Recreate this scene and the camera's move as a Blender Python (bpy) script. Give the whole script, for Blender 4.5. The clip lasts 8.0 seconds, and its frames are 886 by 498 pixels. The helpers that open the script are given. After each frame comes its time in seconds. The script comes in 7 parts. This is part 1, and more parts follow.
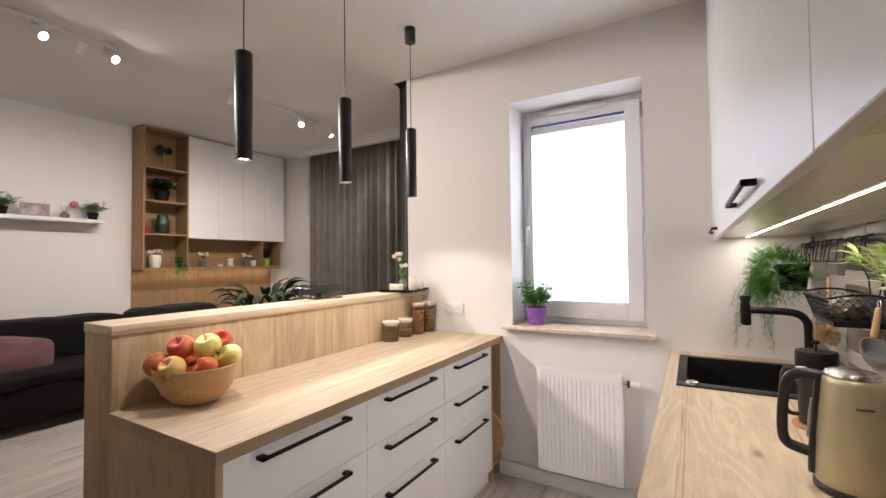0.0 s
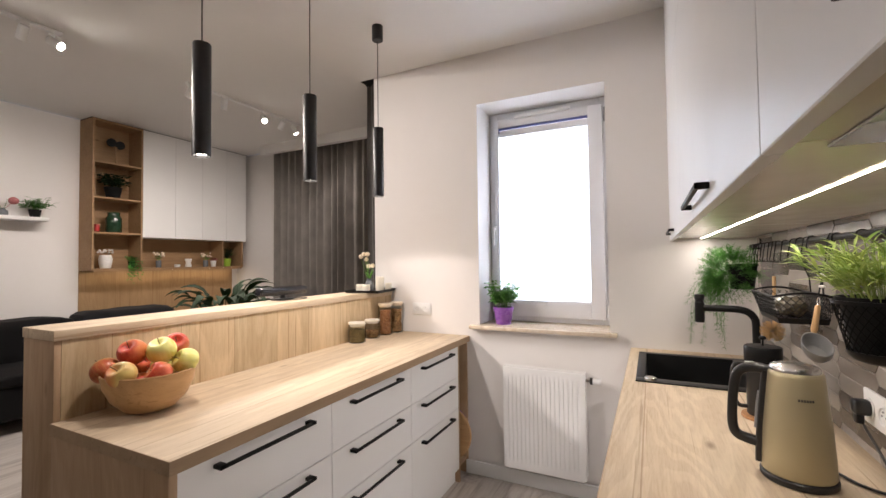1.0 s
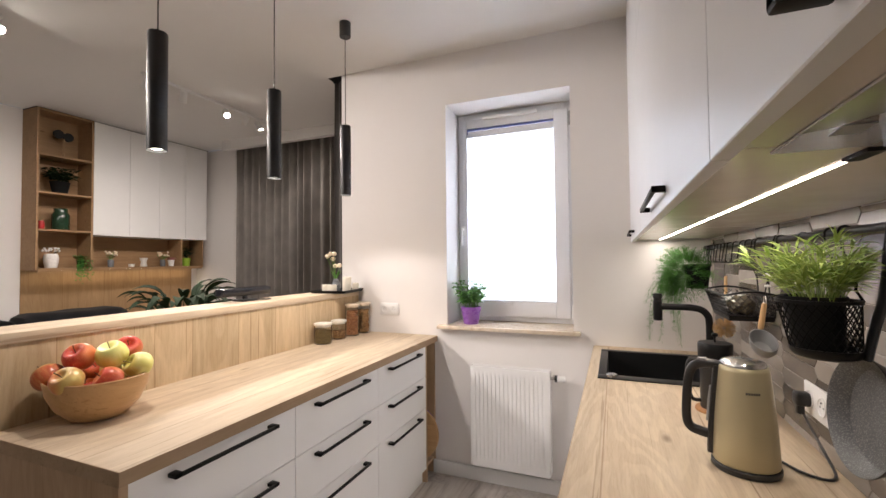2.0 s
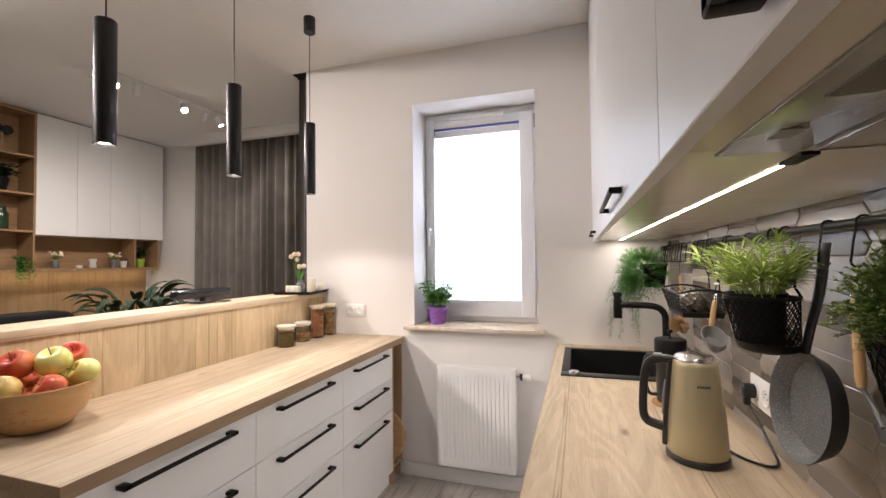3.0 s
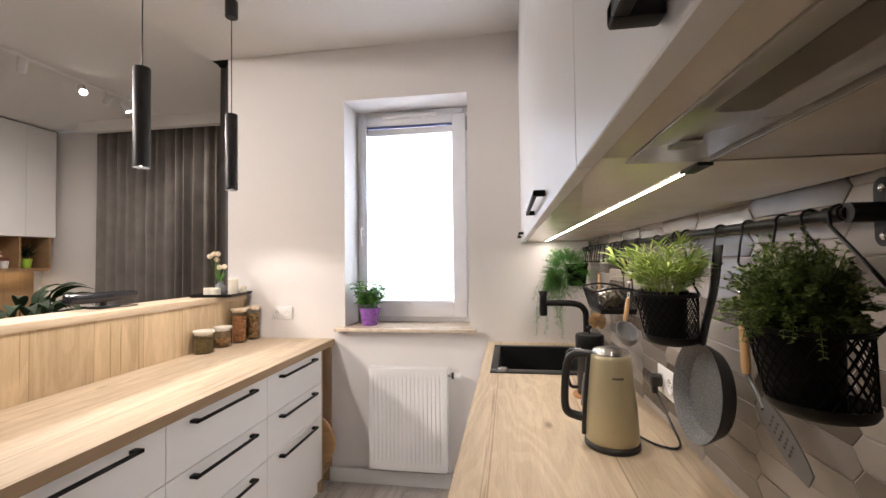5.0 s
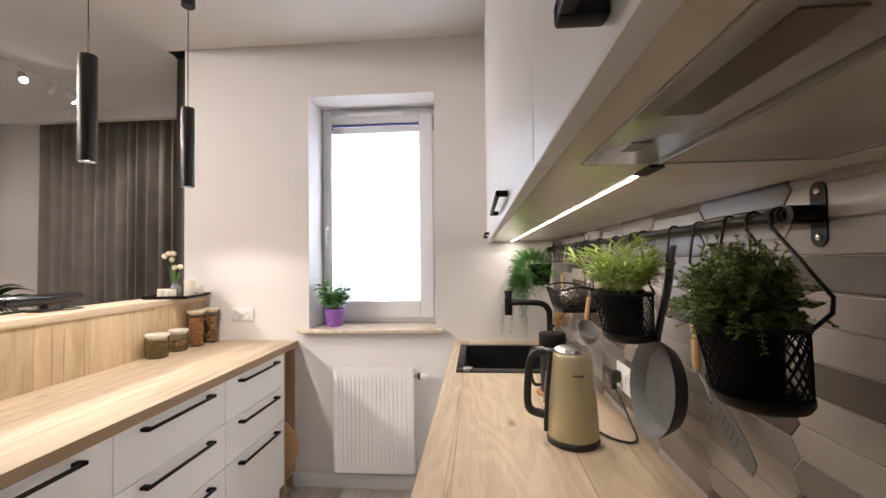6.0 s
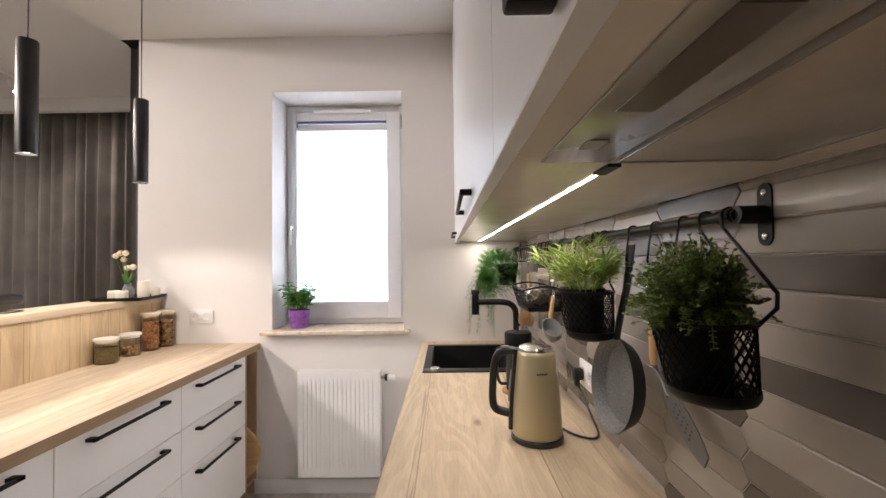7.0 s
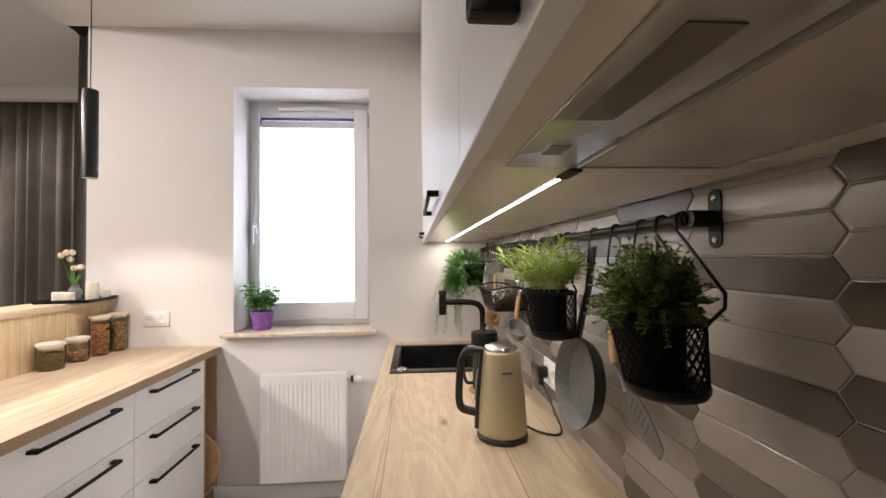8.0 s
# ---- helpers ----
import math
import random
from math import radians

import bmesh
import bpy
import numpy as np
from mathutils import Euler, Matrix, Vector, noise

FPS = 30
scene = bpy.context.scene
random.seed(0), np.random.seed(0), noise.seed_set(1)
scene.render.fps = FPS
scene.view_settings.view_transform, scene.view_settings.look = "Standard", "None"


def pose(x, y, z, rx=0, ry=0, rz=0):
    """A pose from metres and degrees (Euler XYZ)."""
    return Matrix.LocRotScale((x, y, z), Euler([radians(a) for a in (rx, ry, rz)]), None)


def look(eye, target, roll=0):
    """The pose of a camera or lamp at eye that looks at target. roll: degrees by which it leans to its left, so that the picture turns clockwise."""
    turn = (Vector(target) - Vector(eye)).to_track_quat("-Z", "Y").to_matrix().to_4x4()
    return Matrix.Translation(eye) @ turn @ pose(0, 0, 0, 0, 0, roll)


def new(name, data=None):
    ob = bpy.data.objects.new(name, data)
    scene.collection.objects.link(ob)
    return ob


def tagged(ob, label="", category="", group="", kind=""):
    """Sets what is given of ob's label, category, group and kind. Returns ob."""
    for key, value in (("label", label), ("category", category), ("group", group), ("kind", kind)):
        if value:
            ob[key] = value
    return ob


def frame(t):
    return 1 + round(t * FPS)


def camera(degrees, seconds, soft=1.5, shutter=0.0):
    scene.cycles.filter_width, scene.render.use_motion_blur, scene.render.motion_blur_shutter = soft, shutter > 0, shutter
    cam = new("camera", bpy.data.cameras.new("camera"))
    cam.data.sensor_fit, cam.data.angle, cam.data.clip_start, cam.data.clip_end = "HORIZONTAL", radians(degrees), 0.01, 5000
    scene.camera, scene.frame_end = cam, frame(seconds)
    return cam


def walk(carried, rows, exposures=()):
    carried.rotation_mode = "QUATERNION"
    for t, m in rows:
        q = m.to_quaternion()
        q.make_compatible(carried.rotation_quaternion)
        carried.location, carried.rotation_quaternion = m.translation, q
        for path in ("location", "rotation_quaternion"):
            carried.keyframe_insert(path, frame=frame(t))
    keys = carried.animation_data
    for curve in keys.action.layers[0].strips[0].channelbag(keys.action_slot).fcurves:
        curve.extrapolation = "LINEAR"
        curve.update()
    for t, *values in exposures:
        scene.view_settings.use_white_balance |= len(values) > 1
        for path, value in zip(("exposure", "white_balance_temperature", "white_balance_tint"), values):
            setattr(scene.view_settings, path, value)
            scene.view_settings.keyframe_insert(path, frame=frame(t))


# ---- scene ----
cam = camera(92.5, 8.0)
PATH = [
    (0, (0.032, -0.353, 1.401), (-0.98, 1.37, 1.459), -0.7),
    (0.5, (0.028, -0.35, 1.397), (-0.916, 1.412, 1.457), -0.7),
    (1, (0.034, -0.346, 1.4), (-0.847, 1.449, 1.458), -0.7),
    (1.5, (0.036, -0.344, 1.401), (-0.778, 1.482, 1.457), -0.6),
    (3, (0.048, -0.335, 1.398), (-0.561, 1.57, 1.455), -0.7),
    (3.5, (0.05, -0.332, 1.398), (-0.48, 1.596, 1.454), -0.7),
    (4, (0.053, -0.33, 1.4), (-0.403, 1.616, 1.454), -0.7),
    (4.5, (0.054, -0.327, 1.399), (-0.329, 1.636, 1.453), -0.7),
    (6, (0.066, -0.318, 1.398), (-0.094, 1.675, 1.45), -0.7),
    (6.5, (0.073, -0.311, 1.396), (-0.016, 1.686, 1.448), -0.7),
    (7, (0.077, -0.308, 1.395), (0.06, 1.692, 1.447), -0.7),
    (7.5, (0.075, -0.312, 1.395), (0.136, 1.686, 1.448), -0.7),
    (8, (0.079, -0.31, 1.397), (0.213, 1.685, 1.447), -0.6),
]
walk(cam, [(t, look(eye, target, roll)) for t, eye, target, roll in PATH])

# ---- world, sun, large lights, exposure ----
world = bpy.data.worlds.new("sky_world")
scene.world = world
world.use_nodes = True
_wn = world.node_tree
_sky = _wn.nodes.new("ShaderNodeTexSky")
_sky.sky_type = "NISHITA"
_sky.sun_disc = False
_sky.sun_elevation = radians(35)
_sky.sun_rotation = radians(200)
_wn.nodes["Background"].inputs["Strength"].default_value = 0.12
_wn.links.new(_sky.outputs["Color"], _wn.nodes["Background"].inputs["Color"])

scene.view_settings.exposure = 0.91
LAMP_WARM = (1.0, 0.887, 0.82)


def lamp(name, kind, m, power, colour, **kw):
    data = bpy.data.lights.new(name, kind)
    data.energy, data.color = power, colour
    for k, v in kw.items():
        if k == "size":
            data.size = v
        elif k == "size_y":
            data.shape, data.size_y = "RECTANGLE", v
        elif k == "spot_size":
            data.spot_size = radians(v)
        elif k == "spot_blend":
            data.spot_blend = v
        elif k == "radius":
            data.shadow_soft_size = v
    ob = new(name, data)
    ob.matrix_world = m
    return ob


WINDOW_POWER = 18
PENDANT_POWER = 7.0
TRACK_POWER = 86
LED_POWER = 1.8
# daylight behind the blind of the kitchen window
lamp("window_daylight", "AREA", look((-0.61, 2.80, 1.73), (-0.61, 2.0, 1.73)), WINDOW_POWER, (0.87, 0.90, 1.0), size=0.75, size_y=1.35)

# ---- materials ----


def mat(name):
    m = bpy.data.materials.new(name)
    m.use_nodes = True
    nt = m.node_tree
    return m, nt, nt.nodes["Principled BSDF"]


def node(nt, kind, **kw):
    n = nt.nodes.new(kind)
    for k, v in kw.items():
        n.inputs[k].default_value = v
    return n


def ramp(nt, fac, stops):
    r = nt.nodes.new("ShaderNodeValToRGB")
    els = r.color_ramp.elements
    els[0].position, els[0].color = stops[0][0], (*stops[0][1], 1)
    els[1].position, els[1].color = stops[-1][0], (*stops[-1][1], 1)
    for p, c in stops[1:-1]:
        e = els.new(p)
        e.color = (*c, 1)
    nt.links.new(fac, r.inputs[0])
    return r.outputs[0]


def coords(nt, scale=(1, 1, 1), rot=(0, 0, 0)):
    tc = nt.nodes.new("ShaderNodeTexCoord")
    mp = nt.nodes.new("ShaderNodeMapping")
    mp.inputs["Scale"].default_value = scale
    mp.inputs["Rotation"].default_value = [radians(a) for a in rot]
    nt.links.new(tc.outputs["Object"], mp.inputs[0])
    return mp.outputs[0]


def bump(nt, bsdf, height, strength=0.1, distance=0.002):
    b = nt.nodes.new("ShaderNodeBump")
    b.inputs["Strength"].default_value, b.inputs["Distance"].default_value = strength, distance
    nt.links.new(height, b.inputs["Height"])
    nt.links.new(b.outputs[0], bsdf.inputs["Normal"])


def noisy(nt, vec, scale, detail=4, rough=0.55, dist=0.0):
    n = node(nt, "ShaderNodeTexNoise", Scale=scale, Detail=detail, Roughness=rough, Distortion=dist)
    if vec is not None:
        nt.links.new(vec, n.inputs["Vector"])
    return n.outputs["Fac"]


def mixc(nt, fac, a, b, mode="MIX"):
    m = nt.nodes.new("ShaderNodeMix")
    m.data_type, m.blend_type = "RGBA", mode
    for sock, val in ((m.inputs[0], fac), (m.inputs[6], a), (m.inputs[7], b)):
        if isinstance(val, (int, float)):
            sock.default_value = val
        elif isinstance(val, tuple):
            sock.default_value = (*val, 1)
        else:
            nt.links.new(val, sock)
    return m.outputs[2]


def plain(name, colour, rough=0.5, metal=0.0, vary=0.06, scale=12, bumpy=0.0, bscale=300, coat=0.0, spec=0.5):
    """A plain surface with slight tonal and gloss variation."""
    m, nt, b = mat(name)
    tc = coords(nt)
    f = noisy(nt, tc, scale)
    lo = tuple(c * (1 - vary) for c in colour)
    hi = tuple(min(1, c * (1 + vary)) for c in colour)
    nt.links.new(ramp(nt, f, [(0.3, lo), (0.7, hi)]), b.inputs["Base Color"])
    f2 = noisy(nt, tc, scale * 3)
    mr = node(nt, "ShaderNodeMapRange")
    mr.inputs[3].default_value, mr.inputs[4].default_value = max(0.02, rough - 0.06), rough + 0.06
    nt.links.new(f2, mr.inputs[0])
    nt.links.new(mr.outputs[0], b.inputs["Roughness"])
    b.inputs["Metallic"].default_value = metal
    b.inputs["Coat Weight"].default_value = coat
    b.inputs["Specular IOR Level"].default_value = spec
    if bumpy:
        bump(nt, b, noisy(nt, tc, bscale, 3), bumpy, 0.002)
    return m


def oak(name, grain, light=(0.71, 0.588, 0.43), dark=(0.33, 0.22, 0.135), rough=0.56, plank=None, knots=True, spread=9.0, turns=85.0):
    """Light oak decor. grain: the axis along which the grain runs; plank: (axis, width) of the decor's staves."""
    m, nt, b = mat(name)
    st = [spread, spread, spread]
    st[grain] = 0.55
    tc0 = nt.nodes.new("ShaderNodeTexCoord").outputs["Object"]
    vec = tc0
    tone = None
    if plank:
        ax, width = plank
        sp = nt.nodes.new("ShaderNodeSeparateXYZ")
        nt.links.new(tc0, sp.inputs[0])
        dv = nt.nodes.new("ShaderNodeMath")
        dv.operation = "DIVIDE"
        nt.links.new(sp.outputs[ax], dv.inputs[0])
        dv.inputs[1].default_value = width
        fl = nt.nodes.new("ShaderNodeMath")
        fl.operation = "FLOOR"
        nt.links.new(dv.outputs[0], fl.inputs[0])
        wn = nt.nodes.new("ShaderNodeTexWhiteNoise")
        wn.noise_dimensions = "1D"
        nt.links.new(fl.outputs[0], wn.inputs["W"])
        tone = wn.outputs["Value"]
        cb = nt.nodes.new("ShaderNodeVectorMath")
        cb.operation = "MULTIPLY_ADD"
        nt.links.new(wn.outputs["Color"], cb.inputs[0])
        cb.inputs[1].default_value = (7, 7, 7)
        nt.links.new(tc0, cb.inputs[2])
        vec = cb.outputs[0]
    mp = nt.nodes.new("ShaderNodeMapping")
    mp.inputs["Scale"].default_value = st
    nt.links.new(vec, mp.inputs[0])
    broad = noisy(nt, mp.outputs[0], 1.1, 3, 0.5, 0.6)
    fine = noisy(nt, mp.outputs[0], 22.0, 5, 0.72, 0.3)
    streak = noisy(nt, mp.outputs[0], 4.5, 4, 0.6, 0.5)
    wv = node(nt, "ShaderNodeTexWave", Scale=0.75, Distortion=5.5, Detail=3.0)
    wv.inputs["Detail Scale"].default_value = 1.2
    wv.bands_direction = "XYZ"[(grain + 1) % 3]
    nt.links.new(mp.outputs[0], wv.inputs["Vector"])
    mid = tuple((a + c) / 2 for a, c in zip(light, dark))
    c1 = ramp(nt, broad, [(0.34, mid), (0.52, light), (0.75, tuple(min(1, c * 1.1) for c in light))])
    c2 = mixc(nt, 0.12, c1, ramp(nt, wv.outputs["Fac"], [(0.0, dark), (0.45, light), (1.0, light)]))
    c2 = mixc(nt, 0.18, c2, ramp(nt, streak, [(0.32, dark), (0.56, light), (0.75, tuple(min(1, c * 1.15) for c in light))]))
    c3 = mixc(nt, 0.24, c2, ramp(nt, fine, [(0.36, dark), (0.56, light)]))
    # growth rings: contour lines of a slow, stretched noise
    st4 = [4.2, 4.2, 4.2]
    st4[grain] = 0.75
    mp4 = nt.nodes.new("ShaderNodeMapping")
    mp4.inputs["Scale"].default_value = st4
    nt.links.new(vec, mp4.inputs[0])
    slow = noisy(nt, mp4.outputs[0], 1.0, 3, 0.45, 0.3)
    mu = nt.nodes.new("ShaderNodeMath")
    mu.operation = "MULTIPLY"
    mu.inputs[1].default_value = turns
    nt.links.new(slow, mu.inputs[0])
    si = nt.nodes.new("ShaderNodeMath")
    si.operation = "SINE"
    nt.links.new(mu.outputs[0], si.inputs[0])
    rings = ramp(nt, si.outputs[0], [(0.0, tuple(0.55 * a + 0.45 * c for a, c in zip(light, dark))), (0.55, light), (1.0, light)])
    c3 = mixc(nt, 0.32, c3, rings)
    # thin dark cracks and pores along the grain
    st2 = [95.0, 95.0, 95.0]
    st2[grain] = 1.3
    mp2 = nt.nodes.new("ShaderNodeMapping")
    mp2.inputs["Scale"].default_value = st2
    nt.links.new(vec, mp2.inputs[0])
    crack = noisy(nt, mp2.outputs[0], 1.0, 2, 0.5, 0.4)
    c4 = mixc(nt, ramp(nt, crack, [(0.31, (0.55, 0.55, 0.55)), (0.36, (0, 0, 0))]), c3, dark)
    out = c4
    if knots:
        st3 = [5.0, 5.0, 5.0]
        st3[grain] = 2.0
        mp3 = nt.nodes.new("ShaderNodeMapping")
        mp3.inputs["Scale"].default_value = st3
        nt.links.new(vec, mp3.inputs[0])
        vo = node(nt, "ShaderNodeTexVoronoi", Scale=1.0)
        nt.links.new(mp3.outputs[0], vo.inputs["Vector"])
        out = mixc(nt, ramp(nt, vo.outputs["Distance"], [(0.02, (0.8, 0.8, 0.8)), (0.075, (0, 0, 0))]), c4, tuple(c * 0.75 for c in dark))
    if tone is not None:
        fr = nt.nodes.new("ShaderNodeMath")
        fr.operation = "FRACT"
        nt.links.new(dv.outputs[0], fr.inputs[0])
        out = mixc(nt, ramp(nt, fr.outputs[0], [(0.0, (0.7, 0.7, 0.7)), (0.008, (0.7, 0.7, 0.7)), (0.014, (0, 0, 0))]), out, dark)
        out = mixc(nt, 1.0, out, ramp(nt, tone, [(0.0, (0.86, 0.85, 0.83)), (1.0, (1.06, 1.05, 1.04))]), "MULTIPLY")
    nt.links.new(out, b.inputs["Base Color"])
    nt.links.new(ramp(nt, fine, [(0.2, (rough + 0.1,) * 3), (0.8, (rough - 0.08,) * 3)]), b.inputs["Roughness"])
    b.inputs["Specular IOR Level"].default_value = 0.28
    bump(nt, b, fine, 0.12, 0.001)
    return m


def paint(name, colour, rough=0.85):
    """Rolled wall paint."""
    m, nt, b = mat(name)
    tc = coords(nt)
    big = noisy(nt, tc, 0.9, 3)
    c = ramp(nt, big, [(0.3, tuple(x * 0.965 for x in colour)), (0.7, colour)])
    c = mixc(nt, 0.12, c, ramp(nt, noisy(nt, tc, 14, 4), [(0.3, tuple(x * 0.92 for x in colour)), (0.7, colour)]))
    nt.links.new(c, b.inputs["Base Color"])
    b.inputs["Roughness"].default_value = rough
    bump(nt, b, noisy(nt, tc, 260, 3), 0.10, 0.0012)
    return m


def floor_mat():
    """Bleached grey laminate; every plank takes its own tone."""
    m, nt, b = mat("grey_laminate")
    tc0 = nt.nodes.new("ShaderNodeTexCoord").outputs["Object"]
    oi = nt.nodes.new("ShaderNodeObjectInfo")
    off = nt.nodes.new("ShaderNodeVectorMath")
    off.operation = "MULTIPLY_ADD"
    nt.links.new(oi.outputs["Random"], off.inputs[0])
    off.inputs[1].default_value = (13, 31, 7)
    nt.links.new(tc0, off.inputs[2])
    mp = nt.nodes.new("ShaderNodeMapping")
    mp.inputs["Scale"].default_value = (14, 1.1, 14)
    nt.links.new(off.outputs[0], mp.inputs[0])
    n1 = noisy(nt, mp.outputs[0], 1.0, 4, 0.6, 1.2)
    n2 = noisy(nt, mp.outputs[0], 5.0, 6, 0.7, 0.4)
    c = ramp(nt, n1, [(0.30, (0.22, 0.19, 0.17)), (0.45, (0.47, 0.43, 0.40)), (0.7, (0.60, 0.57, 0.54))])
    c = mixc(nt, 0.3, c, ramp(nt, n2, [(0.3, (0.24, 0.21, 0.19)), (0.6, (0.6, 0.57, 0.54))]))
    c = mixc(nt, 1.0, c, ramp(nt, oi.outputs["Random"], [(0.0, (0.85, 0.85, 0.86)), (1.0, (1.05, 1.04, 1.02))]), "MULTIPLY")
    nt.links.new(c, b.inputs["Base Color"])
    b.inputs["Roughness"].default_value = 0.42
    bump(nt, b, n2, 0.15, 0.001)
    return m


def tile_mat():
    """Glazed wall tiles, each in its own tone of beige to taupe, with a wavy hand-made face."""
    m, nt, b = mat("glazed_tile")
    oi = nt.nodes.new("ShaderNodeObjectInfo")
    c = ramp(nt, oi.outputs["Random"], [(0.0, (0.085, 0.071, 0.058)), (0.38, (0.135, 0.114, 0.096)), (0.48, (0.25, 0.22, 0.192)), (1.0, (0.36, 0.328, 0.295))])
    tc = coords(nt)
    f = noisy(nt, tc, 9, 4)
    c = mixc(nt, 0.35, c, mixc(nt, 1.0, c, ramp(nt, f, [(0.3, (0.72, 0.71, 0.70)), (0.7, (1.1, 1.1, 1.1))]), "MULTIPLY"))
    nt.links.new(c, b.inputs["Base Color"])
    b.inputs["Roughness"].default_value = 0.26
    b.inputs["Coat Weight"].default_value = 0.08
    b.inputs["Specular IOR Level"].default_value = 0.35
    bump(nt, b, noisy(nt, coords(nt), 20, 2, 0.4), 0.16, 0.005)
    return m


def fabric(name, colour, rough=0.95, scale=500, sheen=0.2, vary=0.25):
    m, nt, b = mat(name)
    tc = coords(nt)
    f = noisy(nt, tc, 5, 5)
    c = ramp(nt, f, [(0.3, tuple(x * (1 - vary) for x in colour)), (0.7, tuple(x * (1 + vary) for x in colour))])
    w = noisy(nt, tc, scale, 2)
    c = mixc(nt, 0.35, c, ramp(nt, w, [(0.3, tuple(x * 0.6 for x in colour)), (0.7, tuple(x * 1.25 for x in colour))]))
    nt.links.new(c, b.inputs["Base Color"])
    b.inputs["Roughness"].default_value = rough
    b.inputs["Sheen Weight"].default_value = sheen
    b.inputs["Specular IOR Level"].default_value = 0.2
    bump(nt, b, w, 0.2, 0.001)
    return m


def leafy(name, dark, light, rough=0.45, transl=0.15):
    """Leaves, each in its own tone, thin enough to let some light through."""
    m, nt, b = mat(name)
    g = nt.nodes.new("ShaderNodeNewGeometry")
    c = ramp(nt, g.outputs["Random Per Island"], [(0.0, dark), (1.0, light)])
    c = mixc(nt, 0.3, c, ramp(nt, noisy(nt, coords(nt), 60, 3), [(0.3, dark), (0.7, light)]))
    nt.links.new(c, b.inputs["Base Color"])
    b.inputs["Roughness"].default_value = rough
    b.inputs["Specular IOR Level"].default_value = 0.3
    tr = nt.nodes.new("ShaderNodeBsdfTranslucent")
    nt.links.new(c, tr.inputs["Color"])
    ms = nt.nodes.new("ShaderNodeMixShader")
    ms.inputs[0].default_value = transl
    nt.links.new(b.outputs[0], ms.inputs[1])
    nt.links.new(tr.outputs[0], ms.inputs[2])
    nt.links.new(ms.outputs[0], nt.nodes["Material Output"].inputs["Surface"])
    return m


def glow(name, colour, strength):
    m, nt, b = mat(name)
    b.inputs["Base Color"].default_value = (0.8, 0.8, 0.8, 1)
    b.inputs["Emission Color"].default_value = (*colour, 1)
    b.inputs["Emission Strength"].default_value = strength
    return m


def glass(name, colour=(1, 1, 1), rough=0.0):
    m, nt, b = mat(name)
    b.inputs["Base Color"].default_value = (*colour, 1)
    b.inputs["Roughness"].default_value = rough
    b.inputs["Transmission Weight"].default_value = 1.0
    b.inputs["IOR"].default_value = 1.45
    return m


def clear_glass(name):
    """Thin clear glass: see-through, with a gloss that grows towards its rims."""
    m, nt, b = mat(name)
    tr = nt.nodes.new("ShaderNodeBsdfTransparent")
    tr.inputs["Color"].default_value = (0.985, 0.99, 0.988, 1)
    gl = node(nt, "ShaderNodeBsdfGlossy", Roughness=0.03)
    lw = node(nt, "ShaderNodeLayerWeight", Blend=0.04)
    ms = nt.nodes.new("ShaderNodeMixShader")
    nt.links.new(lw.outputs["Fresnel"], ms.inputs[0])
    nt.links.new(tr.outputs[0], ms.inputs[1])
    nt.links.new(gl.outputs[0], ms.inputs[2])
    nt.links.new(ms.outputs[0], nt.nodes["Material Output"].inputs["Surface"])
    return m


def blind_mat():
    """Thin white roller-blind cloth that lets daylight through."""
    m, nt, b = mat("blind_cloth")
    b.inputs["Base Color"].default_value = (0.85, 0.86, 0.88, 1)
    b.inputs["Roughness"].default_value = 0.9
    tr = node(nt, "ShaderNodeBsdfTranslucent")
    f = noisy(nt, coords(nt, (1, 1, 160)), 3.0, 2)
    nt.links.new(ramp(nt, f, [(0.3, (0.84, 0.87, 0.9)), (0.7, (0.93, 0.95, 0.98))]), tr.inputs["Color"])
    ms = nt.nodes.new("ShaderNodeMixShader")
    ms.inputs[0].default_value = 0.6
    nt.links.new(b.outputs[0], ms.inputs[1])
    nt.links.new(tr.outputs[0], ms.inputs[2])
    nt.links.new(ms.outputs[0], nt.nodes["Material Output"].inputs["Surface"])
    return m


def speckled(name, base, fleck, scale=900, rough=0.5, thresh=0.62):
    m, nt, b = mat(name)
    tc = coords(nt)
    f = noisy(nt, tc, scale, 2, 0.5)
    c = ramp(nt, f, [(thresh - 0.08, base), (thresh + 0.04, fleck)])
    c = mixc(nt, 0.4, c, ramp(nt, noisy(nt, tc, 25, 4), [(0.3, tuple(x * 0.75 for x in base)), (0.7, tuple(x * 1.3 for x in base))]))
    nt.links.new(c, b.inputs["Base Color"])
    b.inputs["Roughness"].default_value = rough
    bump(nt, b, f, 0.1, 0.0005)
    return m


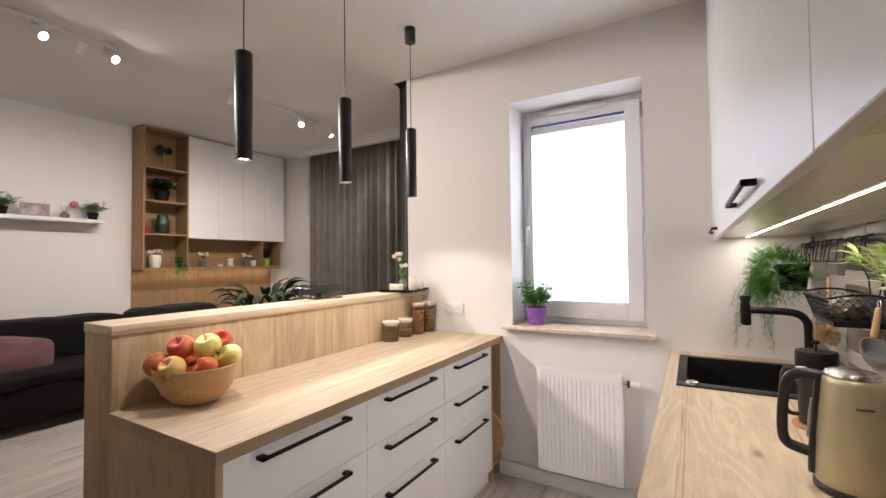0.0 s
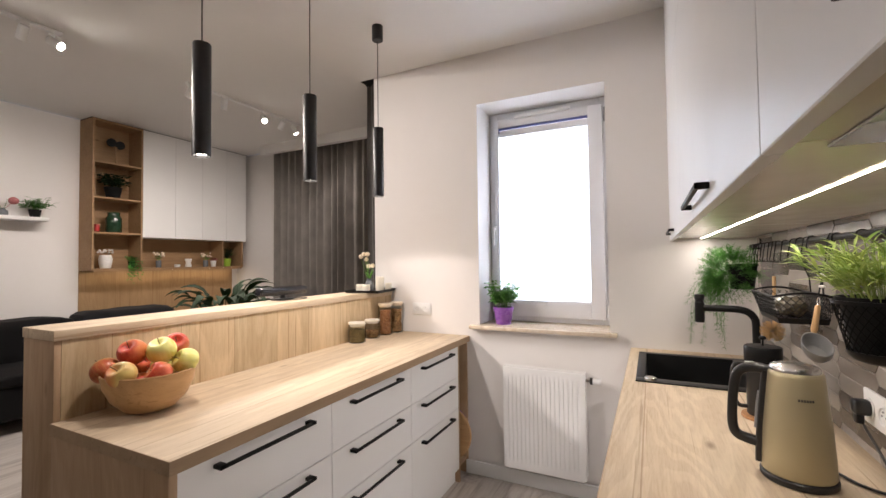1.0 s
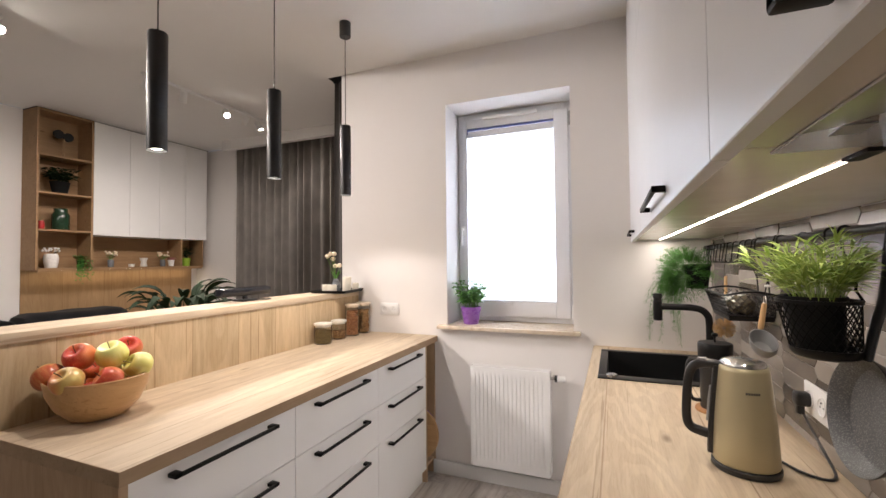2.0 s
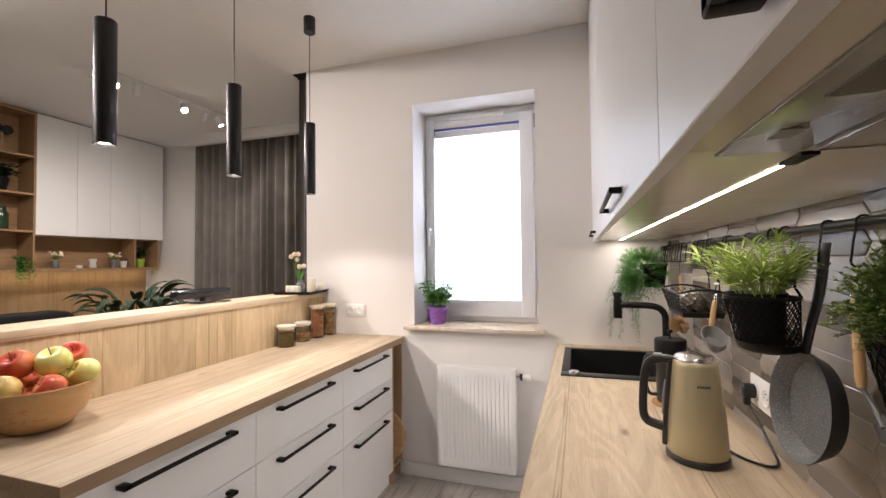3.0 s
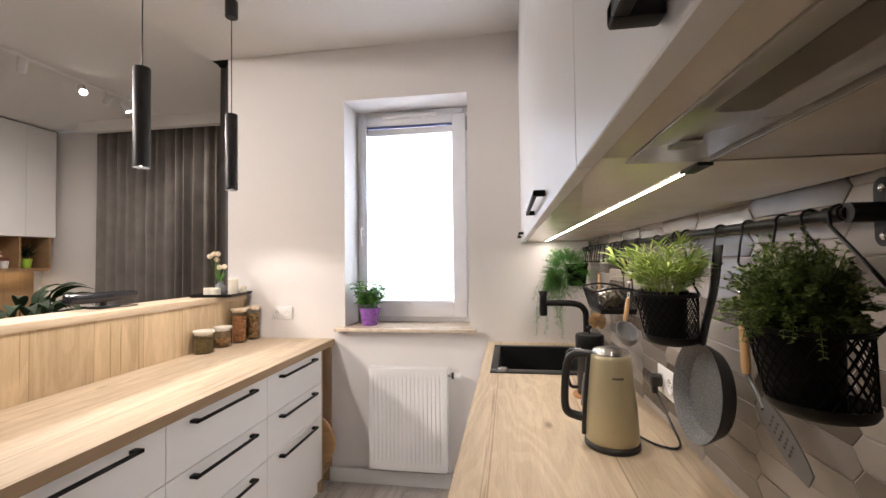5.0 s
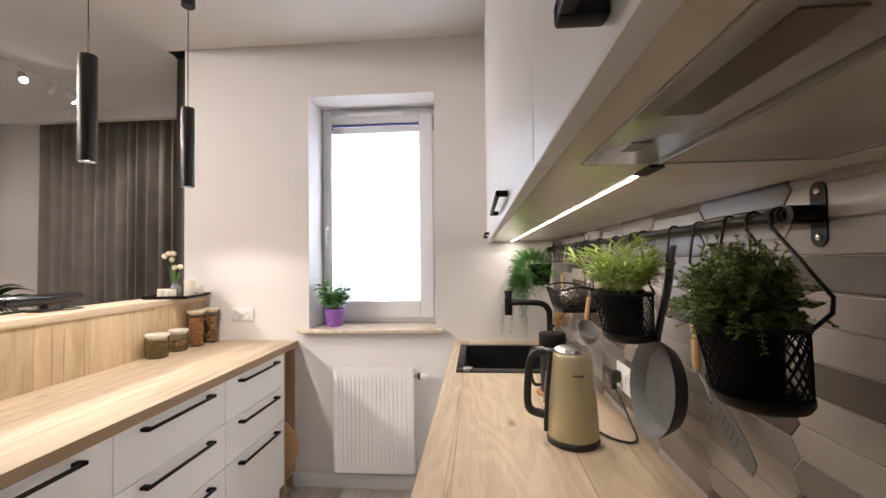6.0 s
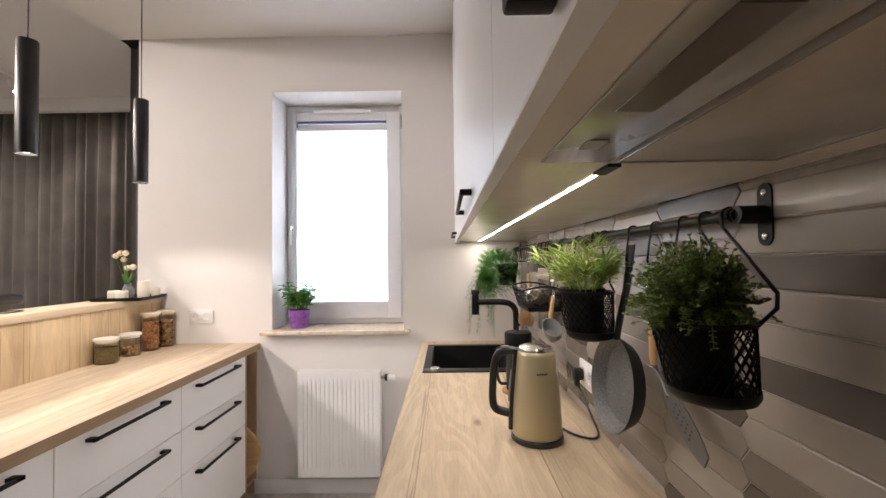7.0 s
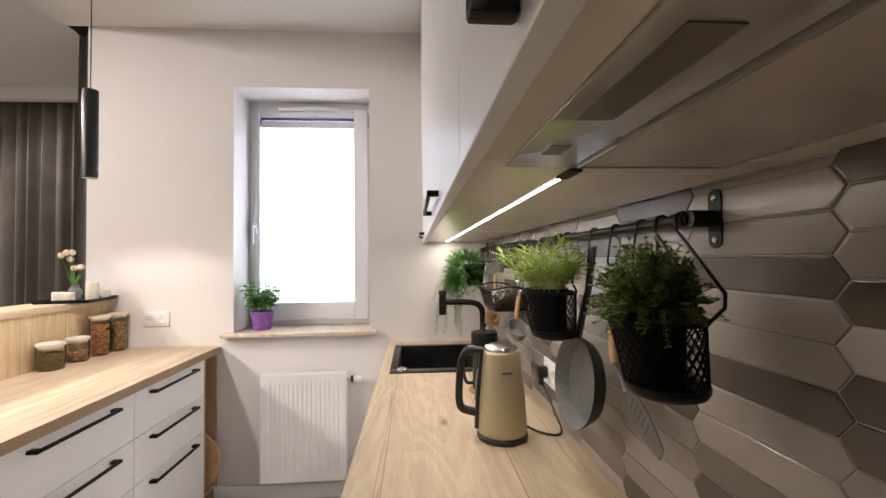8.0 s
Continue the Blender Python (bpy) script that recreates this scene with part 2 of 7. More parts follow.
def apple_mat(name, lo, hi, cheek):
    """Apple skin: ground colour with a blushed cheek, streaks and dots."""
    m, nt, b = mat(name)
    tc = nt.nodes.new("ShaderNodeTexCoord").outputs["Object"]
    oi = nt.nodes.new("ShaderNodeObjectInfo")
    off = nt.nodes.new("ShaderNodeVectorMath")
    off.operation = "ADD"
    nt.links.new(tc, off.inputs[0])
    nt.links.new(oi.outputs["Random"], off.inputs[1])
    blush = noisy(nt, off.outputs[0], 9, 2, 0.4)
    streak_map = nt.nodes.new("ShaderNodeMapping")
    streak_map.inputs["Scale"].default_value = (60, 60, 8)
    nt.links.new(off.outputs[0], streak_map.inputs[0])
    streak = noisy(nt, streak_map.outputs[0], 2, 3)
    g = ramp(nt, streak, [(0.3, lo), (0.7, hi)])
    c = mixc(nt, ramp(nt, blush, [(0.44, (0, 0, 0)), (0.6, (1, 1, 1))]), g, cheek)
    dots = noisy(nt, off.outputs[0], 380, 1)
    c = mixc(nt, ramp(nt, dots, [(0.68, (0, 0, 0)), (0.74, (0.6, 0.6, 0.6))]), c, (0.75, 0.62, 0.3))
    nt.links.new(c, b.inputs["Base Color"])
    b.inputs["Roughness"].default_value = 0.3
    return m


M_WALL = paint("wall_paint", (0.82, 0.795, 0.78))
M_CEIL = paint("ceiling_paint", (0.80, 0.785, 0.77))
M_TOP = oak("oak_worktop", 1, plank=(0, 0.31))
M_BOARD = oak("oak_board", 2, (0.68, 0.535, 0.345), (0.29, 0.175, 0.08), plank=(1, 0.2465), spread=5.0, turns=48.0)
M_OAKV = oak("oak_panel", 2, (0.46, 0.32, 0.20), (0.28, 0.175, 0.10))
# worktop edge oak: darker than the top, the edge's shade put into its colour
M_OAKSHADE = oak("oak_shaded_edge", 1, (0.40, 0.28, 0.175), (0.24, 0.16, 0.09), knots=False)
M_SHELFOAK = oak("oak_shelf", 1, (0.36, 0.225, 0.12), (0.22, 0.13, 0.065))
M_NICHEOAK = oak("oak_wall_panel", 2, (0.40, 0.26, 0.14), (0.24, 0.145, 0.075), plank=(1, 0.42))
M_BOWL = oak("bowl_wood", 1, (0.66, 0.42, 0.21), (0.44, 0.24, 0.10), 0.38)
M_CUT = oak("cutting_board_wood", 0, (0.60, 0.38, 0.19), (0.40, 0.23, 0.11), 0.5, knots=False)
M_HANDLEWOOD = oak("utensil_wood", 2, (0.56, 0.36, 0.18), (0.4, 0.24, 0.11), 0.5, knots=False)
M_FLOOR = floor_mat()
M_FRONT = plain("matt_white_front", (0.84, 0.835, 0.83), 0.42, vary=0.015, scale=3)
M_GLOSSFRONT = plain("satin_white_front", (0.80, 0.81, 0.83), 0.36, vary=0.012, scale=3)
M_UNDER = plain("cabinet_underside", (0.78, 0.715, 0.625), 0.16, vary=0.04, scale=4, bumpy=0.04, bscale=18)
M_CARCASS = plain("cabinet_carcass", (0.72, 0.70, 0.68), 0.5, vary=0.02)
M_BLACK = plain("matt_black_metal", (0.007, 0.007, 0.0075), 0.45, vary=0.2, bumpy=0.03, spec=0.2)
M_PENDANT = plain("black_lamp_paint", (0.016, 0.016, 0.018), 0.38, vary=0.15, bumpy=0.02)
M_BLACKPL = plain("black_plastic", (0.016, 0.016, 0.017), 0.36, vary=0.2, bumpy=0.05, bscale=500)
M_LATTICE = plain("dull_black_wire", (0.004, 0.004, 0.004), 0.7, vary=0.2, spec=0.1)
M_POTBLACK = plain("black_pot_plastic", (0.007, 0.007, 0.007), 0.6, vary=0.2, spec=0.2)
M_SINK = speckled("black_granite_sink", (0.007, 0.007, 0.0075), (0.03, 0.03, 0.03), 1200, 0.45)
M_STEEL = plain("brushed_steel", (0.62, 0.61, 0.60), 0.25, 1.0, 0.05, 30)
M_HOODSTEEL = plain("hood_steel", (0.44, 0.42, 0.39), 0.14, 0.25, 0.05, 8, bumpy=0.03, bscale=30)
M_LAMPCOVER = plain("smoked_lamp_cover", (0.17, 0.145, 0.125), 0.3, 0.1, 0.1, 20)
M_FILTER = plain("hood_filter", (0.50, 0.45, 0.39), 0.3, 0.3, 0.1, 10)
M_KETTLE = plain("champagne_lacquer", (0.50, 0.44, 0.285), 0.36, 0.45, 0.03, 6, coat=0.15)
M_SKIMMER = plain("dark_steel", (0.11, 0.110, 0.110), 0.4, 0.3, 0.08)
M_SLOT = plain("slot_shade_and_mark", (0.07, 0.065, 0.06), 0.6)
M_GREYSTEEL = plain("grey_plastic", (0.30, 0.31, 0.32), 0.35, 0.0, 0.08)
M_LADLE = plain("grey_nylon", (0.17, 0.172, 0.175), 0.4, 0.0, 0.08)
M_WHITEPL = plain("white_plastic", (0.82, 0.82, 0.82), 0.3, vary=0.01)
M_PVC = plain("white_pvc_frame", (0.80, 0.81, 0.84), 0.25, vary=0.012, scale=4)
M_RAD = plain("radiator_enamel", (0.84, 0.84, 0.84), 0.3, vary=0.012, scale=6)
M_SILL = speckled("beige_marble_sill", (0.70, 0.60, 0.48), (0.60, 0.46, 0.33), 40, 0.25, 0.6)
M_PURPLE = plain("purple_ceramic", (0.26, 0.10, 0.42), 0.28, vary=0.05)
M_SOIL = plain("potting_soil", (0.03, 0.02, 0.013), 0.95, vary=0.5, scale=150, bumpy=0.8, bscale=200)
M_BLIND = blind_mat()
M_PANE = glass("window_glass")
M_JAR = clear_glass("jar_glass")
M_LIDWOOD = plain("pale_lid", (0.78, 0.66, 0.52), 0.5, vary=0.08, scale=40)
M_LIDWHITE = plain("ivory_lid", (0.84, 0.80, 0.72), 0.45, vary=0.03)
M_HAZEL = leafy("hazelnut_shell", (0.17, 0.058, 0.022), (0.56, 0.29, 0.14), 0.35, 0.0)
M_NUT2 = leafy("dried_nut", (0.09, 0.04, 0.015), (0.52, 0.32, 0.15), 0.5, 0.0)
M_HERB = leafy("dried_herb", (0.035, 0.024, 0.008), (0.34, 0.25, 0.11), 0.8, 0.0)
M_WAX = plain("ivory_wax", (0.86, 0.80, 0.68), 0.45, vary=0.03)
M_FLOWER = plain("cream_bloom", (0.80, 0.68, 0.52), 0.8, vary=0.12, scale=120, bumpy=0.5, bscale=260)
M_GREYGLASS = plain("grey_vase_glass", (0.16, 0.17, 0.18), 0.15, vary=0.1)
M_CURTAIN = fabric("grey_curtain", (0.20, 0.182, 0.166))
# the grey curtain cloth again, darkened to paint in the side curtain's shade
M_SHADECURTAIN = fabric("shaded_grey_curtain", (0.065, 0.059, 0.055))
M_SOFA = fabric("black_velvet", (0.0055, 0.0052, 0.006), 0.85, 300, 0.03)
M_SOFA2 = fabric("charcoal_cover", (0.014, 0.014, 0.016), 0.9, 300, 0.05)
M_PILLOW = fabric("mauve_cushion_cloth", (0.15, 0.070, 0.085), 0.9, 500, 0.3)
M_GROUT = plain("beige_grout", (0.38, 0.34, 0.305), 0.9, vary=0.1, scale=60, bumpy=0.2)
M_TILE = tile_mat()
M_LED = glow("led_strip_light", (1.0, 0.90, 0.76), 22)
M_BULB = glow("lamp_disc", (1.0, 0.90, 0.76), 30)
M_SPOT = glow("spot_disc", (1.0, 0.93, 0.82), 60)
M_PANOUT = plain("pan_enamel", (0.022, 0.022, 0.023), 0.4, vary=0.2)
M_PANIN = speckled("stone_coating", (0.10, 0.104, 0.108), (0.30, 0.30, 0.30), 420, 0.5, 0.60)
M_CORK = plain("cork_base", (0.48, 0.24, 0.10), 0.7, vary=0.2, scale=120)
M_BRUSH = fabric("natural_bristle", (0.42, 0.26, 0.11), 0.9, 300, 0.1)
M_BASIL = leafy("basil_leaf", (0.06, 0.19, 0.03), (0.17, 0.38, 0.08))
M_BAMBOO = leafy("ornamental_grass_leaf", (0.13, 0.24, 0.035), (0.46, 0.54, 0.16), 0.4, 0.25)
M_FERN = leafy("fern_leaf", (0.035, 0.14, 0.02), (0.13, 0.34, 0.06))
M_BOX = leafy("boxwood_leaf", (0.040, 0.078, 0.012), (0.21, 0.28, 0.065))
M_LILY = leafy("dark_lily_leaf", (0.006, 0.018, 0.005), (0.016, 0.045, 0.011), 0.75, 0.03)
M_STEM = plain("green_stem", (0.12, 0.22, 0.05), 0.6, vary=0.2)
M_TERRA = plain("red_apple_stem", (0.10, 0.06, 0.03), 0.8)
M_RED = apple_mat("red_apple_skin", (0.50, 0.030, 0.025), (0.62, 0.09, 0.05), (0.66, 0.20, 0.07))
M_BI = apple_mat("blushed_apple_skin", (0.60, 0.10, 0.05), (0.68, 0.26, 0.10), (0.66, 0.50, 0.16))
M_YEL = apple_mat("yellow_apple_skin", (0.74, 0.68, 0.17), (0.82, 0.76, 0.28), (0.74, 0.74, 0.26))
M_LIME = plain("lime_pot", (0.35, 0.55, 0.06), 0.4)
M_WHITECER = plain("white_ceramic", (0.75, 0.73, 0.70), 0.4, vary=0.1, scale=40)
M_FOIL = plain("clear_wrap", (0.50, 0.49, 0.47), 0.16, 0.4, 0.45, 60, bumpy=0.8, bscale=90)
M_HERBWRAP = plain("wrapped_tea", (0.10, 0.085, 0.06), 0.2, 0.2, 0.5, 90, bumpy=0.8, bscale=90)
M_SCREEN = plain("dark_screen", (0.012, 0.013, 0.018), 0.12, vary=0.1)
M_BLUE = plain("blue_gasket", (0.06, 0.08, 0.25), 0.5)
M_PINK = plain("dusty_pink_bloom", (0.45, 0.16, 0.16), 0.8, vary=0.15, scale=80)
M_PICTURE = plain("pink_grey_print", (0.46, 0.34, 0.38), 0.5, vary=0.5, scale=18)
M_GREYFRAME = plain("grey_photo_frame", (0.36, 0.34, 0.33), 0.5)
M_GREENGLASS = plain("green_glass", (0.018, 0.045, 0.025), 0.12, vary=0.3, scale=20)

# ---- mesh helpers ----


def box(bm, x0, x1, y0, y1, z0, z1, bevel=0.0, seg=2):
    x0, x1, y0, y1, z0, z1 = min(x0, x1), max(x0, x1), min(y0, y1), max(y0, y1), min(z0, z1), max(z0, z1)
    r = bmesh.ops.create_cube(bm, size=1, matrix=Matrix.LocRotScale(((x0 + x1) / 2, (y0 + y1) / 2, (z0 + z1) / 2), None, (x1 - x0, y1 - y0, z1 - z0)))
    if bevel:
        es = {e for v in r["verts"] for e in v.link_edges}
        bmesh.ops.bevel(bm, geom=list(es), offset=min(bevel, (x1 - x0) * 0.45, (y1 - y0) * 0.45, (z1 - z0) * 0.45), segments=seg, affect="EDGES", profile=0.5)
    return bm


def boxes(*specs):
    bm = bmesh.new()
    for s in specs:
        box(bm, *s)
    return bm


def rod(bm, a, b, r0, r1=None, n=12, caps=True):
    a, b = Vector(a), Vector(b)
    d = b - a
    bmesh.ops.create_cone(bm, cap_ends=caps, segments=n, radius1=r0, radius2=r0 if r1 is None else r1, depth=d.length,
                          matrix=Matrix.Translation((a + b) / 2) @ d.to_track_quat("Z", "Y").to_matrix().to_4x4())
    return bm


def lathe(bm, profile, centre=(0, 0, 0), n=40, m=None):
    """Turn (radius, height) pairs round the z axis through centre."""
    rings = []
    for r, z in profile:
        if r < 1e-6:
            rings.append([bm.verts.new((0, 0, z))])
        else:
            rings.append([bm.verts.new((r * math.cos(6.283185 * i / n), r * math.sin(6.283185 * i / n), z)) for i in range(n)])
    for a, b in zip(rings, rings[1:]):
        for i in range(n):
            j = (i + 1) % n
            if len(a) == 1 and len(b) == 1:
                continue
            if len(a) == 1:
                bm.faces.new((a[0], b[j], b[i]))
            elif len(b) == 1:
                bm.faces.new((a[i], a[j], b[0]))
            else:
                bm.faces.new((a[i], a[j], b[j], b[i]))
    t = Matrix.Translation(centre) @ (m or Matrix.Identity(4))
    bmesh.ops.transform(bm, matrix=t, verts=[v for ring in rings for v in ring])
    for ring in rings:
        for v in ring:
            for f in v.link_faces:
                f.smooth = True
    return bm


def tube(bm, pts, r, n=10, closed=False):
    """A round tube along points; r is a number or one for each point."""
    pts = [Vector(p) for p in pts]
    rs = r if isinstance(r, (list, tuple)) else [r] * len(pts)
    rings, side = [], None
    for i, p in enumerate(pts):
        if closed:
            t = pts[(i + 1) % len(pts)] - pts[i - 1]
        else:
            t = pts[min(i + 1, len(pts) - 1)] - pts[max(i - 1, 0)]
        t.normalize()
        if side is None:
            side = t.orthogonal().normalized()
        side = (side - t * side.dot(t)).normalized()
        up = t.cross(side)
        rings.append([bm.verts.new(p + rs[i] * (math.cos(6.283185 * k / n) * side + math.sin(6.283185 * k / n) * up)) for k in range(n)])
    pairs = list(zip(rings, rings[1:])) + ([(rings[-1], rings[0])] if closed else [])
    for a, b in pairs:
        for k in range(n):
            f = bm.faces.new((a[k], a[(k + 1) % n], b[(k + 1) % n], b[k]))
            f.smooth = True
    if not closed:
        bm.faces.new(rings[0][::-1])
        bm.faces.new(rings[-1])
    return bm


def curve_pts(pts, n=24):
    """A smooth line through points."""
    p = [Vector(q) for q in pts]
    p = [2 * p[0] - p[1]] + p + [2 * p[-1] - p[-2]]
    out = []
    segs = len(p) - 3
    for s in range(segs):
        a, b, c, d = p[s:s + 4]
        k = max(2, n // segs)
        for i in range(k + (s == segs - 1)):
            t = i / k
            out.append(0.5 * ((2 * b) + (c - a) * t + (2 * a - 5 * b + 4 * c - d) * t * t + (3 * b - a - 3 * c + d) * t ** 3))
    return out


def smooth_by(bm, angle=35):
    lim = radians(angle)
    for f in bm.faces:
        f.smooth = True
    for e in bm.edges:
        e.smooth = len(e.link_faces) == 2 and e.calc_face_angle(0) < lim


def mesh_of(name, bm, material, fix=True):
    if fix:
        bmesh.ops.recalc_face_normals(bm, faces=bm.faces)
    smooth_by(bm)
    me = bpy.data.meshes.new(name)
    bm.to_mesh(me)
    bm.free()
    me.materials.append(material)
    return me


def thing(name, loc, label, category, group="", kind=""):
    """A thing: an Empty at its base that carries its parts."""
    ob = new(name)
    ob.empty_display_size = 0.05
    ob.location = loc
    return tagged(ob, label, category, group, kind)


def part(name, bm, material, parent, label="", fix=True):
    ob = new(name, mesh_of(name, bm, material, fix) if isinstance(bm, bmesh.types.BMesh) else bm)
    ob.parent = parent
    if parent.type == "EMPTY":
        ob.matrix_parent_inverse = Matrix.Translation(-Vector(parent.location))
    return tagged(ob, label)


def solid(name, bm, material, label, category, kind="", group="", fix=True):
    """A thing that is one mesh."""
    return tagged(new(name, mesh_of(name, bm, material, fix)), label, category, group, kind)


def raw_mesh(name, verts, faces, material, smooth=True):
    me = bpy.data.meshes.new(name)
    me.from_pydata(verts, [], faces)
    me.materials.append(material)
    if smooth:
        me.polygons.foreach_set("use_smooth", [True] * len(me.polygons))
    return me


class Leaves:
    """Gathers many small leaves into one mesh."""

    def __init__(self, seed):
        self.v, self.f, self.rnd = [], [], random.Random(seed)

    def blade(self, base, way, length, width, droop=0.3, seg=4, shape=0.45, twist=0.0):
        base, way = Vector(base), Vector(way).normalized()
        side = way.cross(Vector((0, 0, 1)))
        if side.length < 0.05:
            side = Vector((1, 0, 0))
        side = (Matrix.Rotation(twist, 3, way) @ side.normalized())
        i0 = len(self.v)
        p, d = base.copy(), way.copy()
        for s in range(seg + 1):
            t = s / seg
            w = width * 0.5 * math.sin(math.pi * t ** (math.log(0.5) / math.log(shape)))
            w = max(w, width * 0.03)
            n = side.cross(d) * (w * 0.35)
            self.v += [p - side * w + n, p.copy(), p + side * w + n]
            p = p + d * (length / seg)
            d = (d + Vector((0, 0, -droop / seg))).normalized()
        for s in range(seg):
            a = i0 + 3 * s
            self.f += [(a, a + 1, a + 4, a + 3), (a + 1, a + 2, a + 5, a + 4)]

    def stem(self, pts, r):
        for a, b in zip(pts, pts[1:]):
            a, b = Vector(a), Vector(b)
            d = (b - a).normalized()
            s = d.orthogonal().normalized() * r
            u = d.cross(s)
            i = len(self.v)
            self.v += [a + s, a - s * 0.5 + u * 0.87, a - s * 0.5 - u * 0.87, b + s, b - s * 0.5 + u * 0.87, b - s * 0.5 - u * 0.87]
            self.f += [(i, i + 1, i + 4, i + 3), (i + 1, i + 2, i + 5, i + 4), (i + 2, i, i + 3, i + 5)]

    def mesh(self, name, material):
        return raw_mesh(name, [tuple(p) for p in self.v], self.f, material)

# ---- the room ----
WY = 2.30      # kitchen window wall
TX = 0.52      # tiled wall
KC = 2.80     # lowered kitchen ceiling
LC = 3.07      # living-room ceiling
LX = -5.80     # living-room back wall
LY = 4.20      # living-room window wall
BY = -3.0      # wall behind the camera
TOPZ = 0.90

WX0, WX1, WZ0, WZ1 = -1.0, -0.192, 0.95, 2.452

setting = lambda name, bm, m, label, cat: solid(name, bm, m, label, cat, kind="structure")
setting("floor", boxes((LX - 0.1, TX + 0.1, BY - 0.1, LY + 0.1, -0.06, -0.008)), M_GROUT, "dark gap layer under grey laminate planks", "floor")
setting("wall_window", boxes(
    (-1.835, WX0, WY, WY + 0.30, 0, KC), (WX1, TX + 0.1, WY, WY + 0.30, 0, KC),
    (WX0, WX1, WY, WY + 0.30, 0, WZ0), (WX0, WX1, WY, WY + 0.30, WZ1, KC)), M_WALL, "off-white painted wall round the kitchen window", "wall")
setting("wall_window_return", boxes((-1.835, -1.66, WY + 0.302, LY, 0, LC)), M_WALL, "off-white painted end wall beside the curtain", "wall")
setting("wall_pilaster", boxes((-0.085, TX, WY - 0.012, WY - 0.0005, 0.0, KC)), M_WALL, "off-white boxed-out wall strip beside the cabinets", "wall")
setting("wall_tiled", boxes((TX + 0.006, TX + 0.12, BY, WY, 0, KC)), M_WALL, "off-white wall behind the worktop", "wall")
setting("wall_living_back", boxes((LX - 0.12, LX, BY, LY, 0, LC)), M_WALL, "off-white living-room wall behind the sofa", "wall")
setting("wall_living_window", boxes((LX, -1.835, LY, LY + 0.15, 0, LC)), M_WALL, "off-white living-room wall behind the curtain", "wall")
setting("wall_rear", boxes((LX, TX + 0.12, BY - 0.12, BY, 0, LC)), M_WALL, "off-white plain rear wall", "wall")
setting("ceiling_kitchen", boxes((-1.97, TX + 0.12, BY, WY + 0.001, KC, LC)), M_CEIL, "off-white lowered ceiling over the kitchen", "ceiling")
setting("ceiling_living", boxes((LX, TX + 0.12, BY, LY, LC + 0.002, LC + 0.15)), M_CEIL, "off-white flat ceiling over the living room", "ceiling")
setting("curtain_bulkhead", boxes((-4.91, -1.836, 3.88, 3.96, 2.945, LC)), M_CEIL, "white ceiling drop in front of the curtain track", "ceiling drop")
# no recess is cut: a flat black sheet paints the slot's darkness
setting("curtain_slot_shade", boxes((-2.33, -1.84, 2.76, 3.4, LC - 0.012, LC - 0.002)), M_BLACK, "black sheet under the ceiling for the shade in the curtain slot", "ceiling slot")

# baseboard of the window wall
bm = bmesh.new()
box(bm, -1.10, TX, WY - 0.0265, WY - 0.0125, 0.0, 0.086, 0.003)
setting("baseboard", bm, M_WHITEPL, "white painted baseboard along the window wall", "baseboard")

# ---- kitchen window ----


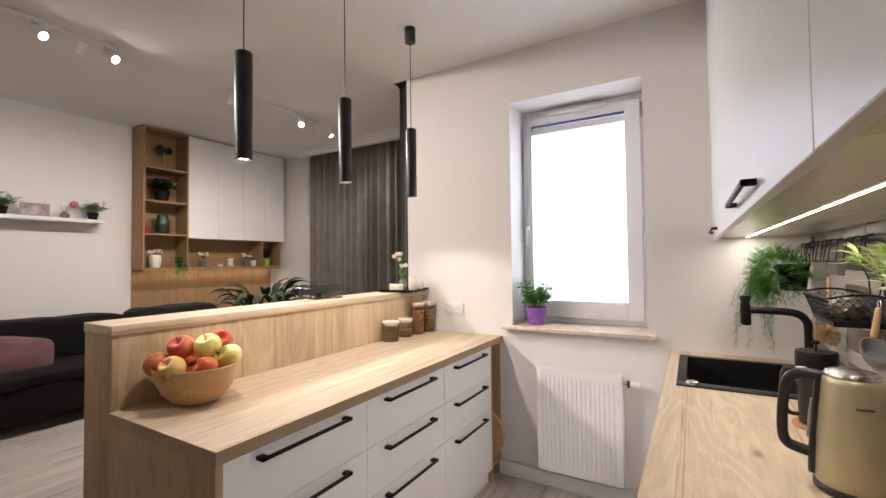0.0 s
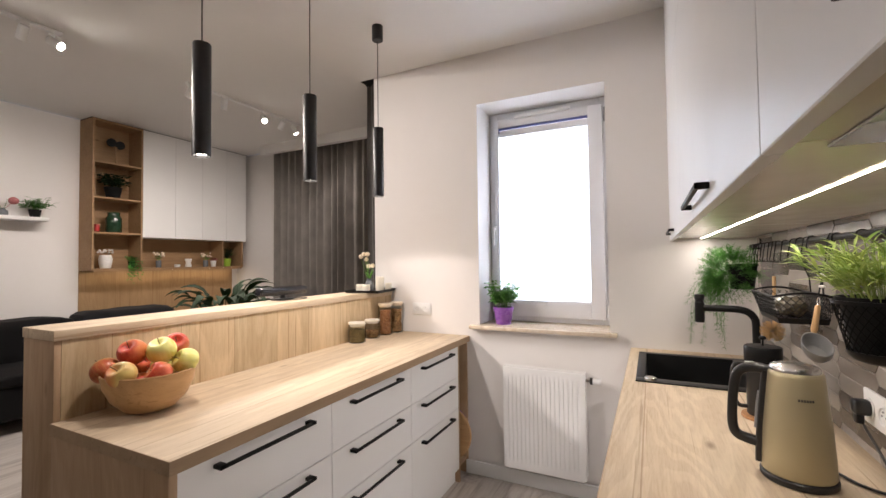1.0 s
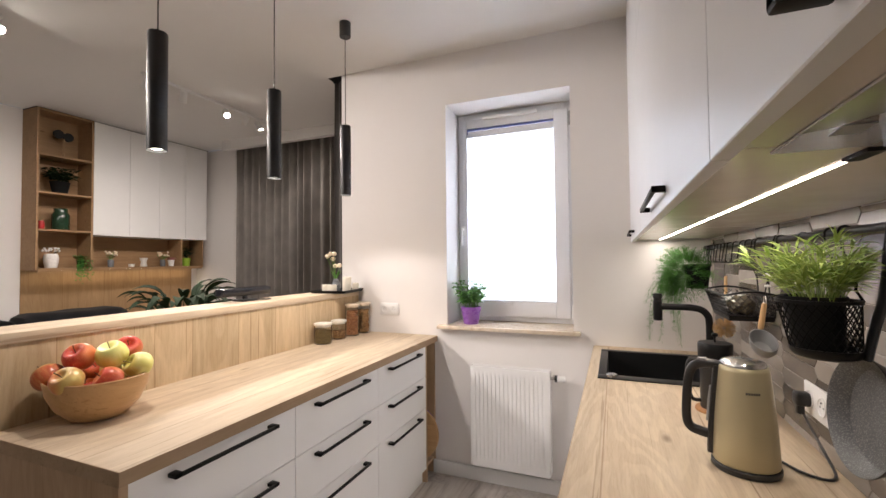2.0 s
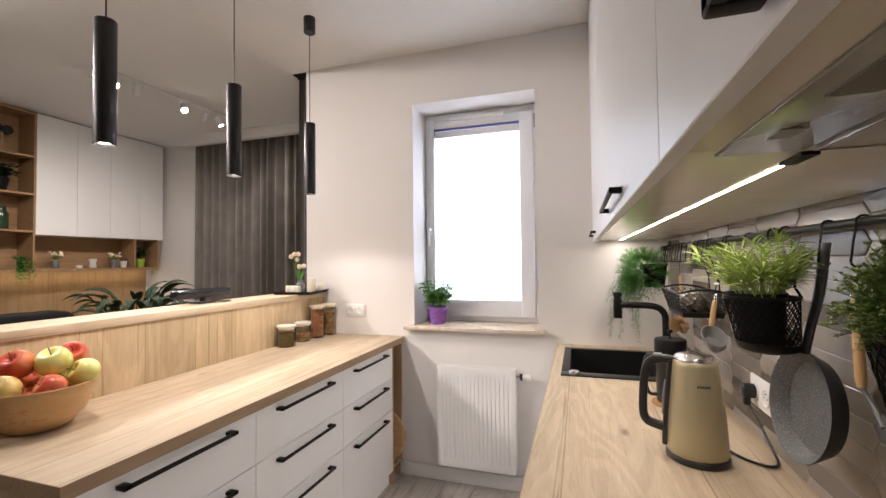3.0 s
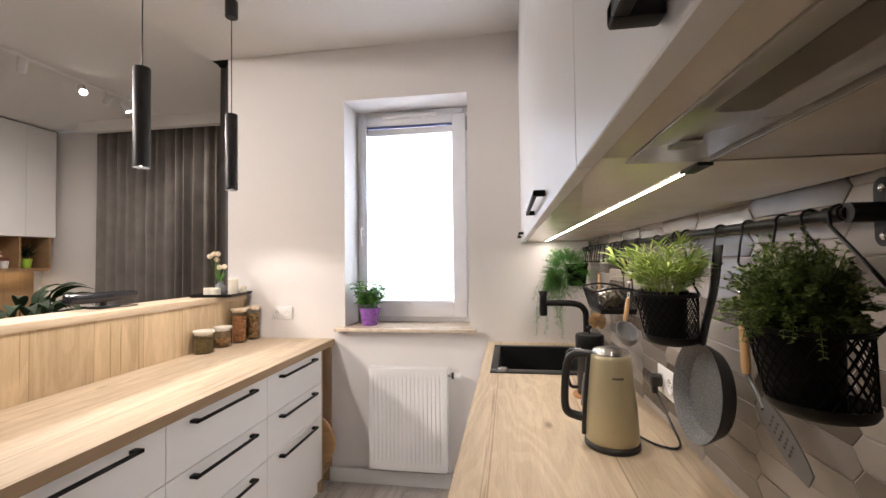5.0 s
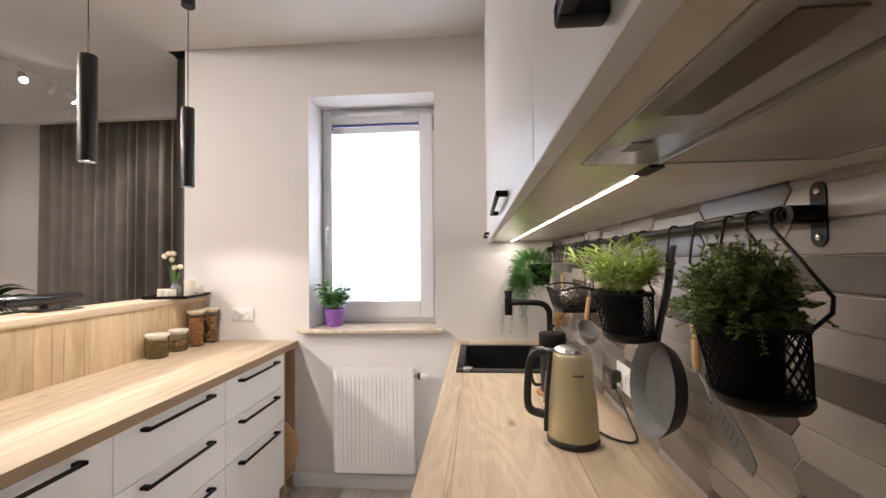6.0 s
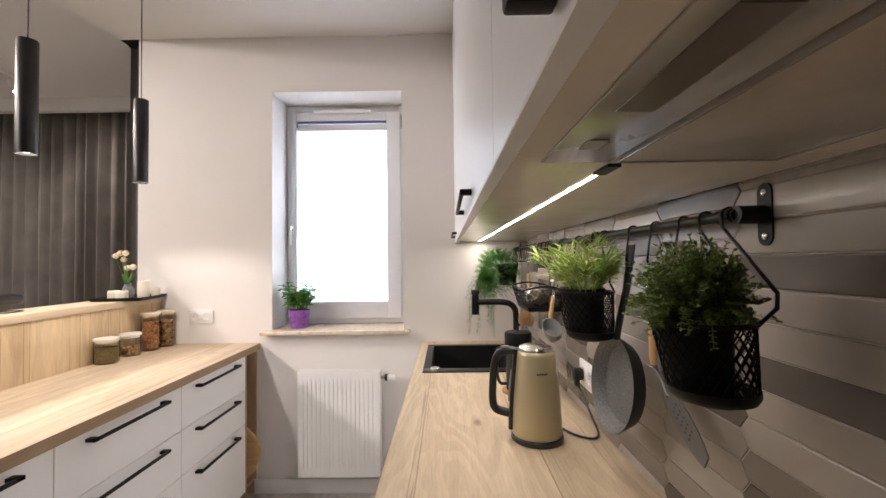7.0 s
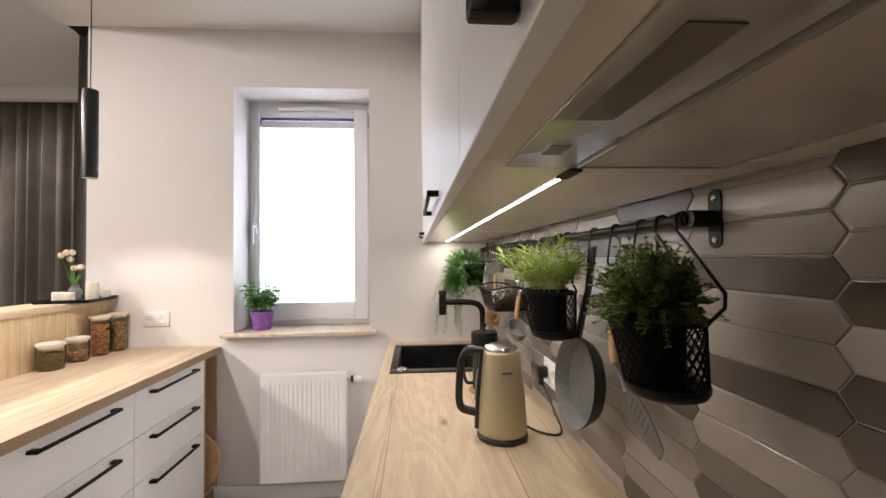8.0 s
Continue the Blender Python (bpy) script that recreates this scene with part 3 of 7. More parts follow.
def kitchen_window():
    y0, y1 = 2.535, 2.60
    w = thing("window_1", (-0.596, 2.45, WZ0), "white plastic window with a lowered bright blind", "window", kind="structure")
    fx0, fx1, fz0, fz1 = WX0 + 0.002, WX1 - 0.002, 0.979, WZ1 - 0.002
    bm = bmesh.new()
    t = 0.055
    for s in ((fx0, fx0 + t, y0 + 0.012, y1, fz0, fz1), (fx1 - t, fx1, y0 + 0.012, y1, fz0, fz1),
              (fx0 + t, fx1 - t, y0 + 0.012, y1, fz0, fz0 + 0.05), (fx0 + t, fx1 - t, y0 + 0.012, y1, fz1 - t, fz1)):
        box(bm, *s, 0.003)
    part("window_frame", bm, M_PVC, w)
    # opening sash, proud of the frame
    sx0, sx1, sz0, sz1 = fx0 + 0.035, fx1 - 0.035, fz0 + 0.035, fz1 - 0.05
    px0, px1, pz0, pz1 = -0.926, -0.318, 1.116, 2.342
    bm = bmesh.new()
    for s in ((sx0, px0, y0 - 0.012, y1 - 0.02, sz0, sz1), (px1, sx1, y0 - 0.012, y1 - 0.02, sz0, sz1),
              (px0, px1, y0 - 0.012, y1 - 0.02, sz0, pz0), (px0, px1, y0 - 0.012, y1 - 0.02, pz1, sz1)):
        box(bm, *s, 0.004)
    sash = part("sash", bm, M_PVC, w)
    bm = boxes((px0 + 0.0005, px1 - 0.0005, y0 - 0.004, y0 + 0.012, pz1 - 0.015, pz1 - 0.0005), (px0 + 0.0005, px0 + 0.007, y0 - 0.004, y0 + 0.012, pz1 - 0.040, pz1 - 0.0155))
    part("gasket", bm, M_BLUE, sash, "dark blue strip above the blind")
    pane = part("pane", boxes((px0, px1, y0 + 0.030, y0 + 0.034, pz0, pz1)), M_PANE, sash)
    pane.visible_shadow = False
    # blind cloth, with its top cassette and bottom rail
    bm = boxes((px0 + 0.001, px1 - 0.001, y0 + 0.010, y0 + 0.0112, pz0 + 0.006, pz1 - 0.060))
    blind = part("blind", bm, M_BLIND, w, "white translucent blind, nearly closed")
    bm = bmesh.new()
    box(bm, px0 + 0.001, px1 - 0.001, y0 - 0.002, y0 + 0.009, pz1 - 0.064, pz1 - 0.018, 0.002)
    part("blind_rail", bm, M_PVC, blind)
    bm = bmesh.new()
    box(bm, px0 + 0.001, px1 - 0.001, y0 - 0.002, y0 + 0.009, pz0, pz0 + 0.010, 0.002)
    box(bm, -0.628, -0.600, y0 - 0.018, y0 - 0.002, pz0 - 0.022, pz0 + 0.004, 0.002)
    part("blind_foot", bm, M_PVC, blind)
    # trickle vent
    bm = bmesh.new()
    box(bm, -0.804, -0.424, y0 - 0.032, y0 - 0.0125, sz1 - 0.012, sz1 + 0.014, 0.004)
    part("trickle_vent", bm, M_WHITEPL, w)
    # handle
    bm = bmesh.new()
    box(bm, -0.968, -0.942, y0 - 0.024, y0 - 0.0125, 1.575, 1.645, 0.005)
    box(bm, -0.966, -0.946, y0 - 0.062, y0 - 0.024, 1.612, 1.632, 0.005)
    box(bm, -0.965, -0.947, y0 - 0.064, y0 - 0.048, 1.505, 1.632, 0.006)
    part("window_handle", bm, M_WHITEPL, w)
    for z in (1.06, 2.33):
        bm = bmesh.new()
        rod(bm, (fx1 - 0.020, y0 - 0.010, z - 0.045), (fx1 - 0.020, y0 - 0.010, z + 0.045), 0.008, n=14)
        part("hinge", bm, M_GREYSTEEL if z > 2 else M_WHITEPL, w)
    return w


kitchen_window()
bm = bmesh.new()
box(bm, -1.058, -0.150, 2.245, WY - 0.001, WZ0 + 0.002, WZ0 + 0.027, 0.006)
box(bm, WX0 + 0.002, WX1 - 0.002, WY - 0.002, 2.60, WZ0 + 0.002, WZ0 + 0.027)
setting("window_sill", bm, M_SILL, "beige marble window sill", "window sill")

# ---- peninsula ----
PX0, PX1 = -1.69, -1.072      # worktop
PY0, PY1 = 0.322, WY - 0.003
bm = bmesh.new()
box(bm, PX0, PX1 - 0.0015, PY0 + 0.0015, PY1, TOPZ - 0.038, TOPZ, 0.001)
pen_top = thing("worktop", ((PX0 + PX1) / 2, (PY0 + PY1) / 2, TOPZ - 0.038), "light oak worktop on the white drawer units", "worktop")
part("slab", bm, M_TOP, pen_top)
# edge bands carry painted shade: a darker oak than the slab
part("edge_band", box(bmesh.new(), PX1 - 0.0014, PX1, PY0, PY1, TOPZ - 0.038, TOPZ - 0.0005, 0.0005, 1), M_OAKSHADE, pen_top, "oak edge band with its shade put into a darker colour")
part("edge_band", box(bmesh.new(), PX0, PX1 - 0.0015, PY0, PY0 + 0.0014, TOPZ - 0.038, TOPZ - 0.0005, 0.0005, 1), M_OAKSHADE, pen_top, "oak edge band with its shade put into a darker colour")

wall_unit = thing("half_wall", (-1.795, 1.3, 0), "oak-clad half wall with a raised bar ledge", "half wall")
bm = bmesh.new()
box(bm, -1.895, PX0 - 0.001, 0.350, PY1, 0.0, 1.158)
part("board", bm, M_BOARD, wall_unit, "light oak back board")
bm = bmesh.new()
box(bm, -1.903, PX0 + 0.006, 0.327, PY1, 1.1585, 1.192, 0.0015)
part("ledge", bm, M_TOP, wall_unit, "light oak ledge")
bm = bmesh.new()
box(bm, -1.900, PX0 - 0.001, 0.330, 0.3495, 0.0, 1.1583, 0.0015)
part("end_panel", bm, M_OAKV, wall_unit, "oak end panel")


def drawer_handle(parent, y0, y1, z, x):
    bm = bmesh.new()
    box(bm, x + 0.026, x + 0.034, y0, y1, z - 0.006, z + 0.006, 0.0015)
    for yy in (y0, y1 - 0.024):
        box(bm, x + 0.0005, x + 0.034, yy, yy + 0.024, z - 0.006, z + 0.006, 0.002)
    return part("handle", bm, M_BLACK, parent, "matt black bar handle")


def drawer_unit(y0, y1, cuts, group="white drawer units"):
    fx = -1.088
    u = thing("drawer_unit", (-1.38, (y0 + y1) / 2, 0), "white drawer unit with three drawers and black bar handles", "drawer unit", group)
    bm = bmesh.new()
    box(bm, PX0 + 0.004, fx - 0.021, y0 + 0.001, y1 - 0.001, 0.10, TOPZ - 0.0385)
    part("body", bm, M_CARCASS, u)
    part("plinth", boxes((PX0 + 0.01, fx - 0.03, y0 + 0.001, y1 - 0.001, 0.0, 0.0995)), M_FRONT, u)
    for z0, z1 in zip(cuts[1:], cuts[:-1]):
        bm = bmesh.new()
        box(bm, fx - 0.019, fx, y0 + 0.0012, y1 - 0.0012, z0 + 0.0015, z1 - 0.0015, 0.0012, 1)
        d = part("drawer_front", bm, M_FRONT, u)
        cy = (y0 + y1) / 2
        drawer_handle(d, cy - 0.196, cy + 0.182, z1 - 0.031, fx)
    return u


CUTS = (0.861, 0.664, 0.468, 0.085)
first_unit = drawer_unit(0.348, 0.948, CUTS)
bm = bmesh.new()
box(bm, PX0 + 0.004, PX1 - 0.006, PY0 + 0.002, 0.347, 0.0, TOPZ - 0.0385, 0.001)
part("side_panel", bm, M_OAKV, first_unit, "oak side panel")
drawer_unit(0.948, 1.550, CUTS)
drawer_unit(1.550, 2.138, CUTS)
# open slot beside the drawer units
slot = thing("tray_slot", (-1.4, 2.21, 0), "narrow oak-lined open slot beside the drawer unit", "open slot")
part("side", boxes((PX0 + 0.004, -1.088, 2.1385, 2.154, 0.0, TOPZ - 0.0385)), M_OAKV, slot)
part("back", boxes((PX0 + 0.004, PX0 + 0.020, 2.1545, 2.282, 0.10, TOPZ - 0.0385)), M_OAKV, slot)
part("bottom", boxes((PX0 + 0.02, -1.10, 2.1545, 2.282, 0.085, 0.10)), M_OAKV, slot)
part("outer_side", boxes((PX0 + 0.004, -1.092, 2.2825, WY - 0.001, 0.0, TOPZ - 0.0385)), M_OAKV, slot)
bm = bmesh.new()
lathe(bm, [(0, -0.009), (0.172, -0.009), (0.178, -0.004), (0.178, 0.004), (0.172, 0.009), (0, 0.009)], (-1.205, 2.195, 0.279), 56, pose(0, 0, 0, 90, 0, 0))
solid("cutting_board", bm, M_CUT, "round wooden cutting board stood in the oak slot", "cutting board")
bm = bmesh.new()
lathe(bm, [(0, -0.004), (0.155, -0.004), (0.175, 0.012), (0.178, 0.012), (0.158, -0.007), (0, -0.007)], (-1.225, 2.240, 0.279), 48, pose(0, 0, 0, 90, 0, 0))
solid("baking_tray", bm, M_PURPLE, "round purple tray behind the cutting board", "tray")

# ---- worktop along the tiled wall ----
CX0 = -0.08
SX0, SX1, SY0, SY1 = -0.036, 0.46, 1.565, 2.165
bm = bmesh.new()
outer = [(CX0, -1.6), (TX - 0.001, -1.6), (TX - 0.001, WY - 0.0125), (CX0, WY - 0.0125)]
inner = [(SX0 + 0.012, SY0 + 0.012), (SX1 - 0.012, SY0 + 0.012), (SX1 - 0.012, SY1 - 0.012), (SX0 + 0.012, SY1 - 0.012)]
rings = [[bm.verts.new((x, y, z)) for x, y in loop] for z in (TOPZ, TOPZ - 0.038) for loop in (outer, inner)]
for i in range(4):
    j = (i + 1) % 4
    bm.faces.new((rings[0][i], rings[0][j], rings[1][j], rings[1][i]))
    bm.faces.new((rings[2][i], rings[3][i], rings[3][j], rings[2][j]))
    bm.faces.new((rings[0][i], rings[2][i], rings[2][j], rings[0][j]))
    bm.faces.new((rings[1][i], rings[1][j], rings[3][j], rings[3][i]))
long_top = thing("worktop", (0.2, 0.35, TOPZ - 0.038), "long light oak worktop along the tiled wall", "worktop")
part("slab", bm, M_TOP, long_top)
part("edge_band", box(bmesh.new(), CX0 - 0.0015, CX0 - 0.0001, -1.6, WY - 0.0125, TOPZ - 0.038, TOPZ - 0.0005, 0.0005, 1), M_OAKSHADE, long_top, "oak edge band with its shade put into a darker colour")
for y0, y1 in ((-1.6, -0.6), (-0.6, 0.4), (0.4, 1.4), (1.4, WY - 0.028)):
    u = thing("base_cabinet", (0.2, (y0 + y1) / 2, 0), "white base cabinet under the oak worktop", "base cabinet", "base cabinets")
    part("body", boxes((CX0 + 0.04, TX - 0.002, y0 + 0.001, y1 - 0.001, 0.10, TOPZ - (0.30 if y0 > 1.3 else 0.0385))), M_CARCASS, u)
    part("plinth", boxes((CX0 + 0.07, TX - 0.01, y0 + 0.001, y1 - 0.001, 0.0, 0.0995)), M_FRONT, u)
    for a, b in ((y0, (y0 + y1) / 2), ((y0 + y1) / 2, y1)):
        bm = bmesh.new()
        box(bm, CX0 + 0.02, CX0 + 0.039, a + 0.0015, b - 0.0015, 0.102, TOPZ - 0.041, 0.001, 1)
        part("door", bm, M_FRONT, u)

# sink
sink = thing("sink", ((SX0 + SX1) / 2, (SY0 + SY1) / 2, TOPZ - 0.19), "black granite sink set into the oak worktop", "sink")
bm = bmesh.new()
rz = TOPZ + 0.006
bx0, bx1, by0, by1 = SX0 + 0.035, SX1 - 0.085, SY0 + 0.06, SY1 - 0.04
for s in ((SX0, SX1, SY0, by0), (SX0, SX1, by1, SY1), (SX0, bx0, by0, by1), (bx1, SX1, by0, by1)):
    box(bm, *s, TOPZ + 0.0005, rz, 0.002)
part("rim", bm, M_SINK, sink)
bm = boxes((bx0 - 0.006, bx0, by0 - 0.006, by1 + 0.006, TOPZ - 0.19, rz - 0.003), (bx1, bx1 + 0.006, by0 - 0.006, by1 + 0.006, TOPZ - 0.19, rz - 0.003),
           (bx0, bx1, by0 - 0.006, by0, TOPZ - 0.19, rz - 0.003), (bx0, bx1, by1, by1 + 0.006, TOPZ - 0.19, rz - 0.003), (bx0, bx1, by0, by1, TOPZ - 0.196, TOPZ - 0.19))
part("basin", bm, M_SINK, sink)
bm = bmesh.new()
lathe(bm, [(0, 0.012), (0.018, 0.012), (0.0225, 0.009), (0.024, 0.0), (0, 0.0)], (SX0 + 0.055, SY0 + 0.030, rz), 28)
part("overflow_knob", bm, M_STEEL, sink, "round steel waste knob")

# tap
tap = thing("kitchen_tap", (0.412, 1.78, TOPZ), "matt black arched kitchen tap beside the sink", "tap")
bm = bmesh.new()
lathe(bm, [(0, 0.0), (0.027, 0.0), (0.027, 0.008), (0.024, 0.012), (0, 0.012)], (0.412, 1.78, rz), 28)
part("base_ring", bm, M_BLACK, tap)
bm = bmesh.new()
tube(bm, curve_pts([(0.412, 1.78, rz + 0.010), (0.412, 1.78, 1.02), (0.412, 1.78, 1.125), (0.405, 1.78, 1.155), (0.385, 1.78, 1.176), (0.35, 1.78, 1.185), (0.29, 1.78, 1.187), (0.225, 1.78, 1.188)], 42), 0.0145, 16)
part("spout", bm, M_BLACK, tap)
bm = bmesh.new()
lathe(bm, [(0, 0), (0.0165, 0), (0.0185, 0.006), (0.0185, 0.085), (0.016, 0.088), (0.016, 0.096), (0.019, 0.098), (0.019, 0.116), (0.017, 0.119), (0, 0.119)], (0.215, 1.78, 1.126), 24)
part("spray_head", bm, M_BLACK, tap)
bm = bmesh.new()
rod(bm, (0.412, 1.765, 0.975), (0.412, 1.715, 0.985), 0.008, n=12)
part("lever", bm, M_BLACK, tap)

# ---- wall cabinets, hood and light strip ----
UX, UZ = 0.128, 1.504


def wall_handle(parent, y0, y1, z):
    bm = bmesh.new()
    box(bm, UX - 0.024, UX - 0.016, y0, y1, z - 0.005, z + 0.005, 0.0015)
    for yy in (y0, y1 - 0.012):
        box(bm, UX - 0.024, UX - 0.0005, yy, yy + 0.012, z - 0.006, z + 0.006, 0.002)
    part("handle", bm, M_BLACK, parent, "matt black bar handle")


for y0, y1, hy in ((-0.93, 0.140, -0.300), (0.140, 1.32, 0.70), (1.32, WY - 0.0125, 1.97)):
    u = thing("wall_cabinet", ((UX + TX) / 2, (y0 + y1) / 2, UZ), "white wall cabinet with lift-up door and black handle", "wall cabinet", "wall cabinets")
    part("body", boxes((UX + 0.0195, TX - 0.001, y0 + 0.001, y1 - 0.001, UZ + 0.0165, KC - 0.02)), M_CARCASS, u)
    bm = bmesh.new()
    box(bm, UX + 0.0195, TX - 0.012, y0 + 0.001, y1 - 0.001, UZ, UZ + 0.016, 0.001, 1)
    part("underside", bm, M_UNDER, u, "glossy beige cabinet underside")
    bm = bmesh.new()
    zc = 2.20
    box(bm, UX, UX + 0.0185, y0 + 0.0012, y1 - 0.0012, UZ - 0.009, zc - 0.0012, 0.0012, 1)
    d = part("door", bm, M_GLOSSFRONT, u)
    wall_handle(d, hy - 0.186, hy + 0.186, UZ + (0.009 if hy < 0 else 0.023))
    bm = bmesh.new()
    box(bm, UX, UX + 0.0185, y0 + 0.0012, y1 - 0.0012, zc + 0.0012, KC - 0.003, 0.0012, 1)
    part("door", bm, M_GLOSSFRONT, u)

hood = thing("cooker_hood", (0.31, -0.15, UZ - 0.012), "steel cooker hood built into the wall cabinet", "cooker hood")
bm = bmesh.new()
box(bm, 0.182, 0.258, -0.46, 0.160, UZ - 0.0035, UZ - 0.0005, 0.001)
part("front_strip", bm, M_HOODSTEEL, hood, "polished steel strip")
bm = bmesh.new()
box(bm, 0.2640, 0.428, -0.46, 0.146, UZ - 0.006, UZ - 0.0005, 0.0015)
part("filter_panel", bm, M_FILTER, hood, "beige metal filter panel")
bm = boxes((0.2612, 0.2635, -0.46, 0.1490, UZ - 0.0070, UZ - 0.0005), (0.4285, 0.4325, -0.46, 0.1490, UZ - 0.0070, UZ - 0.0005), (0.2637, 0.4283, 0.1465, 0.1490, UZ - 0.0070, UZ - 0.0005))
part("filter_frame", bm, M_HOODSTEEL, hood, "steel filter frame")
bm = boxes((0.204, 0.223, 0.068, 0.098, UZ - 0.0048, UZ - 0.0037))
part("switch_plate", bm, M_GREYSTEEL, hood)
part("lamp_cover", boxes((0.199, 0.227, -0.135, -0.006, UZ - 0.0048, UZ - 0.0037)), M_LAMPCOVER, hood)

led = thing("led_light_strip", (0.271, 1.235, UZ - 0.010), "lit white light strip under the wall cabinets", "light strip")
bm = boxes((0.266, 0.2675, 0.228, 2.245, UZ - 0.0016, UZ - 0.0003), (0.2745, 0.276, 0.228, 2.245, UZ - 0.0016, UZ - 0.0003))
part("profile", bm, M_CARCASS, led)
part("end_cap", boxes((0.263, 0.279, 0.178, 0.2275, UZ - 0.0045, UZ - 0.0005)), M_BLACK, led, "dark end cap")
part("diffuser", boxes((0.2677, 0.2743, 0.2280, 2.244, UZ - 0.0018, UZ - 0.0003)), M_LED, led, "glowing white diffuser")
lamp("led_lamp", "AREA", pose(0.271, 1.245, UZ - 0.0030), LED_POWER, LAMP_WARM, size=0.0064, size_y=1.99)

# ---- pendants ----
for y in (0.622, 1.158, 1.715):
    x = -1.394
    p = thing("pendant_lamp", (x, y, 1.784), "slim black tube pendant lamp, lit, over the oak worktop", "pendant lamp", "pendant lamps")
    bm = bmesh.new()
    lathe(bm, [(0.026, 0.012), (0.029, 0.0), (0.031, 0.0), (0.031, 0.401), (0.0295, 0.405), (0, 0.405)], (x, y, 1.784), 36)
    part("tube", bm, M_PENDANT, p)
    bm = bmesh.new()
    lathe(bm, [(0, 0.012), (0.027, 0.010), (0.027, 0.013), (0, 0.014)], (x, y, 1.784), 32)
    part("lamp_disc", bm, M_BULB, p, "glowing lamp disc")
    part("cord", rod(bmesh.new(), (x, y, 2.188), (x, y, KC - 0.07), 0.0025, n=8), M_BLACKPL, p)
    bm = bmesh.new()
    lathe(bm, [(0, 0), (0.029, 0), (0.0325, 0.004), (0.0325, 0.088), (0, 0.088)], (x, y, KC - 0.089), 32)
    part("canopy", bm, M_PENDANT, p)
    lamp("pendant_light", "SPOT", pose(x, y, 1.778), PENDANT_POWER, LAMP_WARM, spot_size=134, spot_blend=0.35, radius=0.024)

# ---- radiator ----


def radiator():
    x0, x1, z0, z1, y0, y1 = -0.806, -0.328, 0.136, 0.746, 2.190, 2.270
    r = thing("radiator", ((x0 + x1) / 2, 2.23, 0), "white ribbed panel radiator under the window sill", "radiator")
    # front sheet: raised flat border, channels pressed in
    n = 17
    xs = [x0, x0 + 0.012]
    pitch = (x1 - x0 - 0.044) / n
    for i in range(n):
        a = x0 + 0.022 + i * pitch
        xs += [a, a + 0.28 * pitch, a + 0.40 * pitch, a + 0.60 * pitch, a + 0.72 * pitch]
    xs += [x1 - 0.012, x1]
    zs = [z0, z0 + 0.022, z0 + 0.045, z0 + 0.053, z0 + 0.066, z1 - 0.066, z1 - 0.053, z1 - 0.045, z1 - 0.022, z1]

    def depth(i, j):
        if i < 2 or i >= len(xs) - 2:
            return 0.004 if i in (0, len(xs) - 1) else 0.0
        k = (i - 2) % 5
        rib = (0.0, 0.0, 0.0045, 0.0045, 0.0)[k]
        t = min(1, max(0, (min(zs[j] - z0, z1 - zs[j]) - 0.040) / 0.024))
        return rib * t

    bm = bmesh.new()
    grid = [[bm.verts.new((x, y0 + depth(i, j), z)) for j, z in enumerate(zs)] for i, x in enumerate(xs)]
    for i in range(len(xs) - 1):
        for j in range(len(zs) - 1):
            bm.faces.new((grid[i][j], grid[i + 1][j], grid[i + 1][j + 1], grid[i][j + 1]))
    ext = bmesh.ops.extrude_face_region(bm, geom=list(bm.faces))
    for v in ext["geom"]:
        if isinstance(v, bmesh.types.BMVert):
            v.co.y = y0 + 0.016
    part("front_panel", bm, M_RAD, r)
    bm = bmesh.new()
    box(bm, x0 - 0.004, x0, y0 + 0.004, y1, z0 + 0.004, z1, 0.0015)
    part("side_cover", bm, M_RAD, r)
    bm = bmesh.new()
    box(bm, x1, x1 + 0.004, y0 + 0.004, y1, z0 + 0.004, z1, 0.0015)
    part("side_cover", bm, M_RAD, r)
    part("back_panel", boxes((x0, x1, y1 - 0.012, y1, z0, z1 - 0.006)), M_RAD, r)
    # top grille: thin bars over a dark gap
    bm = bmesh.new()
    for k in range(3):
        yy = y0 + 0.016 + k * 0.022
        box(bm, x0, x1, yy, yy + 0.006, z1 - 0.004, z1)
    nb = 44
    for i in range(nb + 1):
        xx = x0 + (x1 - x0 - 0.005) * i / nb
        box(bm, xx, xx + 0.005, y0 + 0.016, y1 - 0.012, z1 - 0.0035, z1 - 0.0005)
    part("top_grille", bm, M_RAD, r)
    for xx in (x0 + 0.09, x1 - 0.09):
        part("bracket", boxes((xx - 0.015, xx + 0.015, y1, WY - 0.001, z1 - 0.12, z1 - 0.05)), M_RAD, r)
    bm = bmesh.new()
    rod(bm, (x1 + 0.004, 2.232, z1 - 0.045), (x1 + 0.030, 2.232, z1 - 0.045), 0.009, n=14)
    rod(bm, (x1 + 0.018, 2.232, z1 - 0.045), (x1 + 0.018, WY - 0.012, z1 - 0.045), 0.007, n=12)
    part("valve", bm, M_STEEL, r, "steel radiator valve")
    bm = bmesh.new()
    rod(bm, (x1 + 0.030, 2.232, z1 - 0.045), (x1 + 0.044, 2.232, z1 - 0.045), 0.020, n=24)
    part("valve_ring", bm, M_BLACKPL, r)
    bm = bmesh.new()
    lathe(bm, [(0, 0), (0.017, 0), (0.018, 0.01), (0.017, 0.04), (0.015, 0.044), (0, 0.044)], (x1 + 0.044, 2.232, z1 - 0.045), 24, pose(0, 0, 0, 0, 90, 0))
    part("thermostat_head", bm, M_WHITEPL, r, "white thermostat head")
    bm = bmesh.new()
    rod(bm, (x1 - 0.03, 2.23, z0), (x1 - 0.03, 2.23, z0 - 0.012), 0.012, n=12)
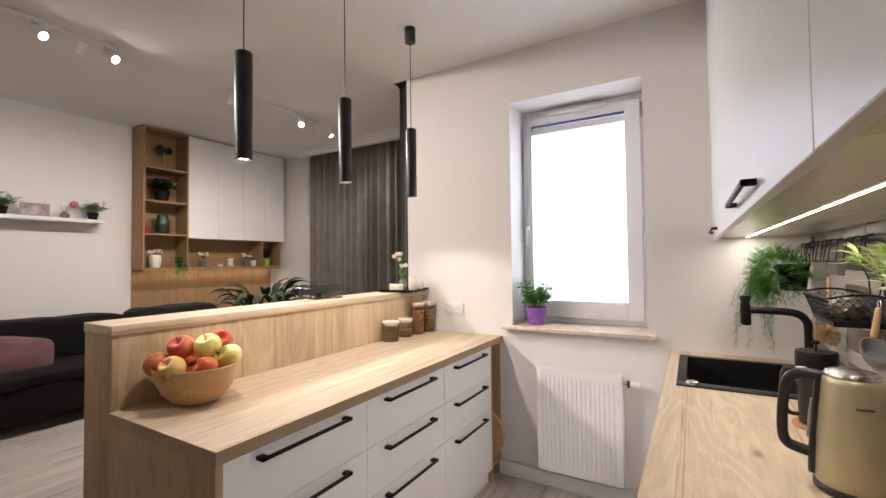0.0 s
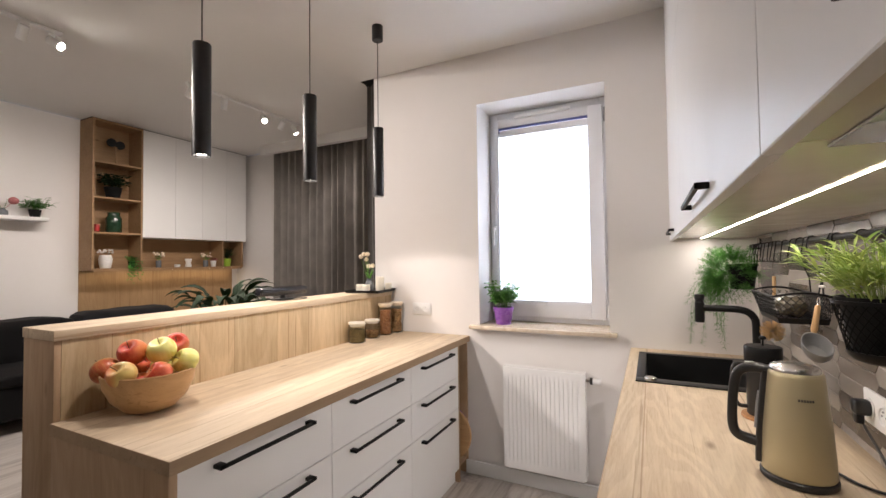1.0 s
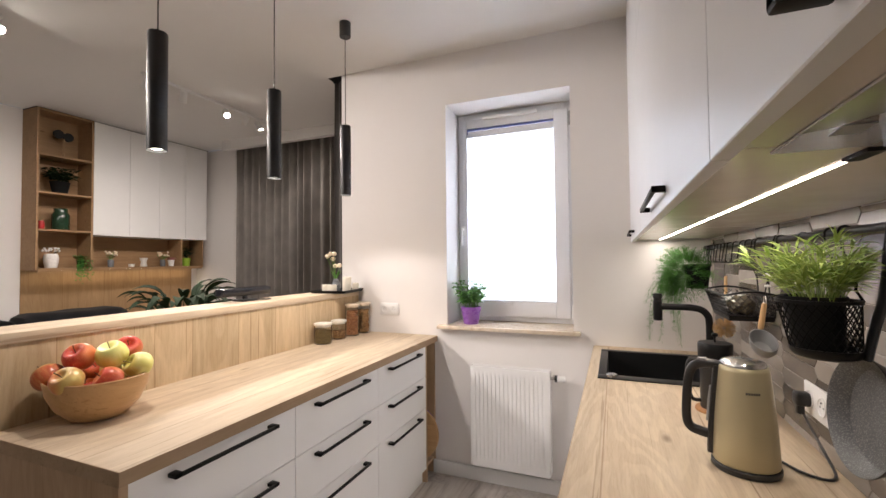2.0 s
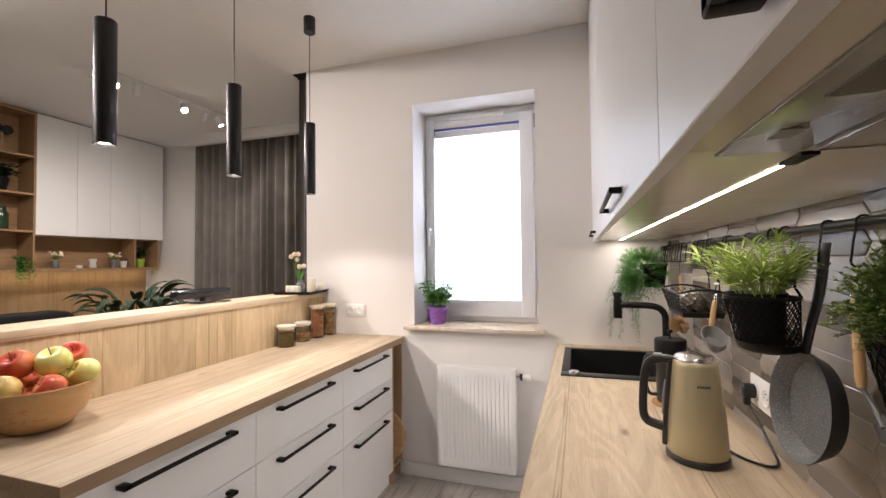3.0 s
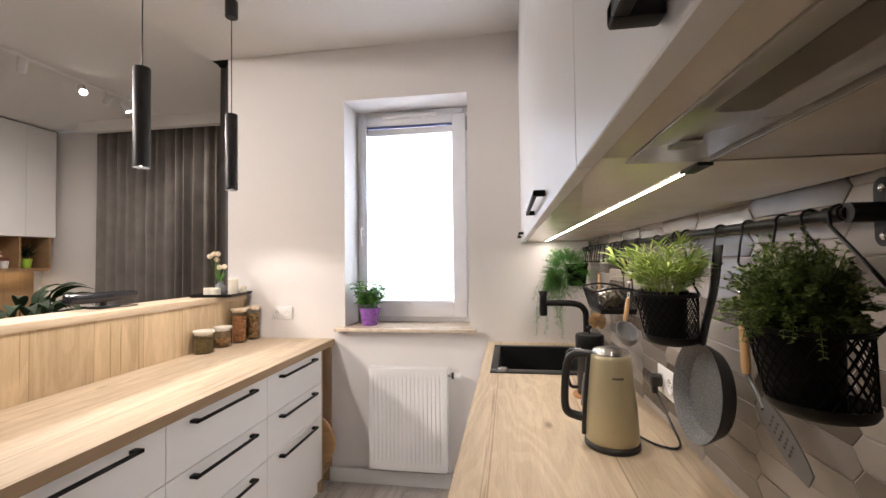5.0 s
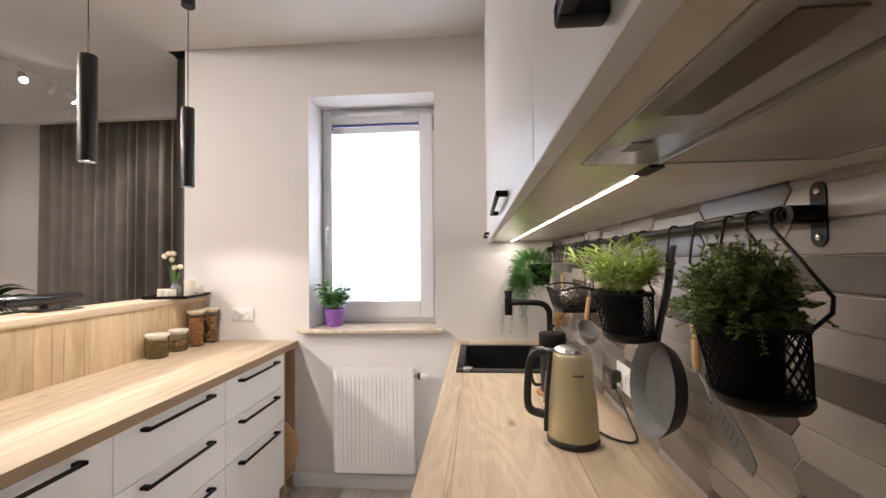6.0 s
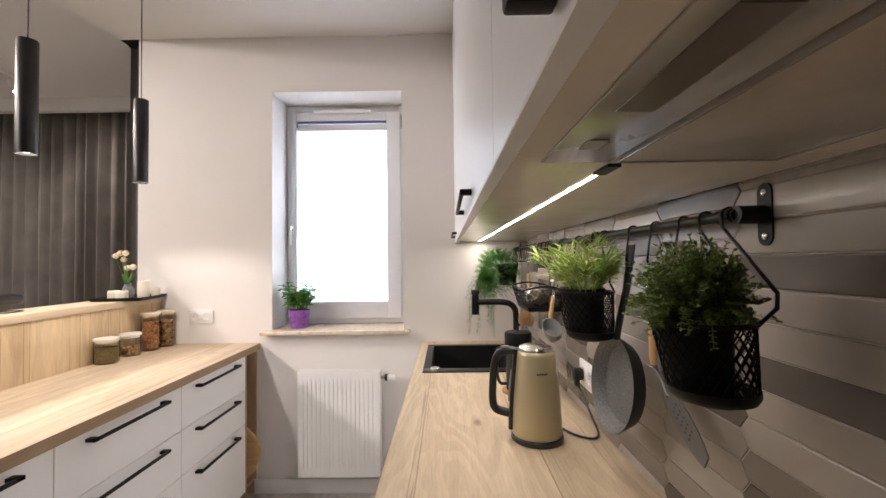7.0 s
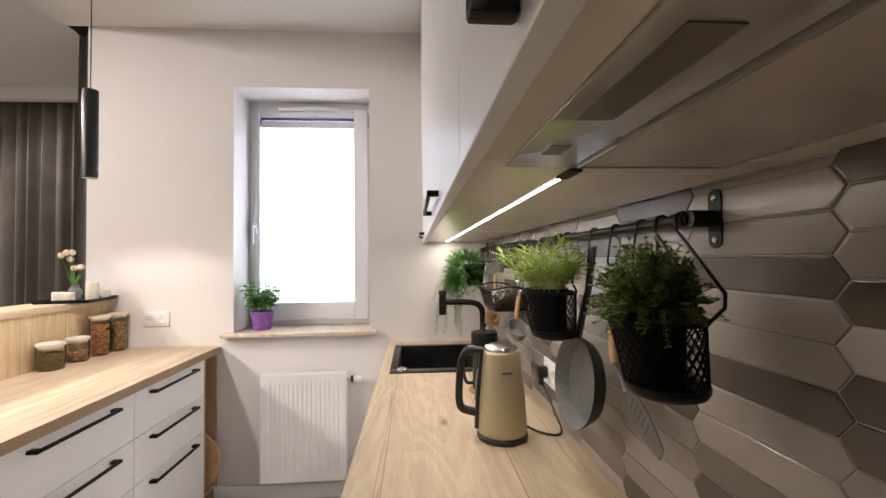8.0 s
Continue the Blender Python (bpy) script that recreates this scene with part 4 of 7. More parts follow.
    rod(bm, (x1 - 0.06, 2.23, z0 - 0.012), (x1 + 0.0, 2.23, z0 - 0.012), 0.007, n=12)
    part("drain", bm, M_STEEL, r)


radiator()

# ---- sockets ----


def socket_pair(name, centre, along, label):
    """A double socket. along: 'x' on the window wall, 'y' on the tiled wall."""
    cx, cy, cz = centre
    s = thing(name, centre, label, "socket")

    def place(u, out, w):
        return (cx + u, cy - out, cz + w) if along == "x" else (cx - out, cy + u, cz + w)

    def slab(u0, u1, o0, o1, w0, w1, bev):
        a, b = place(u0, o0, w0), place(u1, o1, w1)
        return box(bmesh.new(), a[0], b[0], a[1], b[1], a[2], b[2], bev)
    part("plate", slab(-0.074, 0.074, 0.0008, 0.009, -0.042, 0.042, 0.004), M_WHITEPL, s)
    turn = pose(0, 0, 0, 90, 0, 0) if along == "x" else pose(0, 0, 0, 0, -90, 0)
    for u in (-0.035, 0.035):
        bm = bmesh.new()
        lathe(bm, [(0.021, 0.0), (0.024, 0.0), (0.024, 0.003), (0.020, 0.003), (0.0185, -0.0), (0, -0.0)], place(u, 0.0095, 0), 28, turn)
        ring = part("well", bm, M_WHITEPL, s)
        bm = bmesh.new()
        for du in (-0.0095, 0.0095):
            c = place(u + du, 0.0098, 0)
            e = place(u + du, 0.0108, 0)
            rod(bm, c, e, 0.0027, n=10)
        c, e = place(u, 0.0098, 0.011), place(u, 0.013, 0.011)
        rod(bm, c, e, 0.0022, n=10)
        part("contacts", bm, M_GREYSTEEL, ring, "dark socket contacts")
    return s


socket_pair("wall_socket", (-1.436, WY, 1.066), "x", "white double socket on the painted wall")
socket_pair("wall_socket", (TX - 0.006, 1.015, 1.03), "y", "white double socket on the tiled wall")

# ---- storage jars ----


def jar(c, r, h, fill, filler, lid_m, kind_label, seed):
    x, y, z = c
    j = thing("storage_jar", c, kind_label, "jar", "glass storage jars")
    bm = bmesh.new()
    lathe(bm, [(0, 0.0005), (r - 0.004, 0.0005), (r, 0.005), (r, h - 0.002), (r - 0.0015, h), (r - 0.003, h - 0.002), (r - 0.003, 0.008), (r - 0.006, 0.0045), (0, 0.0045)], c, 40)
    g = part("glass", bm, M_JAR, j, "clear glass body")
    g.visible_shadow = False
    bm = bmesh.new()
    lathe(bm, [(0, h - 0.010), (r - 0.005, h - 0.010), (r - 0.005, h + 0.0006), (r + 0.003, h + 0.0006), (r + 0.004, h + 0.004), (r + 0.004, h + 0.012), (r + 0.002, h + 0.014), (0, h + 0.014)], c, 40)
    part("lid", bm, lid_m, j, "pale wooden lid")
    rnd = random.Random(seed)
    bm = bmesh.new()
    rr = r - 0.0045
    size, top = (0.0100, fill * h) if filler != "herb" else (0.0045, fill * h)
    zz = 0.0055 + size
    while zz < top:
        n = int(2 * math.pi * rr / (size * 1.75))
        for k in range(n):
            a = 6.283 * (k + rnd.random() * 0.5) / n
            q = rr - size * (0.95 + 0.35 * rnd.random())
            bmesh.ops.create_icosphere(bm, subdivisions=1, radius=size * rnd.uniform(0.8, 1.05), matrix=Matrix.Translation((x + q * math.cos(a), y + q * math.sin(a), z + zz + rnd.uniform(-0.75, 0.75) * size * (1 if zz > 0.02 else 0.2)))
                                       @ Matrix.Diagonal((1, 1, rnd.uniform(0.7, 1.2), 1)))
        zz += size * 1.15
    lathe(bm, [(0, 0.006), (rr - size * 1.3, 0.006), (rr - size * 1.3, top - size * 0.6), (0, top)], c, 20)
    for k in range(26):
        a, q = rnd.random() * 6.283, rr * 0.85 * math.sqrt(rnd.random())
        bmesh.ops.create_icosphere(bm, subdivisions=1, radius=size * 0.95, matrix=Matrix.Translation((x + q * math.cos(a), y + q * math.sin(a), z + top - size * 0.3)))
    part("contents", bm, {"hazel": M_HAZEL, "nut": M_NUT2, "herb": M_HERB}[filler], j, {"hazel": "brown hazelnuts", "nut": "mixed dried nuts", "herb": "dried green herbs"}[filler])


jar((-1.630, 1.812, TOPZ), 0.052, 0.112, 0.72, "herb", M_LIDWHITE, "low glass jar mostly full of dried herbs", 1)
jar((-1.640, 1.985, TOPZ), 0.047, 0.107, 0.46, "nut", M_LIDWHITE, "low glass jar partly filled with dried mushrooms", 2)
jar((-1.628, 2.122, TOPZ), 0.046, 0.200, 0.82, "hazel", M_LIDWOOD, "tall glass jar full of brown hazelnuts", 3)
jar((-1.615, 2.242, TOPZ), 0.045, 0.200, 0.78, "nut", M_LIDWOOD, "tall glass jar full of mixed dried nuts", 4)

# ---- tray with candles and flowers on the ledge ----
LZ = 1.19
turn = Matrix.Translation((-1.745, 2.120, LZ)) @ Matrix.Rotation(radians(10), 4, "Z")
tray = thing("serving_tray", (-1.745, 2.120, LZ), "black rectangular tray on the oak ledge", "tray")
bm = bmesh.new()
w, l, f = 0.118, 0.140, 0.012
lo = [bm.verts.new(turn @ Vector(p)) for p in ((-w, -l, 0.0008), (w, -l, 0.0008), (w, l, 0.0008), (-w, l, 0.0008))]
hi = [bm.verts.new(turn @ Vector(p)) for p in ((-w - f, -l - f, 0.020), (w + f, -l - f, 0.020), (w + f, l + f, 0.020), (-w - f, l + f, 0.020))]
hi2 = [bm.verts.new(turn @ Vector(p)) for p in ((-w - f + 0.004, -l - f + 0.004, 0.020), (w + f - 0.004, -l - f + 0.004, 0.020), (w + f - 0.004, l + f - 0.004, 0.020), (-w - f + 0.004, l + f - 0.004, 0.020))]
lo2 = [bm.verts.new(turn @ Vector(p)) for p in ((-w + 0.003, -l + 0.003, 0.005), (w - 0.003, -l + 0.003, 0.005), (w - 0.003, l - 0.003, 0.005), (-w + 0.003, l - 0.003, 0.005))]
bm.faces.new(lo[::-1])
for a, b in ((lo, hi), (hi, hi2), (hi2, lo2)):
    for i in range(4):
        bm.faces.new((a[i], a[(i + 1) % 4], b[(i + 1) % 4], b[i]))
bm.faces.new(lo2)
part("tray_body", bm, M_BLACK, tray)
for dx, dy, r, h in ((-0.070, -0.025, 0.031, 0.049), (-0.010, -0.065, 0.031, 0.049), (0.048, 0.045, 0.031, 0.100), (0.088, 0.100, 0.023, 0.054)):
    c = turn @ Vector((dx, dy, 0.0055))
    k = thing("pillar_candle", c, "ivory pillar candle on the black tray", "candle", "candles on the tray")
    bm = bmesh.new()
    lathe(bm, [(0, 0), (r - 0.001, 0), (r, 0.002), (r, h - 0.003), (r - 0.003, h), (r * 0.6, h - 0.002), (0, h - 0.004)], c, 32)
    part("wax", bm, M_WAX, k)
    part("wick", rod(bmesh.new(), c + Vector((0, 0, h - 0.004)), c + Vector((0.001, 0, h + 0.004)), 0.0009, n=6), M_BLACKPL, k)
c = turn @ Vector((-0.040, 0.055, 0.0055))
v = thing("flower_vase", c, "small grey glass vase with cream ball flowers", "vase")
bm = bmesh.new()
lathe(bm, [(0, 0), (0.028, 0), (0.031, 0.006), (0.031, 0.050), (0.024, 0.064), (0.018, 0.070), (0.018, 0.084), (0.021, 0.088), (0.018, 0.088), (0.015, 0.080), (0.015, 0.07), (0, 0.06)], c, 32)
part("vase_body", bm, M_GREYGLASS, v)
heads = ((-0.050, -0.03, 0.246), (-0.026, 0.0, 0.226), (-0.004, -0.015, 0.262), (-0.012, 0.01, 0.176), (0.030, 0.0, 0.180), (-0.030, -0.02, 0.262))
lv = Leaves(5)
bm = bmesh.new()
for hx, hy, hz in heads:
    tube(bm, curve_pts([c + Vector((hx * 0.15, hy * 0.15, 0.05)), c + Vector((hx * 0.5, hy * 0.5, hz * 0.6)), c + Vector((hx, hy, hz - 0.012))], 8), 0.0016, 6)
part("stems", bm, M_STEM, v)
for i in range(16):
    a = lv.rnd.random() * 6.28
    lv.blade(c + Vector((0.006 * math.cos(a), 0.006 * math.sin(a), 0.082)), (math.cos(a) * 0.5, math.sin(a) * 0.5, 1), lv.rnd.uniform(0.05, 0.08), 0.009, 0.3)
part("leaves", lv.mesh("leaves", M_BASIL), M_BASIL, v)
for hx, hy, hz in heads:
    bm = bmesh.new()
    bmesh.ops.create_icosphere(bm, subdivisions=3, radius=0.0165, matrix=Matrix.Translation(c + Vector((hx, hy, hz))))
    for vv in bm.verts:
        vv.co += (vv.co - (c + Vector((hx, hy, hz)))) * 0.09 * noise.noise(vv.co * 260)
    part("flower_head", bm, M_FLOWER, v, "cream ball flower")

# ---- fruit bowl ----
BC = Vector((-1.546, 0.541, TOPZ))
bowl = thing("fruit_bowl", BC, "round turned wooden bowl full of apples", "bowl")
bm = bmesh.new()
lathe(bm, [(r * 1.04, z * 1.14) for r, z in ((0, 0.0008), (0.055, 0.0008), (0.075, 0.008), (0.108, 0.040), (0.128, 0.080), (0.136, 0.118), (0.134, 0.121), (0.130, 0.119), (0.122, 0.083), (0.100, 0.045), (0.068, 0.016), (0, 0.010))], BC, 72)
part("bowl_body", bm, M_BOWL, bowl)


def apple(offset, r, m, label, seed):
    rnd = random.Random(seed)
    c = BC + Vector(offset)
    a = thing("apple", c, label, "apple", "apples in the bowl")
    tilt = Euler((rnd.uniform(-0.9, 0.9), rnd.uniform(-0.9, 0.9), rnd.uniform(0, 6))).to_matrix().to_4x4()
    prof = []
    for i in range(19):
        t = math.pi * i / 18
        rad = r * (math.sin(t) ** 0.86) * (1 + 0.06 * math.cos(t))
        zz = -r * 0.93 * math.cos(t)
        if t > 2.4:
            zz -= r * 0.55 * ((t - 2.4) / 0.74) ** 1.6
        if t < 0.6:
            zz += r * 0.30 * ((0.6 - t) / 0.6) ** 1.5
        prof.append((0 if i in (0, 18) else rad, zz))
    bm = bmesh.new()
    lathe(bm, prof, (0, 0, 0), 30)
    for v in bm.verts:
        s = 1 + 0.03 * math.cos(5 * math.atan2(v.co.y, v.co.x)) * (0.5 - v.co.z / (2 * r))
        v.co.x *= s
        v.co.y *= s
    me = mesh_of("skin", bm, m)
    ob = new("skin", me)
    ob.parent = a
    ob.matrix_basis = tilt
    bm = bmesh.new()
    tube(bm, curve_pts([(0, 0, r * 0.40), (0.002, 0.001, r * 0.75), (0.006, 0.002, r * 1.1)], 8), [0.0012] * 8 + [0.0018], 6)
    st = new("stalk", mesh_of("stalk", bm, M_TERRA))
    st.parent = a
    st.matrix_basis = tilt


APPLES = ((-0.066, -0.080, 0.122, 0.036, M_BI, "red and orange blushed apple in the bowl"), (0.022, -0.085, 0.120, 0.036, M_BI, "red and yellow blushed apple in the bowl"),
          (0.078, -0.022, 0.112, 0.034, M_RED, "shiny red apple in the bowl"), (0.066, 0.060, 0.134, 0.036, M_YEL, "yellow-green apple in the bowl"),
          (-0.030, 0.058, 0.112, 0.036, M_YEL, "yellow-green apple in the bowl"), (-0.082, 0.040, 0.110, 0.034, M_RED, "shiny red apple in the bowl"),
          (-0.030, -0.032, 0.176, 0.037, M_RED, "dark red apple on top of the pile"), (0.022, 0.018, 0.178, 0.038, M_YEL, "yellow apple on top of the pile"),
          (-0.018, 0.085, 0.180, 0.035, M_RED, "red apple at the back of the pile"), (0.0, -0.01, 0.070, 0.036, M_RED, "red apple at the bottom of the bowl"),
          (0.055, -0.070, 0.075, 0.03, M_RED, "small red apple in the bowl"))
for i, (ax, ay, az, ar, am, al) in enumerate(APPLES):
    grow = 1.22 if az > 0.1 else 0.8
    apple((ax * grow, ay * grow, az + 0.024), ar * 1.22, am, al, 20 + i)

# ---- basil on the sill ----
SC = Vector((-0.862, 2.385, WZ0 + 0.0275))
pl = thing("potted_basil", SC, "green basil plant in a purple ceramic pot", "potted plant")
bm = bmesh.new()
lathe(bm, [(0, 0), (0.048, 0), (0.050, 0.003), (0.062, 0.085), (0.066, 0.087), (0.068, 0.112), (0.065, 0.114), (0.060, 0.112), (0.058, 0.09), (0, 0.088)], SC, 40)
part("pot", bm, M_PURPLE, pl, "purple ceramic pot")
bm = bmesh.new()
lathe(bm, [(0, 0.098), (0.059, 0.098), (0.057, 0.09), (0, 0.09)], SC, 28)
part("soil", bm, M_SOIL, pl)
lv = Leaves(11)
for i in range(40):
    a, q = lv.rnd.random() * 6.28, 0.045 * math.sqrt(lv.rnd.random())
    b0 = SC + Vector((q * math.cos(a), q * math.sin(a), 0.098))
    tip = b0 + Vector((math.cos(a) * lv.rnd.uniform(0.01, 0.066), math.sin(a) * lv.rnd.uniform(0.01, 0.066), lv.rnd.uniform(0.065, 0.195)))
    lv.stem([b0, (b0 + tip) / 2 + Vector((0, 0, 0.01)), tip], 0.0014)
    for k in range(6):
        t = lv.rnd.uniform(0.45, 1.0)
        p = b0.lerp(tip, t)
        aa = lv.rnd.random() * 6.28
        lv.blade(p, (math.cos(aa), math.sin(aa), lv.rnd.uniform(-0.1, 0.6)), lv.rnd.uniform(0.036, 0.060), lv.rnd.uniform(0.026, 0.040), 0.9, 4, 0.45)
part("leaves", lv.mesh("leaves", M_BASIL), M_BASIL, pl, "fresh green basil leaves")

# ---- kettle ----
KC0 = Vector((0.320, 0.876, TOPZ))
kt = thing("electric_kettle", KC0, "champagne-coloured electric kettle with a black handle", "kettle")
bm = bmesh.new()
lathe(bm, [(0, 0.0008), (0.068, 0.0008), (0.0705, 0.004), (0.0705, 0.013), (0.068, 0.016), (0, 0.016)], KC0, 48)
part("base", bm, M_BLACKPL, kt, "black kettle base")
bm = bmesh.new()
lathe(bm, [(0.066, 0.0165), (0.0680, 0.020), (0.0665, 0.060), (0.063, 0.120), (0.0575, 0.180), (0.0525, 0.232), (0.051, 0.240), (0.0485, 0.243), (0.0, 0.243)], KC0, 56)
part("body", bm, M_KETTLE, kt, "champagne metallic body")
bm = bmesh.new()
lathe(bm, [(0.047, 0.2432), (0.047, 0.248), (0.043, 0.254), (0.030, 0.258), (0.0, 0.260)], KC0, 48)
part("lid", bm, M_STEEL, kt, "brushed steel lid")
hd = Vector((-0.985, 0.17, 0)).normalized()
side = Vector((0, 0, 1)).cross(hd)


def kp(out, z):
    return KC0 + hd * out + Vector((0, 0, z))


def flat_tube(bm, pts, wide, deep):
    """A bar of rounded section along points in the handle's plane."""
    rings = []
    for i, p in enumerate(pts):
        t = (pts[min(i + 1, len(pts) - 1)] - pts[max(i - 1, 0)]).normalized()
        nrm = t.cross(side).normalized()
        rings.append([bm.verts.new(p + side * wide * math.copysign(abs(math.cos(q)) ** 0.6, math.cos(q)) + nrm * deep * math.copysign(abs(math.sin(q)) ** 0.6, math.sin(q))) for q in [6.283185 * k / 14 for k in range(14)]])
    for a, b in zip(rings, rings[1:]):
        for k in range(14):
            bm.faces.new((a[k], a[(k + 1) % 14], b[(k + 1) % 14], b[k]))
    bm.faces.new(rings[0][::-1])
    bm.faces.new(rings[-1])
    return bm


bm = flat_tube(bmesh.new(), curve_pts([kp(0.040, 0.236), kp(0.070, 0.240), kp(0.100, 0.232), kp(0.113, 0.205), kp(0.119, 0.150), kp(0.120, 0.100), kp(0.112, 0.078), kp(0.090, 0.070), kp(0.066, 0.066)], 44), 0.0125, 0.0105)
part("handle", bm, M_BLACKPL, kt, "black loop handle")
bm = flat_tube(bmesh.new(), [kp(0.0535, 0.238), kp(0.0595, 0.180), kp(0.0655, 0.115), kp(0.0695, 0.060), kp(0.0705, 0.026)], 0.0155, 0.0075)
part("handle_spine", bm, M_BLACKPL, kt)
bm = flat_tube(bmesh.new(), [kp(0.0665, 0.185), kp(0.0715, 0.150), kp(0.0755, 0.100)], 0.007, 0.003)
part("water_gauge", bm, M_GREYSTEEL, kt, "grey water gauge")
bm = bmesh.new()
box(bm, -0.010, 0.010, -0.006, 0.006, 0, 0.006, 0.002)
bmesh.ops.transform(bm, matrix=Matrix.Translation(kp(0.083, 0.247)), verts=bm.verts)
part("lid_button", bm, M_GREYSTEEL, kt)
# plain bar where the maker's mark stands
fa = math.atan2(-0.98, 0.08)
bm = bmesh.new()
for k in range(6):
    aa = fa + (k - 2.5) * 0.085
    cc = KC0 + Vector((0.0577 * math.cos(aa), 0.0577 * math.sin(aa), 0.190))
    q = box(bmesh.new(), -0.0004, 0.0004, -0.0019, 0.0019, -0.0026, 0.0026)
    bmesh.ops.transform(q, matrix=Matrix.Translation(cc) @ Matrix.Rotation(aa, 4, "Z"), verts=q.verts)
    tmp = bpy.data.meshes.new("tmp")
    q.to_mesh(tmp)
    q.free()
    bm.from_mesh(tmp)
    bpy.data.meshes.remove(tmp)
part("maker_mark", bm, M_SLOT, kt)

cable = thing("power_cable", (0.5, 1.06, TOPZ), "black kettle cable with its plug in the wall socket", "cable")
bm = bmesh.new()
tube(bm, curve_pts([(0.378, 0.945, 0.906), (0.400, 0.935, 0.906), (0.430, 0.885, 0.905), (0.468, 0.862, 0.905), (0.494, 0.890, 0.906), (0.500, 0.955, 0.925), (0.495, 1.02, 0.965), (0.487, 1.048, 0.995), (0.482, 1.050, 1.012)], 60), 0.0033, 8)
part("cord", bm, M_BLACKPL, cable)
bm = bmesh.new()
box(bm, 0.470, 0.505, 1.033, 1.067, 1.012, 1.048, 0.008, 3)
box(bm, 0.474, 0.492, 1.040, 1.060, 0.990, 1.015, 0.005)
part("plug", bm, M_BLACKPL, cable, "black angled plug")

# ---- coffee press ----
FC = Vector((0.340, 1.290, TOPZ))
bm = bmesh.new()
lathe(bm, [(0, 0.0006), (0.060, 0.0006), (0.062, 0.004), (0.060, 0.010), (0, 0.010)], FC, 36)
solid("cork_coaster", bm, M_CORK, "round orange-brown cork coaster under the coffee press", "coaster")
fp = thing("coffee_press", FC + Vector((0, 0, 0.0105)), "black coffee press with a plunger on a cork coaster", "coffee press")
z0 = FC + Vector((0, 0, 0.0105))
bm = bmesh.new()
lathe(bm, [(0, 0), (0.044, 0), (0.046, 0.004), (0.046, 0.16), (0.043, 0.164), (0, 0.164)], z0, 36)
part("body", bm, M_BLACKPL, fp)
bm = bmesh.new()
lathe(bm, [(0, 0.1645), (0.049, 0.1645), (0.050, 0.168), (0.050, 0.208), (0.047, 0.213), (0, 0.214)], z0, 36)
part("lid", bm, M_BLACK, fp)
bm = rod(bmesh.new(), z0 + Vector((0, 0, 0.214)), z0 + Vector((0, 0, 0.232)), 0.003, n=10)
bmesh.ops.create_icosphere(bm, subdivisions=2, radius=0.010, matrix=Matrix.Translation(z0 + Vector((0, 0, 0.238))) @ Matrix.Diagonal((1, 1, 0.75, 1)))
part("plunger", bm, M_BLACK, fp)
bm = tube(bmesh.new(), curve_pts([z0 + Vector((-0.043, -0.005, 0.15)), z0 + Vector((-0.078, -0.010, 0.150)), z0 + Vector((-0.084, -0.010, 0.09)), z0 + Vector((-0.072, -0.008, 0.03)), z0 + Vector((-0.044, -0.004, 0.022))], 24), 0.006, 10)
part("handle", bm, M_BLACKPL, fp)

# ---- rail with hooks ----
RX, RZ = 0.476, 1.452
rail = thing("utensil_rail", (RX, 1.22, RZ), "black metal kitchen rail with end brackets on the tiled wall", "rail")
part("bar", rod(bmesh.new(), (RX, 0.276, RZ), (RX, 2.205, RZ), 0.0078, n=20), M_BLACK, rail)
for y in (0.274, 2.208):
    bm = bmesh.new()
    r = bmesh.ops.create_cone(bm, cap_ends=True, segments=28, radius1=0.013, radius2=0.013, depth=0.0035, matrix=Matrix.Translation((TX - 0.0065, y, RZ + 0.030)) @ pose(0, 0, 0, 0, 90, 0))
    bmesh.ops.create_cone(bm, cap_ends=True, segments=28, radius1=0.013, radius2=0.013, depth=0.0035, matrix=Matrix.Translation((TX - 0.0065, y, RZ - 0.030)) @ pose(0, 0, 0, 0, 90, 0))
    box(bm, TX - 0.0083, TX - 0.0047, y - 0.013, y + 0.013, RZ - 0.030, RZ + 0.030)
    rod(bm, (RX - 0.003, y, RZ), (TX - 0.006, y, RZ), 0.0125, n=20)
    br = part("bracket", bm, M_BLACK, rail)
    for dz in (-0.030, 0.030):
        bm = bmesh.new()
        bmesh.ops.create_icosphere(bm, subdivisions=2, radius=0.0052, matrix=Matrix.Translation((TX - 0.009, y, RZ + dz)) @ Matrix.Diagonal((0.5, 1, 1, 1)))
        part("screw", bm, M_STEEL, br, "steel screw")
part("collar", rod(bmesh.new(), (RX, 0.282, RZ), (RX, 0.312, RZ), 0.0105, n=20), M_BLACK, rail)


def s_hook(y, lean=0.0, low=0.062):
    pts = []
    for k in range(9):
        a = radians(-20 + k * 27.5)
        pts.append((RX + 0.0105 * math.cos(a) - 0.0, y, RZ + 0.0105 * math.sin(a)))
    x0 = RX - 0.0108
    pts += [(x0 - 0.004, y + lean * 0.5, RZ - low * 0.5), (x0 - 0.008, y + lean, RZ - low)]
    for k in range(6):
        a = radians(180 + k * 32)
        pts.append((x0 - 0.008 + 0.009 + 0.009 * math.cos(a), y + lean, RZ - low + 0.009 * math.sin(a)))
    bm = tube(bmesh.new(), pts, 0.0019, 7)
    return solid("s_hook", bm, M_BLACK, "thin black metal hook hanging on the rail", "hook", group="rail hooks")


for y in (2.14, 2.09, 2.04, 1.98, 1.92, 1.87, 1.80, 1.74, 1.69, 1.60, 1.50, 1.36, 1.12, 0.97, 0.60, 0.50, 0.405):
    s_hook(y, random.Random(int(y * 100)).uniform(-0.012, 0.012))

# ---- hanging baskets ----


